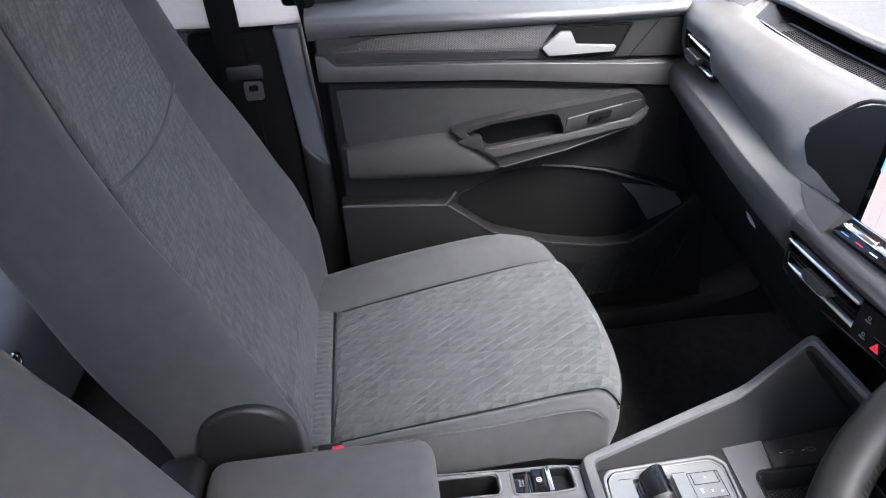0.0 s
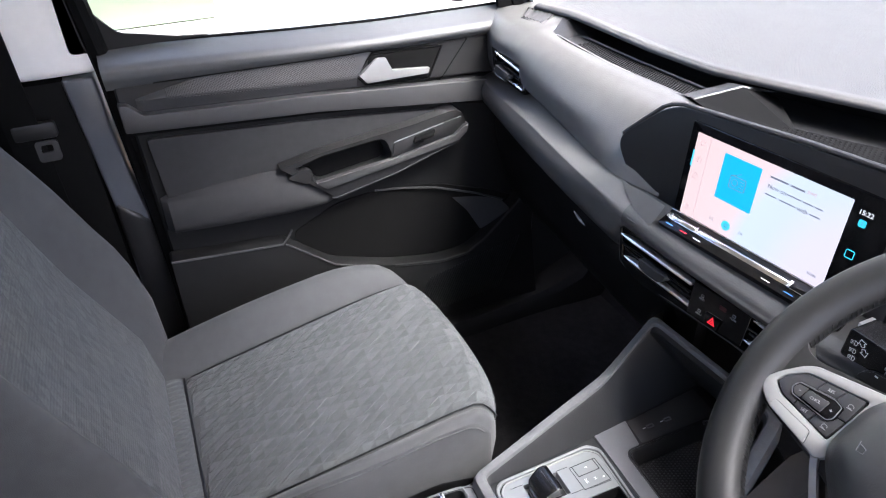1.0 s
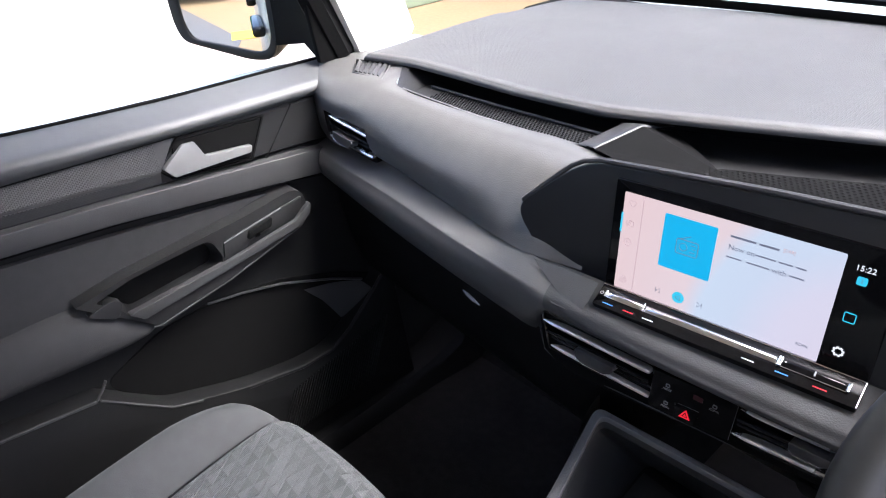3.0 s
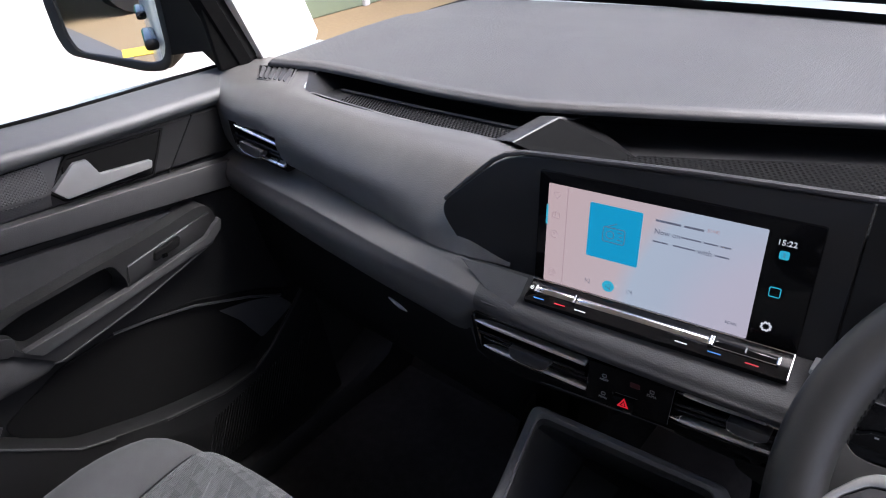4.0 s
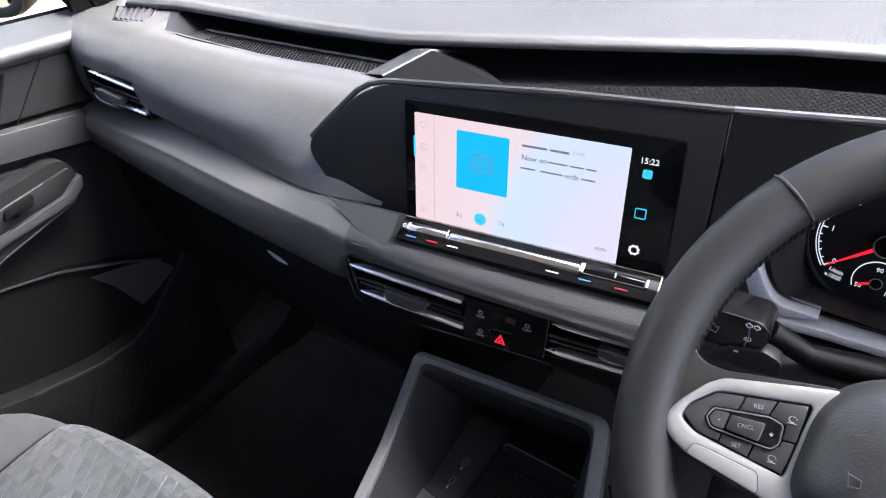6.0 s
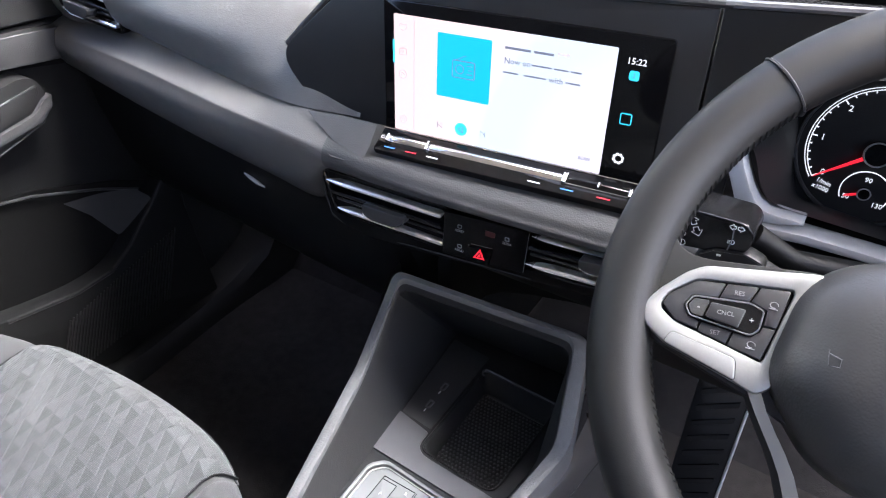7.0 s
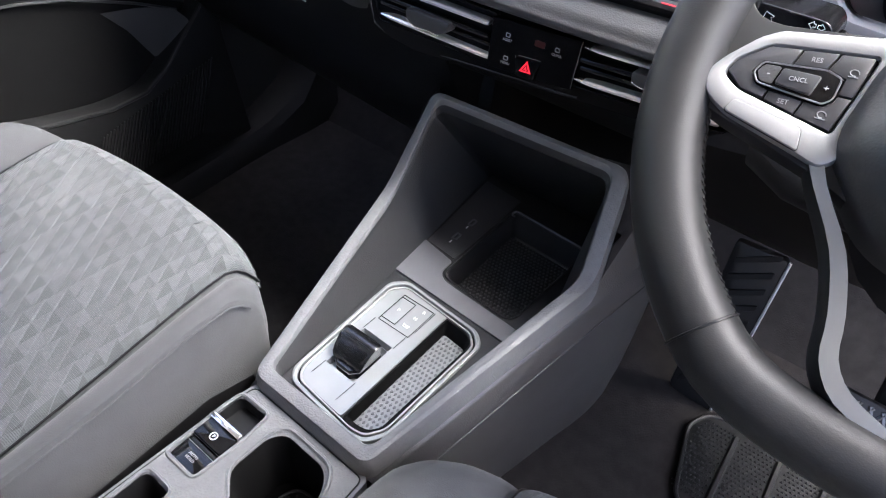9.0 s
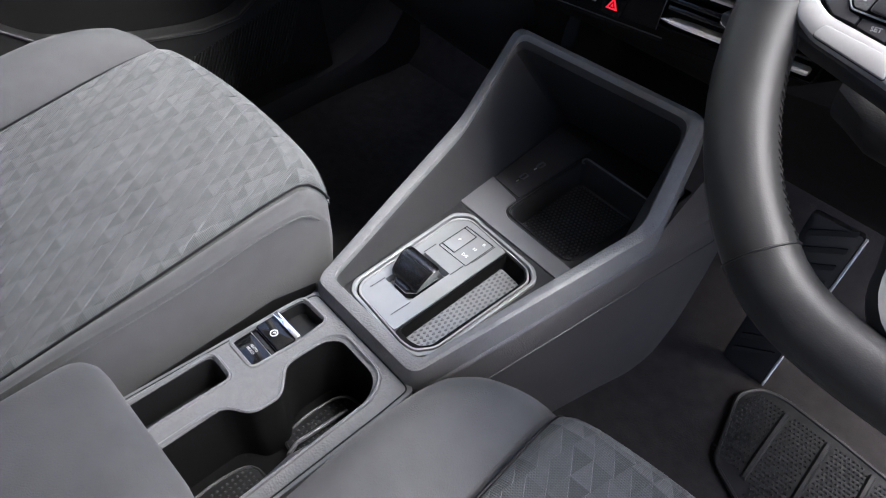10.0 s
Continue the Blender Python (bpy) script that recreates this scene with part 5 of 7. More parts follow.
for i in range(64):
    a = radians(-143 + 93 * i / 63)
    x, y = wheel_at(a)
    d = Vector((x, y)).normalized()
    e = Vector((d.y, -d.x, 0)) * 0.0014
    p = Vector((x - d.x * 0.0168, y - d.y * 0.0168, -0.0030)) - e
    q = Vector((x - d.x * 0.0166, y - d.y * 0.0166, 0.0046)) + e
    part("stitch", tube([mW @ p, mW @ ((p + q) / 2 - Vector((d.x, d.y, 0)) * 0.0007), mW @ q], [0.0003, 0.0006, 0.0003], 5), M_LEATHER, sw)
# hub with its domed cover
hub = rounded([(-0.0955, -0.040), (-0.0925, 0.004), (-0.080, 0.022), (-0.055, 0.034), (0.055, 0.034), (0.080, 0.022), (0.0925, 0.004), (0.0955, -0.040), (0.062, -0.072), (0.030, -0.0785), (-0.030, -0.0785), (-0.062, -0.072)], 0.014, 5)
rings = []
for s, h in ((1.0, -0.02), (1.0, 0.004), (0.97, 0.014), (0.88, 0.024), (0.7, 0.032), (0.4, 0.037), (0.1, 0.038)):
    rings.append([Vector((x * s, -0.022 + (y + 0.022) * s, h)) for x, y in hub])
part("hub_cover", loft(rings, True, True), surface("hub_skin", (0.026, 0.026, 0.0262), 0.42, vary=0.12, bump=0.15, bscale=900, kind="grain"), sw, "domed hub cover", mW)
horn = [(-0.0725, -0.0205), (-0.0710, -0.0275), (-0.0665, -0.0268), (-0.0668, -0.0232), (-0.0722, -0.0222)]
outline("horn_mark", horn, 0.0003, M_GREY, sw, m=mW, h=0.0318)
for sx in (-1, 1):
    mir = Matrix.Diagonal((1, 1, 1, 1)) if sx < 0 else Matrix.Diagonal((-1, 1, 1, 1))
    mm = mW @ mir
    web = rounded([(-0.170, -0.050), (-0.172, 0.036), (-0.1600, 0.030), (-0.1565, 0.016), (-0.1490, 0.0075), (-0.1375, 0.0062), (-0.085, 0.0165), (-0.070, 0.014), (-0.070, -0.060), (-0.095, -0.052), (-0.142, -0.043), (-0.153, -0.040), (-0.159, -0.052)], [0.004, 0.004, 0.010, 0.010, 0.010, 0.006, 0.004, 0.002, 0.002, 0.006, 0.004, 0.010, 0.006])
    part("spoke", slab(web, -0.012, 0.0055, 0.0050, 4, mm), M_LEATHER, sw, "leather covered spoke")
    o = rounded([(-0.1575, -0.0275), (-0.1520, -0.0165), (-0.1420, -0.0032), (-0.1345, 0.0025), (-0.0850, 0.0150), (-0.0800, 0.0140), (-0.0880, -0.0450), (-0.0935, -0.0500), (-0.1050, -0.0478), (-0.1410, -0.0418), (-0.1510, -0.0370), (-0.1555, -0.0325)], 0.003)
    i_ = rounded([(-0.1485, -0.0228), (-0.1468, -0.0168), (-0.1360, -0.0056), (-0.1290, -0.0038), (-0.0935, 0.0035), (-0.0925, 0.0020), (-0.0955, -0.0330), (-0.0965, -0.0345), (-0.1055, -0.0333), (-0.1395, -0.0296), (-0.1440, -0.0275), (-0.1475, -0.0255)], 0.003)
    part("spoke_trim", ring_slab(o, i_, -0.004, 0.0110, 0.0022, mm), M_SILVER, sw, "satin silver spoke trim")
    key = rounded([(-0.1385, -0.0350), (-0.1068, -0.0372), (-0.1040, -0.0472), (-0.1408, -0.0415)], 0.002)
    kp = part("spoke_key", slab(key, 0.004, 0.0126, 0.0012, 2, mm), M_SILVER, sw, "silver lower spoke key")
    part("key_gap", tube([mm @ Vector((x, y, 0.0109)) for x, y in key], 0.0005, 5, True), M_DARK, kp)
    pad_ = part("button_pad", slab(i_, 0.0, 0.0078, 0.001, 1, mm), M_DARK, sw, "black button pad")
    cells = [[(-0.1478, -0.0228), (-0.1462, -0.0170), (-0.1356, -0.0062), (-0.1227, -0.0034), (-0.1242, -0.0112), (-0.1356, -0.0138), (-0.1380, -0.0200), (-0.1342, -0.0249), (-0.1282, -0.0258), (-0.1284, -0.0295), (-0.1393, -0.0289)],
             [(-0.1218, -0.0032), (-0.1080, -0.0002), (-0.1100, -0.0082), (-0.1232, -0.0110)],
             [(-0.1070, 0.0000), (-0.0942, 0.0026), (-0.0946, -0.0166), (-0.1006, -0.0174), (-0.1010, -0.0100), (-0.1090, -0.0081)],
             [(-0.1272, -0.0257), (-0.1126, -0.0252), (-0.1136, -0.0318), (-0.1274, -0.0301)],
             [(-0.1116, -0.0251), (-0.1040, -0.0248), (-0.1007, -0.0208), (-0.1006, -0.0183), (-0.0948, -0.0176), (-0.0968, -0.0334), (-0.1126, -0.0322)]]
    for c in cells:
        part("button", slab(c, 0.007, 0.0102, 0.0005, 2, mm), M_BUTTON, pad_)
    rk = rounded([(-0.1370, -0.0200), (-0.1348, -0.0145), (-0.1090, -0.0092), (-0.1022, -0.0108), (-0.1016, -0.0205), (-0.1045, -0.0240), (-0.1335, -0.0243)], 0.0016)
    rocker = part("rocker_key", slab(rk, 0.007, 0.0114, 0.0008, 2, mm), M_GLOSS, pad_, "gloss black rocker key")
    part("rocker_edge", tube([mm @ Vector((x, y, 0.0113)) for x, y in rk], 0.00045, 5, True), M_GREY, rocker)
    part("minus_face", slab(rounded([(-0.1358, -0.0196), (-0.1340, -0.0154), (-0.1268, -0.0142), (-0.1275, -0.0232), (-0.1332, -0.0232)], 0.0012), 0.0112, 0.0118, 0.0002, 1, mm), M_SIDE, rocker)
    ck = rounded([(-0.1256, -0.0150), (-0.1100, -0.0132), (-0.1108, -0.0224), (-0.1262, -0.0224)], 0.0010)
    part("middle_key", slab(ck, 0.0100, 0.0132, 0.0008, 2, mm), M_BUTTON, rocker)
    part("middle_key_edge", tube([mm @ Vector((x, y, 0.0122)) for x, y in ck], 0.0004, 5, True), M_SIDE, rocker)
    # silver band that runs down beside the hub to the bottom of the rim
    def smooth(pl):
        return [(v.x, v.y) for v in crom([Vector((*p, 0)) for p in pl], 3)]
    inner = smooth([(-0.0975, -0.0360), (-0.0866, -0.0550), (-0.0670, -0.0781), (-0.0551, -0.1024), (-0.0494, -0.1200), (-0.0390, -0.1305), (-0.0216, -0.1365)])
    outer = smooth([(-0.1000, -0.0450), (-0.0915, -0.0570), (-0.0730, -0.0800), (-0.0612, -0.1050), (-0.0555, -0.1240), (-0.0425, -0.1375), (-0.0185, -0.1435)])
    far = smooth([(-0.1020, -0.0450), (-0.0938, -0.0576), (-0.0756, -0.0810), (-0.0640, -0.1062), (-0.0584, -0.1260), (-0.0450, -0.1403), (-0.0184, -0.1464)])
    part("lower_trim", loft([[mm @ Vector((x, y, h)) for x, y in pl] for pl, h in ((outer, 0.001), (outer, 0.0080), (inner, 0.0095), (inner, 0.002), (outer, 0.001))]), M_SILVER, sw, "silver band beside the hub", angle=0.5)
    part("lower_arm", loft([[mm @ Vector((x, y, h)) for x, y in pl] for pl, h in ((inner, -0.012), (far, -0.012), (far, 0.000), (outer, 0.0068), (inner, 0.004), (inner, -0.012))]), M_LEATHER, sw, "dark lower arm")
for tx, px, py, sz in (("RES", -0.1153, -0.0060, 0.0031), ("SET", -0.1196, -0.0284, 0.0031), ("CNCL", -0.1180, -0.0180, 0.0030), ("-", -0.1308, -0.0188, 0.005), ("+", -0.1060, -0.0172, 0.0046)):
    part("button_label", words(tx, sz, at(mW, px, py, 0.0134 if tx == "CNCL" else (0.0119 if tx in "-+" else 0.0104), 10)), M_DIMINK, sw)
for px, py in ((-0.0990, -0.0062), (-0.1025, -0.0280)):
    outline("button_icon", [(px + 0.0019 * math.cos(t), py + 0.0015 * math.sin(t)) for t in np.linspace(0, 5.2, 9)], 0.00025, M_DIMINK, sw, m=mW, h=0.0105, closed=False)
    outline("button_icon_stroke", [(px - 0.0020, py - 0.0022), (px + 0.0022, py - 0.0018)], 0.00025, M_DIMINK, sw, m=mW, h=0.0105, closed=False)
col = thing("steering_column", (0.33, 0.0, 0.9), "dark plastic steering column shroud with an indicator stalk", "steering column")
part("shroud", tube([mW @ Vector((0, -0.02, -0.02)), mW @ Vector((0, -0.01, -0.06)), mW @ Vector((0, 0.0, -0.12)), mW @ Vector((0, 0.0, -0.2))], [0.045, 0.06, 0.07, 0.07], 20), M_DARK, col)
mX = frame3((0, 0, 0), (1, 0, 0), (0, 0, 1))
st = part("stalk", slab(rounded([(0.148, 0.936), (0.150, 0.9665), (0.1965, 0.9665), (0.202, 0.960), (0.202, 0.951), (0.196, 0.9415)], [0.004, 0.004, 0.004, 0.006, 0.006, 0.006]), -0.014, 0.016, 0.005, 4, mX), M_KNOB, col, "indicator stalk with white symbols")
part("stalk_edge", tube([(0.152, -0.0145, 0.9650), (0.175, -0.0150, 0.9655), (0.196, -0.0145, 0.9648)], 0.0009, 6), M_SATIN, st)
part("stalk_ring", tube([(0.1885, -0.0158, 0.9435), (0.1900, -0.0163, 0.9540), (0.1890, -0.0155, 0.9645)], 0.0005, 5), M_GREY, st)
part("stalk_arm", tube([(0.200, 0.002, 0.950), (0.226, 0.010, 0.934), (0.29, 0.03, 0.925)], [0.0085, 0.008, 0.012], 12), M_DARK, col)
pdl = part("stalk_paddle", slab(rounded([(0.168, 0.928), (0.174, 0.9385), (0.181, 0.9435), (0.201, 0.9470), (0.213, 0.9425), (0.213, 0.930)], 0.004), 0.006, 0.018, 0.003, 2, mX), M_PLASTIC, col, "lower stalk")
part("paddle_edge", tube([(x, -0.0175, z) for x, z in ((0.173, 0.9365), (0.181, 0.9425), (0.200, 0.9460), (0.212, 0.9420))], 0.0006, 5), M_GREY, pdl)
part("paddle_mark", box(0.1835, 0.1862, -0.0186, -0.0180, 0.9400, 0.9412), M_WHITEINK, pdl)
mK = frame3((0.178, -0.0165, 0.949), (1, 0.0, 0), (0, 0.0, 1))
for px, py in ((0.0120, 0.0030), (-0.0200, 0.0070), (-0.0190, -0.0010), (-0.0180, -0.0080)):
    k_ = 0.62 if px > 0 else 0.9
    outline("stalk_symbol", [(px + k_ * x, py + k_ * y) for x, y in ((0, -0.0026), (0, 0.0026), (0.002, 0.0020), (0.0029, 0), (0.002, -0.0020))], 0.00028, M_WHITEINK, st, m=mK, h=0.0003)
    for dy in (-0.0016, 0.0, 0.0016):
        outline("stalk_symbol_ray", [(px - 0.0042 * k_, py + (dy - 0.0006) * k_), (px - 0.0012 * k_, py + dy * k_)], 0.00025, M_WHITEINK, st, m=mK, h=0.0003, closed=False)
for cx, cy, tilt in ((0.0130, 0.0140, 0), (-0.0120, 0.0070, -60)):
    r_ = 1.0 if tilt == 0 else 1.7
    ct, st_ = math.cos(radians(tilt)), math.sin(radians(tilt))
    for sg in (-1, 1):
        pts = [(sg * 0.0046, 0), (sg * 0.0022, 0.0022), (sg * 0.0022, 0.0010), (sg * 0.0006, 0.0010), (sg * 0.0006, -0.0010), (sg * 0.0022, -0.0010), (sg * 0.0022, -0.0022)]
        outline("stalk_arrow", [(cx + r_ * (x * ct - y * st_), cy + r_ * (x * st_ + y * ct)) for x, y in pts], 0.0003, M_WHITEINK, st, m=mK, h=0.0003)
part("lower_cowl", loft([crom([(x, 0.020, 0.905), (x, -0.030, 0.880 + dz), (x, -0.020, 0.850 + dz), (x, 0.040, 0.830)], 4) for x, dz in ((0.185, 0.015), (0.215, 0.0), (0.33, -0.01), (0.45, 0.0), (0.475, 0.015))]), M_PLASTIC, col, "rounded lower cowl of the column")
part("cowl_seam", tube(crom([(0.204, -0.022, 0.884), (0.207, -0.026, 0.872), (0.217, -0.024, 0.864), (0.230, -0.024, 0.862)], 4), 0.0007, 5), M_GREY, col)

# ---- centre console ----
con = thing("centre_console", (0, -0.2, FLOORZ), "grey and black centre console with selector, tray and cup holders", "centre console")
LR, LK, LT, RT, RK, RR = [Vector(p) for p in ((-0.060, -0.262, 0.669), (-0.104, -0.055, 0.706), (-0.099, 0.008, 0.788), (0.094, 0.018, 0.789), (0.107, -0.034, 0.704), (0.060, -0.266, 0.672))]
path = rounded([LR, LK, LT, RT, RK, RR], [0.010, 0.016, 0.012, 0.012, 0.016, 0.010], 5)
path = [Vector(p) for p in path]
cen = Vector((0.0, -0.1, 0.66))


def out_of(p, d, dz=0.0):
    v = Vector((p.x - cen.x, (p.y - cen.y) * 0.6, 0)).normalized()
    return p + v * d + Vector((0, 0, dz))


rimrings = []
for d, dz in ((-0.0080, -0.008), (-0.0078, 0.0015), (-0.0066, 0.0030), (0.0015, 0.0036), (0.0055, 0.0018), (0.0080, -0.005), (0.0092, -0.022)):
    rimrings.append([out_of(p, d, dz) for p in path])
part("rim", loft(rimrings, True), M_RIM, con, "grained grey rim of the console")
skin = [[out_of(p, 0.0085, -0.020) for p in path], [out_of(p, 0.007, -0.026) for p in path], [out_of(p, 0.006, -0.060) for p in path], [Vector((out_of(p, 0.002).x, out_of(p, 0.002).y, 0.50)) for p in path]]
part("side_skin", loft([w_[22:] + w_[:14] for w_ in skin]), M_SIDE, con, "dark console sides")
# flanks: a creased face under the rim, with a curved lower edge over the carpet
for sx, knee in ((1, -0.034), (-1, -0.055)):
    rows, crease = [], []
    for y in list(np.linspace(-0.27, 0.06, 23)) + [0.075, 0.088, 0.098, 0.104, 0.106]:
        xb, zr = 0.060 + 0.2026 * (min(y, 0.04) + 0.266), 0.672 + 0.138 * (min(y, 0.02) + 0.266)
        zt = zr - 0.018 if y <= knee else float(np.interp(y, [knee, 0.018, 0.11], [zr - 0.018, 0.762, 0.775]))
        zl = float(np.interp(y, [-0.27, -0.12, -0.03, 0.011, 0.04, 0.075, 0.098, 0.106], [0.468, 0.465, 0.457, 0.450, 0.460, 0.487, 0.530, 0.60]))
        turn = 0.030 * max((y - 0.088) / 0.018, 0) ** 2
        sec = [(0.004, zt), (0.0085, zr - 0.021), (0.0105, zr - 0.024), (0.0135, zr - 0.044), (0.0150, zr - 0.051), (0.0142, zr - 0.056), (0.0125, (zr + zl) / 2 - 0.03), (0.0095, zl + 0.008), (0.0070, zl), (-0.010, zl)]
        rows.append([Vector((sx * (xb + d - turn), y, z)) for d, z in sec])
        crease.append(Vector((sx * (xb + 0.0149 - turn), y, zr - 0.0515)))
    part("flank", loft(rows), M_SIDE, con, "dark grained flank with a crease", None, 0.5)
    part("flank_crease", tube(crease, 0.0008, 6), M_SIDE, con)
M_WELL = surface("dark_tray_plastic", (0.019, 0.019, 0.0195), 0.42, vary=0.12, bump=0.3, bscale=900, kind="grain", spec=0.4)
inn = [Vector(p) for p in rounded([(-0.053, -0.254, 0.654), (-0.066, -0.055, 0.652), (-0.081, 0.095, 0.652), (0.080, 0.098, 0.652), (0.078, -0.035, 0.652), (0.053, -0.258, 0.654)], [0.010, 0.016, 0.012, 0.012, 0.016, 0.010], 5)]
walls = [[out_of(p, -0.0080, -0.003) for p in path], [out_of(p, -0.0100, -0.010) for p in path], inn]
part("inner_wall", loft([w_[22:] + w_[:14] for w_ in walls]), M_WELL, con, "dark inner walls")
part("tunnel", box(-0.070, 0.070, -0.30, 0.47, FLOORZ - 0.01, 0.575, 0.03, 4), M_CARPET, con, "black carpeted tunnel below the console")
# same wall as inner_wall, in a blacker plastic to hold the deeper shade
part("back_wall", loft([w_[13:23] for w_ in walls]), M_PLASTIC, con, "back wall of the tray, blacker than the sides for its shade")


trayh = rounded([(-0.0245, -0.069), (0.0605, -0.0755), (0.0685, 0.053), (-0.023, 0.058)], [0.010, 0.012, 0.008, 0.008])
bm = bmesh.new()
for j in range(36):
    for i in range(22):
        x, y = -0.020 + 0.0042 * i + (0.0021 if j % 2 else 0), -0.058 + 0.0045 * j
        if x < 0.060 and y < 0.047:
            q = [bm.verts.new((x + dx, y + dy, 0.6250)) for dx, dy in ((-0.0016, 0), (0, -0.0019), (0.0016, 0), (0, 0.0019))]
            t_ = bm.verts.new((x, y, 0.6262))
            for kk in range(4):
                bm.faces.new((q[kk], q[(kk + 1) % 4], t_))
tagged(part("tray_tread", bm, M_SIDE, con, "fine diamond pattern of the tray mat"), kind="stuff")
# one grey floor; its fade to the back is put into darker plastic
part("front_floor", holed([(-0.070, -0.090), (0.078, -0.096), (0.083, 0.10), (-0.083, 0.10)], [trayh], 0.648, 0.6525, [0.030]), M_PLASTIC, con, "tray surround, darkened for the light fading to the back")
# the lit front of that floor, as a paler piece
part("tray_strip", slab(rounded([(-0.0665, -0.0915), (0.0720, -0.0985), (0.0745, -0.080), (0.0600, -0.0785), (-0.0180, -0.0735), (-0.0275, -0.066), (-0.0280, -0.048), (-0.0685, -0.040)], [0.001, 0.001, 0.001, 0.008, 0.010, 0.008, 0.003, 0.001]), 0.650, 0.6535, 0.0006, 1), M_GREY, con, "front strip of the tray surround, paler grey where light reaches")
part("tray_rim", tube([Vector((x, y, 0.6535)) for x, y in trayh], 0.0010, 6, True), M_PLASTIC, con)
# highlight along the back ridge, put in as a grey bar
part("tray_back_lip", tube(rounded([(-0.0225, 0.048, 0.6545), (-0.0225, 0.0575, 0.6545), (0.0680, 0.0525, 0.6545), (0.0675, 0.044, 0.6545)], 0.006), 0.0011, 6), M_GREY, con, "raised back edge of the tray, paler grey as a lit line")
part("tray_back_crease", tube([(-0.0125, 0.0455, 0.6285), (0.0600, 0.0415, 0.6285)], 0.0010, 6), M_SIDE, con)
for x in (0.016, 0.030):
    part("socket", tube([(x, 0.0965, 0.697), (x, 0.0915, 0.697)], 0.0055, 12), M_DARK, con, "small round socket in the back wall")
part("tray_liner", loft([[Vector((x, y, 0.6535)) for x, y in trayh], [Vector((0.022 + (x - 0.022) * 0.97, -0.010 + (y + 0.010) * 0.97, 0.6525)) for x, y in trayh], [Vector((0.022 + (x - 0.022) * 0.88, -0.010 + (y + 0.010) * 0.9, 0.6245)) for x, y in trayh]], True), M_WELL, con)
part("tray_mat", slab([(0.022 + (x - 0.022) * 0.88, -0.010 + (y + 0.010) * 0.9) for x, y in trayh], 0.6225, 0.6250), M_PLASTIC, con, "black rubber tray mat with a diamond pattern")
# plate in a grey between the two, as part of the painted fade
part("usb_plate", slab(rounded([(-0.066, -0.0395), (-0.0285, -0.0440), (-0.0275, 0.075), (-0.076, 0.080)], 0.002), 0.650, 0.6532, 0.0003, 1), M_SIDE, con)
for y in (-0.014, 0.014):
    part("usb_socket", ring_slab(rrect(-0.050, -0.044, y - 0.008, y + 0.003, 0.002), rrect(-0.0485, -0.0455, y - 0.0065, y + 0.0015, 0.001), 0.653, 0.6545), M_GREY, con, "small charging socket")
    part("usb_mark", tube([(-0.047, y - 0.014, 0.6538), (-0.047, y - 0.010, 0.6538)], 0.0005, 4), M_WHITEINK, con)

# selector panel
oct_ = [(-0.0555, -0.110), (-0.043, -0.0975), (0.045, -0.1045), (0.057, -0.116), (0.0525, -0.236), (0.042, -0.2515), (0.028, -0.254), (-0.043, -0.247), (-0.0525, -0.237)]
oct_o = rounded(oct_, 0.006)


def shrink(p, d):
    return [(0.001 + (x - 0.001) * (1 - d / 0.055), -0.175 + (y + 0.175) * (1 - d / 0.076)) for x, y in p]


part("selector_surround", holed([(-0.0555, -0.258), (0.057, -0.262), (0.074, -0.0995), (-0.0665, -0.0925)], [shrink(oct_o, 0.001)], 0.645, 0.6525, [0.020]), M_PLASTIC, con)
part("selector_frame", ring_slab(oct_o, shrink(oct_o, 0.0036), 0.648, 0.6560, 0.0010), M_PANELGREY, con, "raised satin grey frame")
part("selector_gap", ring_slab(shrink(oct_o, 0.0036), shrink(oct_o, 0.0054), 0.646, 0.6522), M_RECESS, con)
part("selector_chrome", ring_slab(shrink(oct_o, 0.0052), shrink(oct_o, 0.0068), 0.648, 0.6550, 0.0005), M_SILVER, con, "thin silver frame line")
plate = rounded([(-0.0480, -0.232), (-0.0400, -0.2400), (0.0110, -0.2445), (0.0125, -0.1065), (-0.0385, -0.1035), (-0.0485, -0.1135)], 0.004)
slot = rounded([(-0.0365, -0.2135), (-0.0035, -0.2145), (-0.0030, -0.1665), (-0.0365, -0.1655)], 0.001)
part("selector_plate", holed(plate, [slot], 0.640, 0.6535, [0.007]), M_PANELGREY, con, "satin grey selector plate")
part("slot_flap", slab([(-0.0355, -0.2060), (-0.0045, -0.2070), (-0.0045, -0.1690), (-0.0355, -0.1680)], 0.6462, 0.6472), M_DARK, con)
for p0, p1 in (((-0.0372, -0.1505), (-0.0375, -0.1660)), ((-0.0375, -0.2130), (-0.0380, -0.2290)), ((-0.0012, -0.1505), (-0.0015, -0.1665)), ((-0.0020, -0.2140), (-0.0030, -0.2360)), ((0.0020, -0.1120), (0.0015, -0.1420))):
    outline("plate_joint", [p0, p1], 0.00035, M_RECESS, con, m=Matrix(), h=0.6536, closed=False)
# the selector leans back: a steep cap on a faceted collar
collar = [(-0.0340, -0.2045), (-0.0270, -0.2110), (-0.0120, -0.2115), (-0.0055, -0.2050), (-0.0050, -0.1790), (-0.0340, -0.1780)]
sel = part("selector_lever", loft([[Vector((-0.0197 + (x + 0.0197) * k, -0.192 + (y + 0.192) * k, z)) for x, y in collar] for k, z in ((1.0, 0.6475), (1.0, 0.6545), (0.93, 0.6572))], True, True), M_KNOB, con, "short gloss black gear selector", angle=0.4)
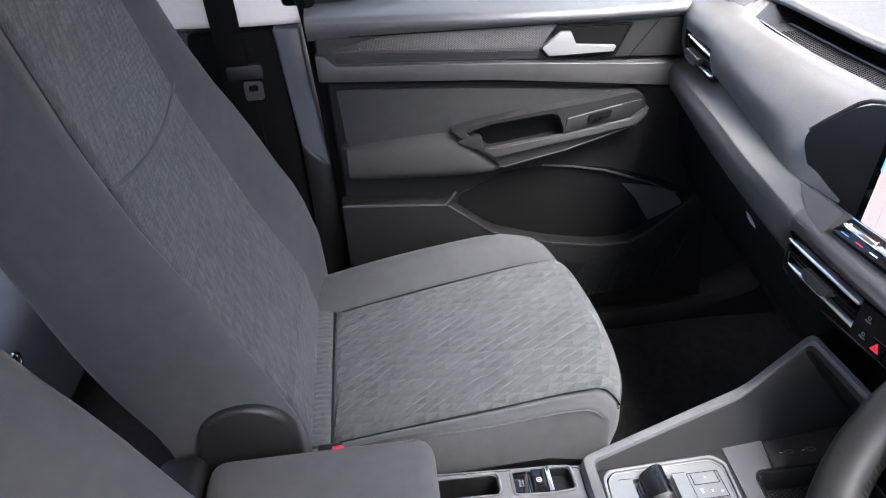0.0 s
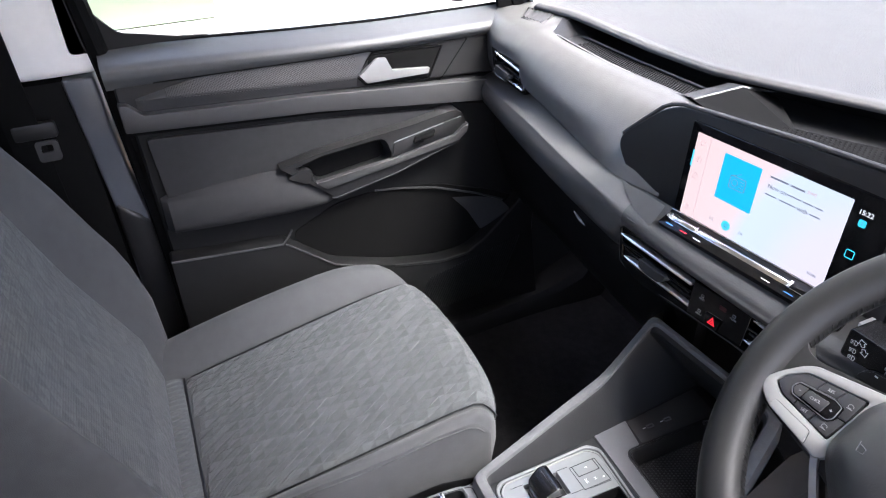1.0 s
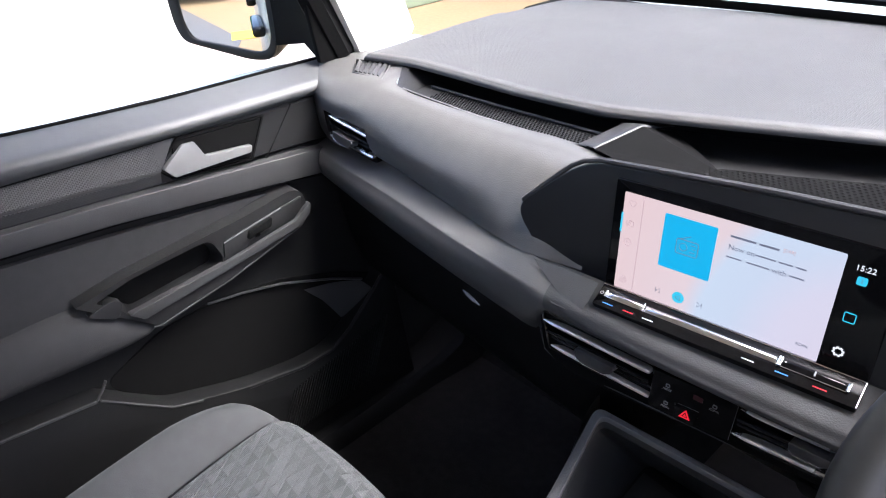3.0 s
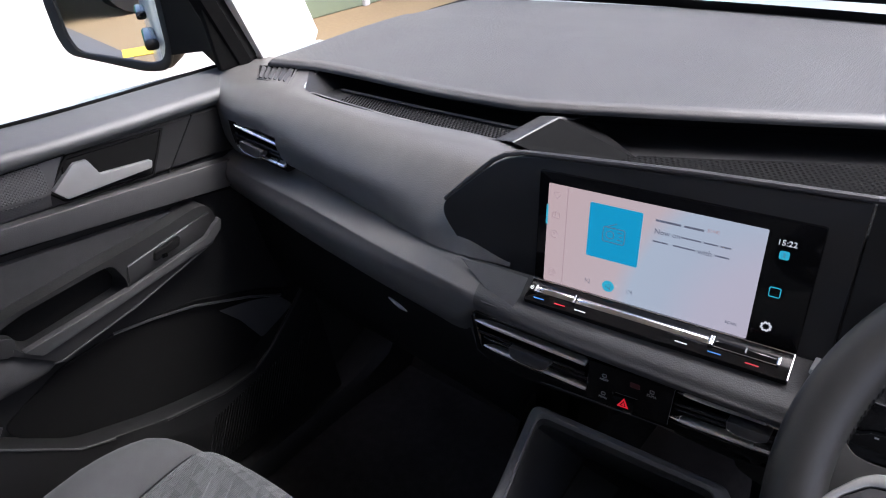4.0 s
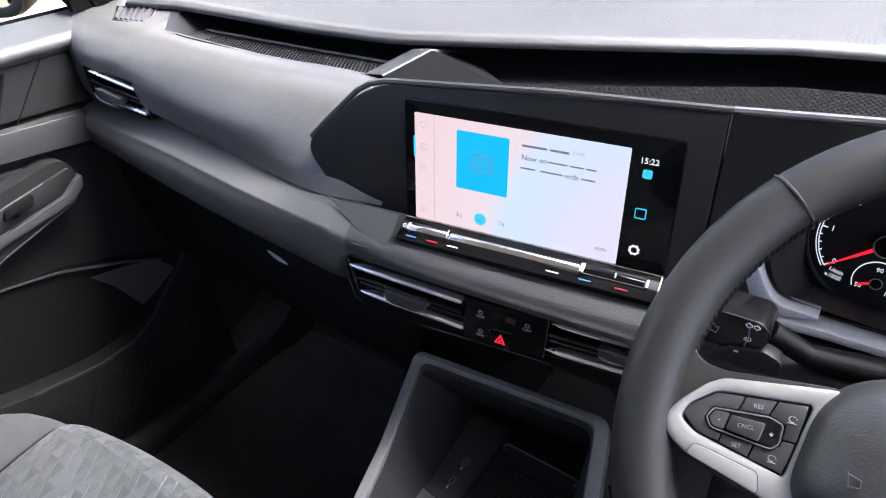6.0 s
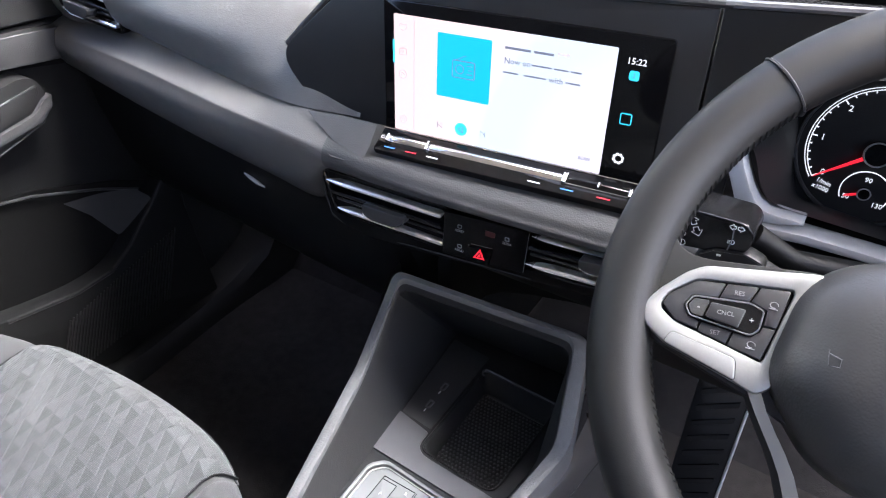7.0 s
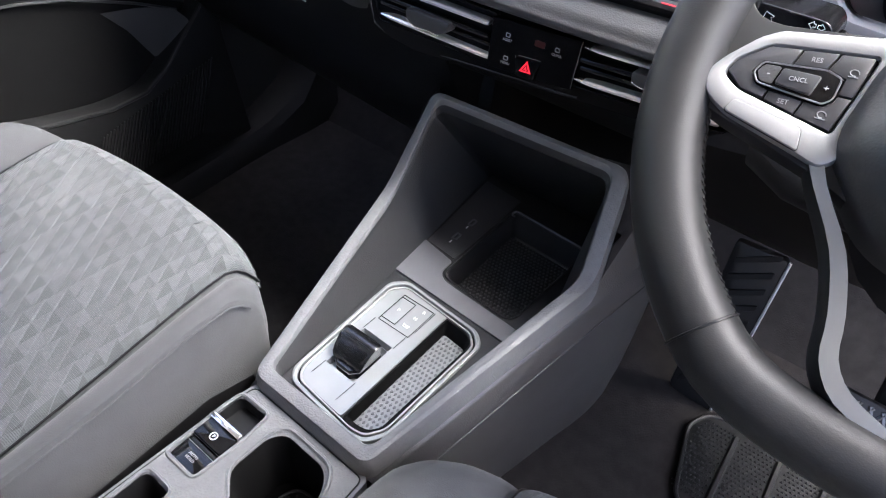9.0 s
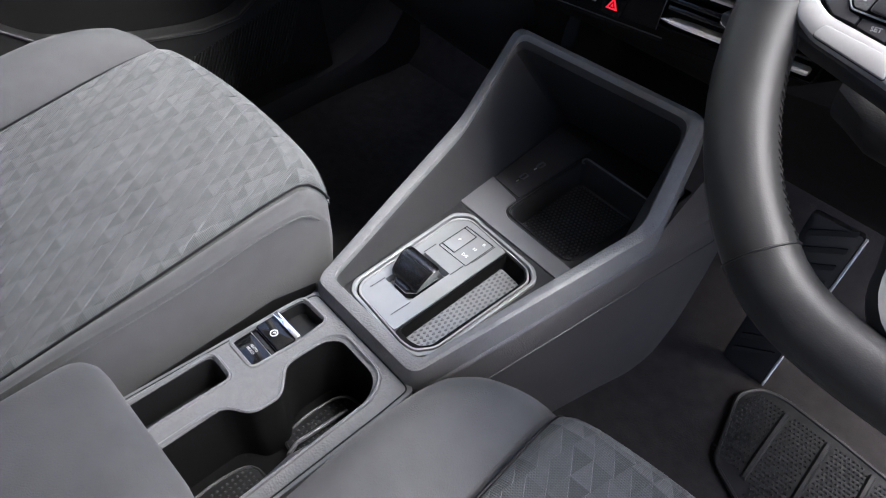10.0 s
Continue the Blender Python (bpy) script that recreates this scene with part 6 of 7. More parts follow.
cap = [(-0.2070, 0.6570), (-0.2065, 0.6605), (-0.2020, 0.6655), (-0.1945, 0.6715), (-0.1905, 0.6735), (-0.1850, 0.6740), (-0.1810, 0.6725), (-0.1800, 0.6690), (-0.1805, 0.6570)]
secs = []
for x, k in ((-0.0362, 0.90), (-0.0350, 0.97), (-0.0320, 1.0), (-0.0080, 1.0), (-0.0050, 0.97), (-0.0038, 0.90)):
    secs.append([Vector((x + 0.16 * (z - 0.657) * (1 if x > -0.02 else -1), -0.192 + (y + 0.192) * k, 0.657 + (z - 0.657) * (0.5 + 0.5 * k))) for y, z in cap])
part("cap", loft(secs, True, True), M_KNOB, sel, "gloss black cap", angle=0.6)
part("cap_edge", tube([Vector((x, -0.1912, z)) for x, z in ((-0.0375, 0.6722), (-0.030, 0.6735), (-0.010, 0.6735), (-0.0025, 0.6722))], 0.0005, 6), M_CHROME, sel, "thin bright edge")
part("collar_edge", tube([Vector((-0.0197 + (x + 0.0197) * 1.01, -0.192 + (y + 0.192) * 1.01, 0.6546)) for x, y in collar], 0.0004, 5, True), M_GREY, sel)
part("selector_key", slab(rrect(-0.0340, -0.0188, -0.1452, -0.1162, 0.0008), 0.6530, 0.6543, 0.0004, 2), M_PANELGREY, con, "raised parking key")
outline("key_outline", rrect(-0.0346, 0.0004, -0.1492, -0.1124, 0.0006), 0.0004, M_RECESS, con, m=Matrix(), h=0.6537)
outline("key_outline", rrect(-0.0344, -0.0184, -0.1456, -0.1158, 0.0006), 0.0004, M_RECESS, con, m=Matrix(), h=0.6540)
for tx, px, py in (("P", -0.0265, -0.1305), ("R", -0.0065, -0.1180), ("N", -0.0085, -0.1285), ("D/S", -0.0095, -0.1405)):
    part("key_letter", words(tx, 0.0046, at(pose(px, py, 0.6545 if tx == "P" else 0.6537), 0, 0)), M_WHITEINK, con)
tray_o = rounded([(0.0120, -0.2450), (0.0270, -0.2460), (0.0385, -0.2430), (0.0455, -0.2330), (0.0500, -0.1190), (0.0410, -0.1105), (0.0130, -0.1075)], 0.003)
tray_i = rounded([(0.0135, -0.2410), (0.0270, -0.2420), (0.0365, -0.2395), (0.0425, -0.2310), (0.0475, -0.1210), (0.0395, -0.1130), (0.0145, -0.1100)], 0.003)
part("side_tray", holed(tray_o, [tray_i], 0.630, 0.6532, [0.018]), M_RECESS, con, "narrow tray beside the selector")
part("side_tray_mat", slab([(0.0135, -0.2375), (0.0270, -0.2385), (0.0400, -0.2270), (0.0455, -0.1200), (0.0390, -0.1130), (0.0145, -0.1110)], 0.6355, 0.6370), M_PANELGREY, con, "grey mat with a diamond pattern")
stud = mesh_of("mat_stud", slab([(-0.0017, 0), (0, -0.0022), (0.0017, 0), (0, 0.0022)], 0, 0.0009, 0.0004, 1), M_GREY)
for j in range(23):
    for i in range(8):
        x, y = 0.0155 + 0.0040 * i + (0.0020 if j % 2 else 0), -0.2350 + 0.0053 * j
        if x < 0.0395 + (y + 0.227) * 0.05 and (y > -0.228 or x < 0.031):
            ob = new("mat_stud", stud)
            ob.parent = con
            ob.matrix_parent_inverse = WORLD[con].inverted()
            ob.matrix_basis = Matrix.Translation((x, y, 0.6370))


# rear of the console: handbrake switch, pocket and cup holders
rear = rounded([(-0.077, -0.47), (0.066, -0.47), (0.067, -0.300), (0.066, -0.271), (-0.062, -0.267), (-0.067, -0.30)], 0.006)
h_sw = rounded([(-0.067, -0.3525), (-0.033, -0.353), (-0.0295, -0.309), (-0.031, -0.2805), (-0.0635, -0.2805), (-0.0655, -0.300)], 0.006)
h_pk = rounded([(-0.0685, -0.445), (-0.0385, -0.445), (-0.0355, -0.3675), (-0.0665, -0.3665)], 0.008)
h_cup = rounded([(-0.022, -0.455), (0.050, -0.458), (0.0505, -0.299), (0.038, -0.2805), (-0.010, -0.2785), (-0.0195, -0.290), (-0.021, -0.330), (0.002, -0.350), (0.000, -0.374), (-0.021, -0.387)], [0.012, 0.012, 0.014, 0.014, 0.010, 0.010, 0.010, 0.008, 0.008, 0.012])
part("rear_top", holed(rear, [h_sw, h_pk, h_cup], 0.60, 0.657, [0.003, 0.003, 0.003], False), M_RIM, con, "grey top with pocket and cup holders")
for lip_ in (h_sw, h_pk, h_cup):
    part("opening_lip", tube([Vector((x, y, 0.6572)) for x, y in lip_], 0.0017, 6, True), M_RIM, con)
part("outer_line", tube([Vector((x * 0.955 - 0.0005, -0.367 + (y + 0.367) * 0.965, 0.6570)) for x, y in rear], 0.0007, 5, True), M_DARK, con)
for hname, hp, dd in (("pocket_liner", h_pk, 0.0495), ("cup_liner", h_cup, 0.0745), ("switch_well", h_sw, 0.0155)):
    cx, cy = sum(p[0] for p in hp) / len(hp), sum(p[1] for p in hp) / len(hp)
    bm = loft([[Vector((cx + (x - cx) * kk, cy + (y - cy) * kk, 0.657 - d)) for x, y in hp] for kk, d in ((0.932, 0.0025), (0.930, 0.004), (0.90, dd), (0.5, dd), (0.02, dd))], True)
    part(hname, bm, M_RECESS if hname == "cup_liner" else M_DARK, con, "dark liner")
bm = bmesh.new()


def dotted(bm, x0, x1, y0, y1, z, step, r):
    """Rows of small raised dots."""
    for j in range(int((y1 - y0) / step) + 1):
        for i in range(int((x1 - x0) / step) + 1):
            x, y = x0 + i * step, y0 + j * step
            q = [bm.verts.new((x + dx * r, y + dy * r, z)) for dx, dy in ((-1, -1), (1, -1), (1, 1), (-1, 1))]
            t_ = bm.verts.new((x, y, z + r * 0.8))
            for kk in range(4):
                bm.faces.new((q[kk], q[(kk + 1) % 4], t_))


dotted(bm, -0.062, -0.042, -0.44, -0.375, 0.6218, 0.0046, 0.0009)
for cy_ in (-0.322, -0.418):
    mat_ = rounded([(-0.004, cy_ - 0.034), (0.040, cy_ - 0.036), (0.046, cy_), (0.040, cy_ + 0.034), (-0.002, cy_ + 0.034), (-0.008, cy_)], 0.014)
    part("cup_mat", slab(mat_, 0.5825, 0.588, 0.002, 2), M_PLASTIC, con, "rubber cup holder mat")
    part("cup_mat_edge", tube([Vector((x, y, 0.588)) for x, y in mat_], 0.0014, 5, True), M_PLASTIC, con)
    dotted(bm, 0.0, 0.038, cy_ - 0.028, cy_ + 0.028, 0.588, 0.0046, 0.0010)
tagged(part("mat_dots", bm, M_SIDE, con, "small raised dots of the holder mats"), kind="stuff")
part("pocket_mat", slab(rounded([(-0.066, -0.443), (-0.040, -0.443), (-0.0375, -0.371), (-0.0645, -0.369)], 0.008), 0.618, 0.622, 0.001, 2), M_PLASTIC, con, "dotted rubber pocket mat")
wv = [(0.0515, -0.335, 0.6545), (0.0515, -0.435, 0.6545), (0.022, -0.405, 0.598), (0.018, -0.362, 0.600)]
wb = [(0.058, -0.335, 0.640), (0.058, -0.435, 0.640), (0.050, -0.405, 0.586), (0.050, -0.362, 0.586)]
part("cup_divider", loft([wv, wb], True, True), M_GREY, con, "sloping wall between the cup holders")
part("cup_lip", tube([(0.018, -0.362, 0.600), (0.010, -0.350, 0.592), (0.014, -0.300, 0.592)], 0.002, 6), M_GREY, con)
mB = frame3((-0.0490, -0.3255, 0.652), (1, -0.02, 0), (0.05, 1, 0))
part("brake_switch", slab(rrect(-0.0160, 0.0160, -0.0030, 0.0145, 0.0015), -0.008, 0.006, 0.002, 2, mB), M_GLOSS, con, "gloss black parking brake switch")
part("brake_switch_edge", slab(rrect(-0.0165, 0.0170, 0.0135, 0.0190, 0.001), -0.006, 0.0085, 0.001, 2, mB), M_CHROME, con, "bright lip of the switch")
part("switch_web", slab(rrect(-0.0160, 0.0160, -0.0072, -0.0040, 0.0005), -0.008, 0.002, 0.0005, 1, mB), M_KNOB, con)
part("hold_switch", slab(rrect(-0.0160, 0.0160, -0.0255, -0.0082, 0.0015), -0.008, 0.003, 0.002, 2, mB), M_GLOSS, con, "gloss black hold switch")
for y_ in (-0.0030, -0.0082, -0.0250):
    part("switch_line", tube([mB @ Vector((x_, y_, 0.0035 if y_ < -0.01 or y_ > -0.005 else 0.003)) for x_ in (-0.0145, 0.0145)], 0.0004, 5), M_GREY, con)
part("hold_label", words("AUTO\nHOLD", 0.0034, at(mB, 0, -0.0165, 0.0033, 0)), M_DIMINK, con)
outline("brake_symbol", arc(0.0030, 0, 340, 16, 0.0, 0.0045), 0.0004, M_WHITEINK, con, m=mB, h=0.0064)
part("brake_letter", words("P", 0.004, at(mB, 0, 0.0045, 0.0062)), M_WHITEINK, con)
part("rear_skin", loft([[(-0.094, -0.70, 0.62), (-0.084, -0.30, 0.650), (-0.072, -0.262, 0.655)], [(-0.098, -0.70, FLOORZ), (-0.10, -0.30, FLOORZ), (-0.09, -0.262, FLOORZ)]]), M_DARK, con)
part("rear_skin", loft([[(0.068, -0.70, 0.62), (0.066, -0.30, 0.650), (0.062, -0.262, 0.655)], [(0.09, -0.70, FLOORZ), (0.09, -0.30, FLOORZ), (0.085, -0.262, FLOORZ)]]), M_DARK, con)
part("rear_deck", box(-0.096, 0.070, -0.76, -0.47, 0.60, 0.640, 0.006), M_DARK, con)
ar = thing("folding_armrest", (-0.015, -0.6, 0.64), "grey cloth covered folding armrest on the centre console", "armrest")
part("pad", box(-0.082, 0.066, -0.690, -0.440, 0.662, 0.728, 0.022, 5), M_BOLSTER, ar, "cloth covered armrest pad")
part("hinge", box(-0.098, 0.068, -0.750, -0.694, 0.640, 0.722, 0.018, 4), M_PLASTIC, ar, "dark plastic hinge end")

# ---- seats ----
def quilt(x0, x1, y0, y1, seed, cuts=(), deep=1.0):
    """A flat quilted cloth in the plane xy, cut to a rectangle: bands of leaning rhombs, each folded into two triangles and stepped at its edge."""
    rnd = random.Random(seed)
    ea = Vector((math.cos(radians(74)), math.sin(radians(74)))) * 0.0175
    eb = Vector((math.cos(radians(122)), math.sin(radians(122)))) * 0.0215
    bm = bmesh.new()
    o = Vector(((x0 + x1) / 2, (y0 + y1) / 2))
    n = int(max(x1 - x0, y1 - y0) / 0.0175) + 8
    for j in range(-n, n):
        # the slanting edges run on through two or three bands, then jump aside
        shift = 0.42 * ((j * 2 // 5) % 3)
        for i in range(-n, n):
            b = o + ea * (i + shift) + eb * j
            c = b + (ea + eb) / 2
            if not (x0 - 0.02 < c.x < x1 + 0.02 and y0 - 0.02 < c.y < y1 + 0.02):
                continue
            k = deep * rnd.uniform(0.75, 1.25)
            p = (b, b + ea, b + ea + eb, b + eb)
            h = (0.0003, 0.0003 + 0.0009 * k, 0.0003 + 0.0006 * k, 0.0003 + 0.0003 * k)
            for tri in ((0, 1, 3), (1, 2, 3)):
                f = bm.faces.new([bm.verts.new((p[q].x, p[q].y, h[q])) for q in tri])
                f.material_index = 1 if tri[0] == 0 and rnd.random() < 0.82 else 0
            for q, r in ((1, 2), (2, 3), (3, 0), (0, 1)):
                d = ea.normalized() * 0.0012 if q == 1 else Vector((0, 0))
                bm.faces.new([bm.verts.new(v) for v in ((p[q].x, p[q].y, h[q]), (p[q].x + d.x, p[q].y + d.y, 0), (p[r].x + d.x, p[r].y + d.y, 0), (p[r].x, p[r].y, h[r]))])
    for p, nn in (((x0, 0, 0), (-1, 0, 0)), ((x1, 0, 0), (1, 0, 0)), ((0, y0, 0), (0, -1, 0)), ((0, y1, 0), (0, 1, 0))):
        bmesh.ops.bisect_plane(bm, geom=bm.verts[:] + bm.edges[:] + bm.faces[:], plane_co=p, plane_no=nn, clear_outer=True)
    for p, nn in cuts:
        bmesh.ops.bisect_plane(bm, geom=bm.verts[:] + bm.edges[:] + bm.faces[:], plane_co=p, plane_no=nn)
    return bm


def ramp(y, a, b):
    return min(max((y - a) / (b - a), 0.0), 1.0)


def cushion_z(y):
    z = 0.640 + (y + 0.56) * 0.175 if y < -0.26 else 0.6925
    if y > -0.26:
        k = min((y + 0.26) / 0.085, 1.0)
        z = 0.6925 + 0.007 * math.sin(k * 1.6) - 0.075 * max(k - 0.45, 0) ** 2 * 3.2 * 0.9
    return z


def plan(x, y):
    """The cushion's front edge bows forward in the middle and draws back at its corners."""
    k = min(max((y + 0.40) / 0.21, 0.0), 1.0)
    k = k * k * (3 - 2 * k)
    return y + k * (0.020 * (1 - (x / 0.19) ** 2) - 0.012 * (x / 0.2) ** 4 - 0.021 * ramp(x, 0.09, 0.19) ** 2)


def droop(x, y):
    k = min(max((y + 0.32) / 0.13, 0.0), 1.0)
    return -0.035 * k * k * max((-x if x < 0 else 0.12 + 0.12 * (x - 0.12)) - 0.12, 0) / 0.1


def back_y(z):
    return float(np.interp(z, [0.6, 0.66, 0.72, 0.85, 1.0, 1.1, 1.3, 1.36], [-0.590, -0.598, -0.608, -0.668, -0.722, -0.748, -0.80, -0.815]))


def seams(y):
    """The cushion panel's two side seams."""
    k = ramp(y, -0.56, -0.19)
    return -0.128 - 0.012 * k, 0.146 + 0.007 * k


def bolsters(y):
    """How far the outer and the inner bolster stand up."""
    return 0.012 * math.sin(math.pi * ramp(y, -0.66, -0.21)), float(np.interp(y, [-0.64, -0.5, -0.45, -0.37, -0.32, -0.27, -0.22, -0.19], [0.040, 0.040, 0.036, 0.024, 0.020, 0.017, 0.012, 0.010]))


def seat(cx, sx, dy, dz, label):
    """A front seat; sx is 1 where the car's middle lies on its right. Outboard is at negative local x."""
    m = Matrix.Translation((cx, dy, dz)) @ Matrix.Diagonal((sx, 1, 1, 1))
    se = thing("car_seat", (cx, -0.4 + dy, FLOORZ), label, "car seat", "front seats")
    ys = list(np.linspace(-0.64, -0.27, 14)) + [-0.25, -0.235, -0.22, -0.208, -0.199, -0.192, -0.187]
    rows = []
    for y in ys:
        zb = cushion_z(y)
        (xo, xi), (ob, ib) = seams(y), bolsters(y)
        prof = [(-0.205, -0.20), (-0.224, -0.12), (-0.229, -0.05), (-0.223, -0.004 + ob), (-0.207, 0.016 + ob), (-0.185, 0.019 + ob), (-0.162, 0.010 + ob * 0.7), (xo - 0.009, -0.001 + ob * 0.2), (xo - 0.001, -0.005), (-0.10, 0.0), (-0.05, 0.002), (0.0, 0.002), (0.05, 0.002), (0.11, 0.0),
                (xi + 0.001, -0.005 + ib * 0.2), (xi + 0.010, -0.001 + ib * 0.40), (0.5 * (xi + 0.197), 0.003 + ib * 0.66), (0.1850, -0.004 + ib), (0.1880, -0.010 + ib), (0.1890, -0.05), (0.187, -0.12), (0.178, -0.20)]
        fr = max(0.0, (y + 0.235) / 0.05)
        sq = 1 - 0.03 * fr ** 2
        rows.append([Vector((px * sq, plan(px, y), ((zb + pz) if pz > -0.09 else zb + pz + (0.02 * fr)) + droop(px, y))) for px, pz in [(v.x, v.y) for v in crom([Vector((p[0], p[1], 0)) for p in prof], 3)]])
    last = rows[-1]
    rows.append([Vector((p.x * 0.99, p.y + 0.003, 0.50 + (p.z - 0.50) * 0.72)) for p in last])
    rows.append([Vector((p.x * 0.97, p.y - 0.013, 0.50 + (p.z - 0.50) * 0.2)) for p in last])
    part("cushion", loft(rows, True, True), M_BOLSTER, se, "dark grey cloth cushion sides", m, 1.2)
    # quilted middle; its relief dies out towards the front edge
    edge = [((sx_ * 0.1475 - sx_ * d, 0, 0), (1, 0, 0)) for sx_ in (-1, 1) for d in (0.001, 0.003, 0.006, 0.010)]
    bm = quilt(-0.1475, 0.1475, -0.564, -0.189, 5, edge + [((0, y, 0), (0, 1, 0)) for y in (-0.25, -0.235, -0.22, -0.208, -0.199, -0.195, -0.192, -0.190)], 2.0)
    for v in bm.verts:
        x, y, h = v.co
        e = max(min(1.0, (x + 0.1475) / 0.010, (0.1475 - x) / 0.010, (-0.189 - y) / 0.010, (y + 0.564) / 0.006), 0)
        f = min(ramp(x, -0.1475, -0.135), ramp(-x, -0.1475, -0.135), 0.25 + 0.75 * ramp(-y, 0.195, 0.26))
        xo, xi = seams(y)
        ib = bolsters(y)[1]
        x = xo + (x + 0.1475) / 0.295 * (xi - xo)
        v.co = Vector((x, plan(x, y), cushion_z(y) + 0.0060 * math.sqrt(e) - 0.0025 + h * f - 0.002 * (abs(x) / 0.1475) ** 4 + ib * 0.22 * ramp(x, 0.08, 0.16) ** 2 + droop(x, y)))
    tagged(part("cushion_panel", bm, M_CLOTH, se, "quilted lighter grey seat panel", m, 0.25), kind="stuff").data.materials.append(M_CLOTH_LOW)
    for sx_ in (0, 1):
        part("panel_seam", tube([Vector((seams(y)[sx_], plan(seams(y)[sx_], y), cushion_z(y) - 0.0022 + 0.2 * bolsters(y)[sx_] + droop(seams(y)[sx_], y))) for y in ys[3:]], 0.0012, 6), M_DARK, se, "", m)
    part("front_seam", tube([Vector((x, plan(x, -0.1888), cushion_z(-0.1888) - 0.0006 - 0.003 * (abs(x) / 0.1475) ** 4 + droop(x, -0.1888))) for x in np.linspace(-0.138, 0.158, 16)], 0.0014, 6), M_BOLSTER, se, "", m)
    # ribbed strip at the back of the cushion
    rows = []
    for j in range(11):
        y = -0.622 + 0.056 * j / 10
        xo, xi = seams(y)
        rows.append([Vector((xo + (xi - xo) * i / 240, y, cushion_z(y) + 0.001 + 0.009 * math.sin(j / 10 * math.pi) ** 0.6 + 0.0011 * math.sin(i * 0.72 + j * 0.34) * math.sin(j / 10 * math.pi))) for i in range(241)])
    part("rear_strip", loft(rows), M_CLOTH, se, "ribbed strip between cushion and backrest", m, 3)
    part("strip_seam", tube([Vector((x, -0.5655, cushion_z(-0.5655) + 0.0015)) for x in np.linspace(-0.128, 0.146, 9)], 0.0020, 6), M_DARK, se, "", m)
    part("piping", tube([Vector((0.1886, plan(0.1886, y), cushion_z(y) - 0.009 + bolsters(y)[1] + droop(0.1886, y))) for y in ys[2:-2]], 0.0011, 6), M_BOLSTER, se, "", m)
    # backrest
    zs = list(np.linspace(0.60, 1.30, 22)) + [1.33, 1.35, 1.36]
    rows = []
    for z in zs:
        yb = back_y(z)
        g = float(np.interp(z, [0.6, 0.7, 0.82, 0.95, 1.08, 1.2, 1.36], [0.012, 0.022, 0.045, 0.036, 0.016, 0.01, 0.004]))
        t = float(np.interp(z, [0.6, 0.8, 1.0, 1.36], [0.15, 0.145, 0.125, 0.06]))
        w = float(np.interp(z, [0.6, 0.75, 0.95, 1.2, 1.36], [0.96, 1.0, 0.99, 0.9, 0.75]))
        if z > 1.30:
            t *= math.sqrt(max(1 - ((z - 1.30) / 0.062) ** 2, 0.05))
            w *= 0.9 + 0.1 * math.sqrt(max(1 - ((z - 1.30) / 0.062) ** 2, 0))
        pr = [(-0.20, -t), (-0.232, -t + 0.02), (-0.242, -t * 0.45), (-0.240, g * 0.45), (-0.228, g * 1.1), (-0.210, g * 1.15), (-0.184, g * 0.75), (-0.150, 0.0), (-0.13, -0.002), (-0.06, 0.0), (0, 0.001), (0.06, 0.0), (0.13, -0.002),
              (0.150, 0.0), (0.165, g * 0.5), (0.178, g * 0.75), (0.187, g * 0.6), (0.192, g * 0.1), (0.193, -t * 0.4), (0.188, -t + 0.02), (0.17, -t)]
        rows.append([Vector((v.x * w, yb + v.y, z)) for v in crom([Vector((p[0], p[1], 0)) for p in pr], 2)])
    part("backrest", loft(rows, True, True), M_BOLSTER, se, "dark grey cloth backrest", m, 1.2)
    bm = quilt(-0.147, 0.147, 0.635, 1.30, 9, edge + [((0, z, 0), (0, 1, 0)) for z in (0.66, 0.72, 0.85, 1.0, 1.1)], 0.55)
    for v in bm.verts:
        x, z, h = v.co
        w = float(np.interp(z, [0.6, 0.75, 0.95, 1.2, 1.36], [0.96, 1.0, 0.99, 0.9, 0.75]))
        e = max(min(1.0, min(x + 0.147, 0.147 - x) / 0.008), 0)
        v.co = Vector((x * w, back_y(z) + 0.006 * math.sqrt(e) - 0.001 + h * 0.8 * e, z))
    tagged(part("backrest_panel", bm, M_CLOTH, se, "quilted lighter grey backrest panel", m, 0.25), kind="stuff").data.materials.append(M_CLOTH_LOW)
    for sx_ in (-1, 1):
        part("backrest_panel_seam", tube([Vector((sx_ * 0.1478 * float(np.interp(z, [0.6, 0.75, 0.95, 1.2, 1.36], [0.96, 1.0, 0.99, 0.9, 0.75])), back_y(z) - 0.0006, z)) for z in np.linspace(0.64, 1.30, 20)], 0.0016, 6), M_DARK, se, "", m)
    part("backrest_seam", tube([Vector((x, back_y(z_) + 0.0056, z_)) for x, z_ in [(x, 1.012 + 0.018 * (abs(x) / 0.147) ** 2) for x in np.linspace(-0.146, 0.146, 15)]], 0.0022, 6), M_BOLSTER, se, "", m)
    # recliner cover on the inner side
    half = [(0.058 * math.cos(t), 0.056 * math.sin(t)) for t in np.linspace(math.pi, 0, 22)] + [(0.058, -0.045), (-0.075, -0.05)]
    part("recliner_cover", slab(half, 0.0, 0.016, 0.006, 3, m @ frame3((0.186, -0.648, 0.722), (0, 1, 0), (0, 0, 1))), M_PLASTIC, se, "rounded dark plastic recliner cover")
    part("side_cover", slab(rounded([(-0.62, 0.585), (-0.57, 0.592), (-0.555, 0.612), (-0.60, 0.622), (-0.63, 0.61)], 0.006), 0.0, 0.018, 0.004, 2, m @ frame3((-0.232, 0, 0), (0, 1, 0), (0, 0, 1))), M_PANELGREY, se, "small pale plastic side cover")
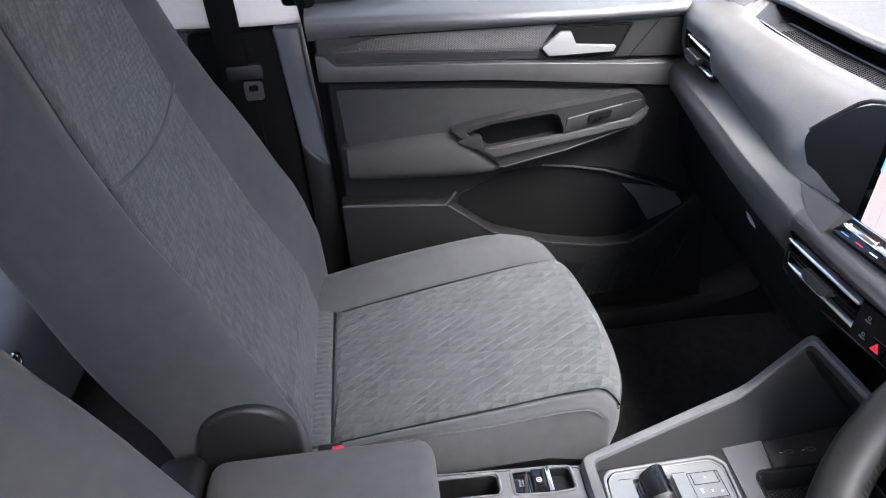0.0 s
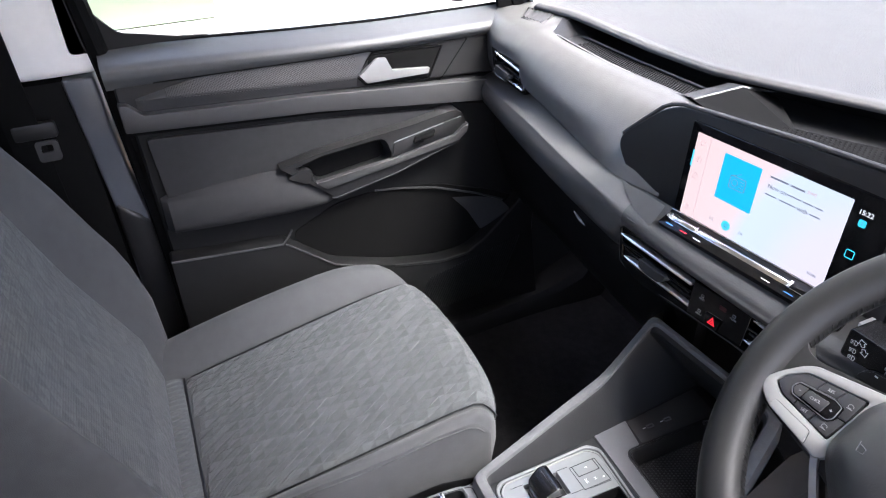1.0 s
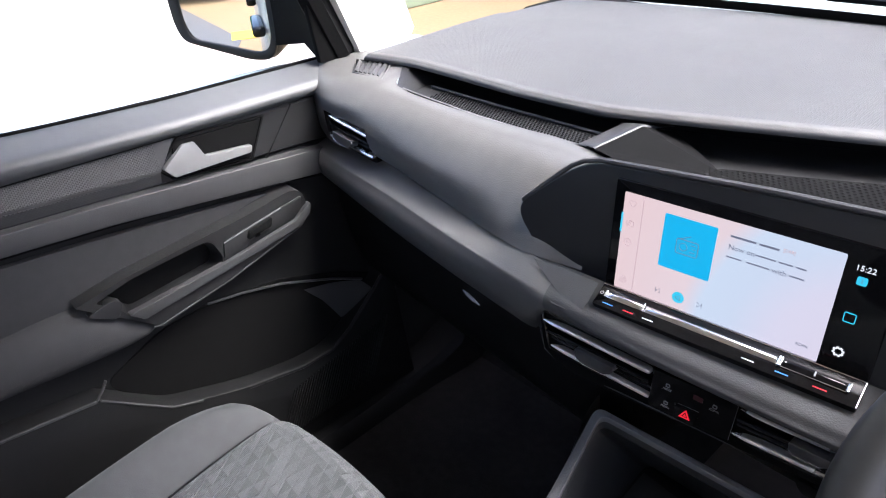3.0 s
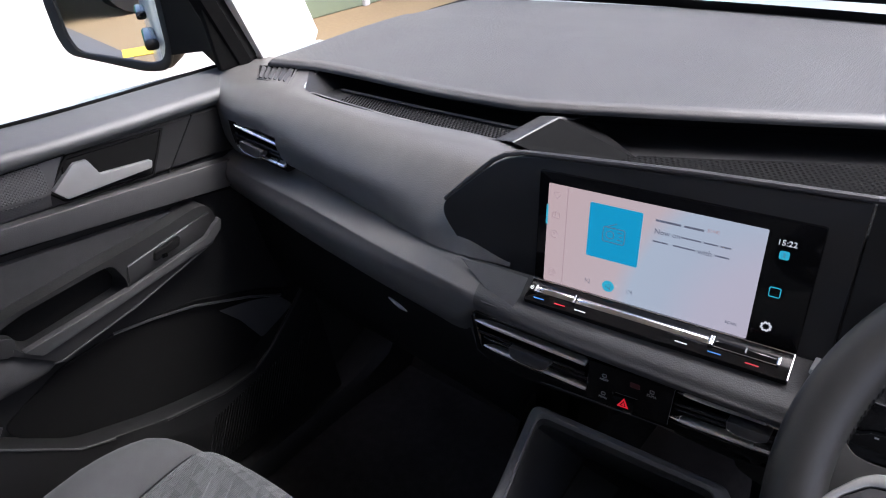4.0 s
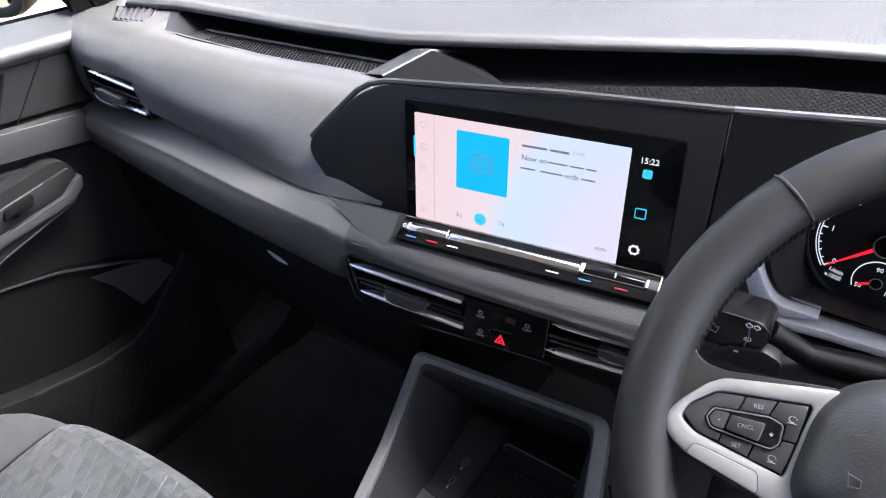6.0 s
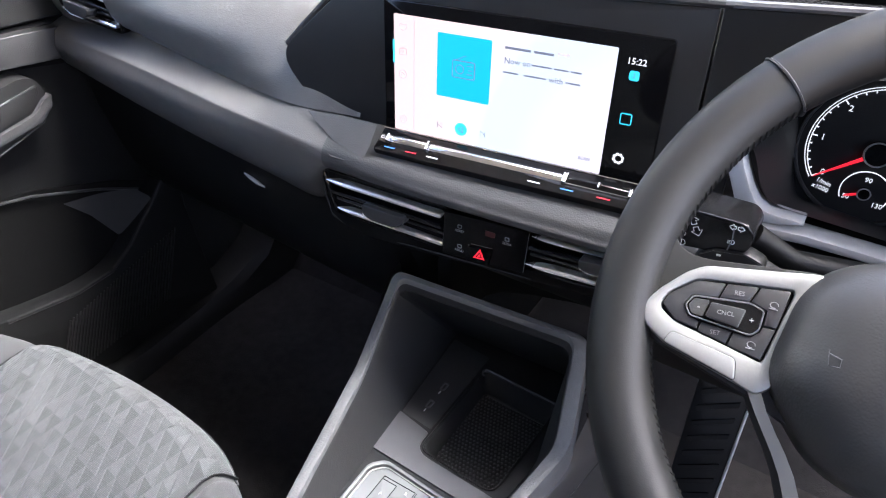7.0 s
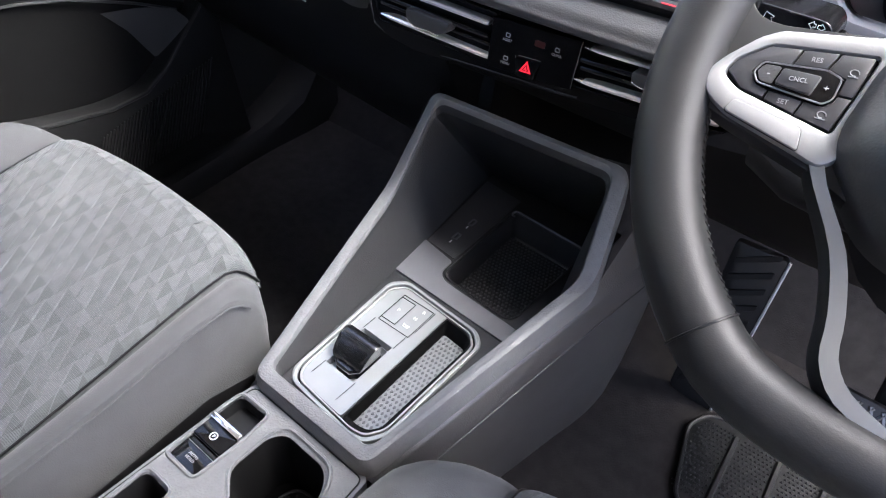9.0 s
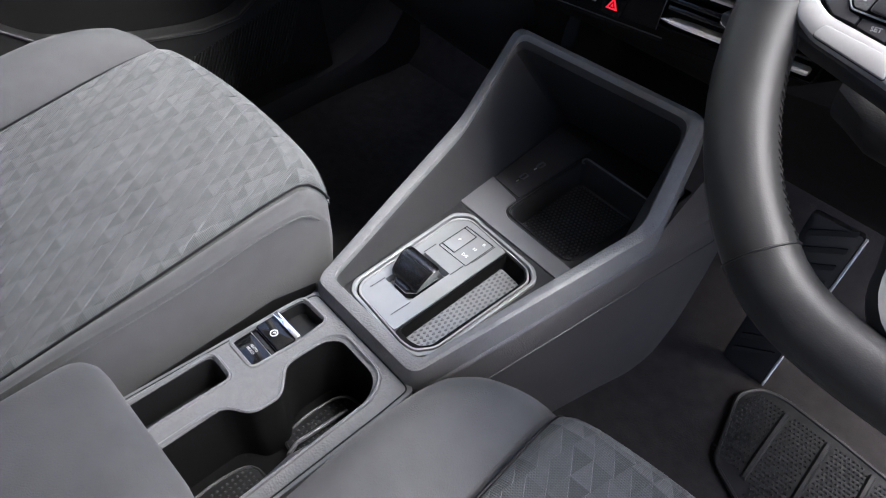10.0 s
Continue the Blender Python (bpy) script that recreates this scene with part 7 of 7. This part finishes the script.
    part("base", slab([(-0.20, -0.60), (0.16, -0.60), (0.16, -0.22), (-0.20, -0.22)], FLOORZ + 0.06 - dz, 0.52, 0.01, 2, m), M_DARK, se)
    for rx in (-0.17, 0.13):
        part("rail", box(rx - 0.02, rx + 0.02, -0.66, -0.16, FLOORZ - dz, FLOORZ + 0.065 - dz, 0.004), M_DARK, se, "", m)
    return se


seat(-0.297, 1, 0, 0, "grey cloth front passenger seat with a quilted middle panel")
seat(0.302, 1, -0.022, 0.0, "grey cloth driver's seat with a quilted middle panel, beside the console")
bk = thing("belt_buckle", (-0.112, -0.56, 0.62), "black seat belt buckle with a red button, between seat and armrest", "belt buckle")
part("body", box(-0.124, -0.100, -0.578, -0.548, 0.60, 0.680, 0.005, 3), M_DARK, bk)
part("button", box(-0.116, -0.107, -0.560, -0.546, 0.676, 0.682, 0.002), surface("red_plastic", (0.5, 0.02, 0.03), 0.4), bk, "red release button")

# ---- footwells ----
mt = thing("floor_mat", (0.33, 0.1, FLOORZ), "black ribbed rubber mat in the driver's footwell", "floor mat")
matp = rounded([(0.224, 0.131), (0.238, 0.160), (0.266, 0.170), (0.34, 0.166), (0.42, 0.158), (0.56, 0.150), (0.56, -0.14), (0.34, -0.10), (0.30, 0.005), (0.250, 0.032)], 0.012)
part("sheet", slab(matp, FLOORZ, FLOORZ + 0.008, 0.003, 2), M_RUBBER, mt)
part("edge", tube([Vector((x, y, FLOORZ + 0.008)) for x, y in matp], 0.0028, 6, True), M_RUBBER, mt)
for i in range(5):
    x = 0.275 + 0.053 * i
    part("rib", loft([[Vector((x + 0.004 - 0.004 * (y - 0.04) / 0.11 + dx, y, FLOORZ + 0.008 + dz)) for dx, dz in ((0, 0), (0.002, 0.0045), (0.006, 0.0045), (0.008, 0))] for y in (0.036 if i == 0 else -0.06, 0.05, 0.100, 0.150)], True, True), M_RUBBER, mt)
bm = bmesh.new()
for j in range(44):
    for i in range(60):
        x, y = 0.235 + 0.0052 * i + (0.0026 if j % 2 else 0), -0.07 + 0.006 * j
        if y < 0.155 - 0.08 * max(x - 0.34, 0) and (y > 0.04 or x > 0.30 + (0.0 - y) * 0.3):
            if not (x < 0.24 and (y > 0.14 or y < 0.08)) and (x - 0.275) % 0.053 > 0.011:
                q = [bm.verts.new((x + dx, y + dy, FLOORZ + 0.008)) for dx, dy in ((-0.0019, -0.0014), (0.0019, -0.0014), (0.0019, 0.0014), (-0.0019, 0.0014))]
                t_ = bm.verts.new((x, y, FLOORZ + 0.0102))
                for k in range(4):
                    bm.faces.new((q[k], q[(k + 1) % 4], t_))
tagged(part("mat_tread", bm, M_RUBBER, mt, "fine raised tread of the mat"), kind="stuff")
pd = thing("brake_pedal", (0.37, 0.12, 0.5), "black rubber brake pedal with a lattice tread", "pedal")
fm = frame3((0.375, 0.120, 0.545), (1, 0, 0), (0, 0.55, 1))
part("pad", slab(rrect(-0.050, 0.050, -0.032, 0.032, 0.008), -0.008, 0.004, 0.003, 2, fm), M_RUBBER, pd)
for i in range(-4, 5):
    for sg in (-1, 1):
        p0, p1 = Vector((i * 0.0115 - 0.013 * sg, -0.027, 0.004)), Vector((i * 0.0115 + 0.013 * sg, 0.027, 0.004))
        if max(abs(p0.x), abs(p1.x)) < 0.049:
            part("tread", tube([fm @ p0, fm @ p1], 0.0022, 5), M_GREY, pd)
part("arm", tube([fm @ Vector((0, 0.01, -0.006)), fm @ Vector((0, 0.06, -0.04)), Vector((0.375, 0.36, 0.85))], 0.011, 8), M_DARK, pd)
fr = thing("footrest", (0.21, 0.2, FLOORZ), "ribbed black plastic footrest with a bright worn edge", "footrest")
fm = frame3((0.207, 0.192, 0.50), (1, 0.05, 0), (0, 0.16, 1))
part("plate", slab(rounded([(-0.030, -0.11), (0.028, -0.125), (0.028, 0.125), (-0.030, 0.125)], 0.006), -0.012, 0.0, 0.003, 2, fm), M_RUBBER, fr)
for i in range(9):
    part("rib", slab(rounded([(-0.024, -0.095 + 0.024 * i), (0.020, -0.070 + 0.024 * i), (0.020, -0.062 + 0.024 * i), (-0.024, -0.087 + 0.024 * i)], 0.002), 0.0, 0.0018, 0.0006, 1, fm), M_PLASTIC, fr)
part("edge", tube([fm @ Vector((0.029, -0.125, 0.0)), fm @ Vector((0.029, 0.125, 0.0))], 0.0019, 6), M_SATIN, fr, "bright worn edge")
rb = thing("rear_seat_bench", (-0.3, -1.4, FLOORZ), "grey cloth rear bench seat behind the front seats", "seat bench")
part("cushion", box(-0.68, 0.66, -1.70, -1.06, 0.42, 0.68, 0.05, 4), surface("pale_blue_grey_cloth", (0.20, 0.21, 0.225), 0.8, vary=0.1, bump=0.4, bscale=300, kind="weave", spec=0.2), rb, "pale blue-grey bench cushion")
for i in range(3):
    part("anchor_ring", tube([(-0.40 + 0.012 * math.cos(a_) + 0.011 * i, -1.052, 0.632 + 0.014 * math.sin(a_)) for a_ in np.linspace(0, 6.0, 12)], 0.0028, 6, True), M_CHROME, rb, "small metal anchor ring")
part("backrest", box(-0.68, 0.66, -1.86, -1.68, 0.60, 1.25, 0.05, 4), M_BOLSTER, rb)
part("base", box(-0.66, 0.64, -1.66, -1.10, FLOORZ, 0.43, 0.01), M_DARK, rb)
rows = []
for y, x0, x1, z0, z1 in ((-0.56, -0.67, -0.595, 0.37, 0.425), (0.0, -0.67, -0.600, 0.37, 0.425), (0.12, -0.67, -0.605, 0.37, 0.428), (0.20, -0.675, -0.605, 0.37, 0.440), (0.27, -0.68, -0.600, 0.37, 0.470), (0.32, -0.69, -0.60, 0.37, 0.53), (0.35, -0.69, -0.60, 0.37, 0.60)):
    rows.append([Vector((x, y, z)) for x, z in ((x0, z0), (x0, z1), (x0 + 0.03, z1 + 0.002), (x1 - 0.012, z1 - 0.006), (x1, z1 - 0.022), (x1 + 0.004, z0))])
solid("door_sill", loft(rows, True, True), M_DOORLOW, "dark grained door sill trim flaring up at its end", "sill", kind="structure")
solid("kick_panel", slab([(0.12, FLOORZ), (0.42, FLOORZ), (0.45, 0.8), (0.12, 0.8)], 0.0, 0.03, 0.008, 2, frame3((-0.70, 0, 0), (0, 1, 0), (0, 0, 1))), M_PLASTIC, "dark plastic footwell side trim", "trim", kind="structure")

# ---- door mirror ----
mi = thing("door_mirror", (-0.80, 0.16, 1.02), "black exterior door mirror outside the passenger window", "mirror")
mM = frame3((-0.952, 0.070, 1.090), (0.853, 0.522, 0.0), (0.008, -0.015, 1.0))
mo = rounded([(-0.084, -0.028), (-0.073, -0.058), (0.060, -0.0885), (0.102, -0.085), (0.117, -0.03), (0.117, 0.09), (-0.06, 0.10), (-0.087, 0.04)], 0.020)
mg = rounded([(-0.0640, -0.026), (-0.0530, -0.0520), (0.070, -0.0720), (0.091, -0.0665), (0.100, -0.045), (0.102, 0.075), (-0.045, 0.085), (-0.066, 0.04)], 0.014)
part("housing", loft([[mM @ Vector((x * s, y * s, h)) for x, y in mo] for s, h in ((0.97, 0.004), (1.0, -0.008), (0.96, -0.05), (0.78, -0.09), (0.4, -0.115))], True, True), M_PLASTIC, mi, "black housing")
part("bezel", ring_slab([(x * 0.985, y * 0.985) for x, y in mo], mg, 0.0, 0.010, 0.003, mM), M_PLASTIC, mi, "wide dark rim round the glass")
part("glass", slab(mg, 0.002, 0.0055, 0, 1, mM), M_MIRROR, mi, "mirror glass")
part("foot", loft([[Vector((-0.86, 0.12, 1.03)), Vector((-0.86, 0.16, 1.03)), Vector((-0.86, 0.16, 1.14)), Vector((-0.86, 0.12, 1.14))], [Vector((-0.76, 0.115, 1.05)), Vector((-0.76, 0.17, 1.05)), Vector((-0.76, 0.17, 1.13)), Vector((-0.76, 0.115, 1.13))], [Vector((-0.69, 0.09, 1.045)), Vector((-0.69, 0.16, 1.045)), Vector((-0.69, 0.15, 1.12)), Vector((-0.69, 0.09, 1.12))]], True, True), M_RECESS, mi, "black mirror foot")
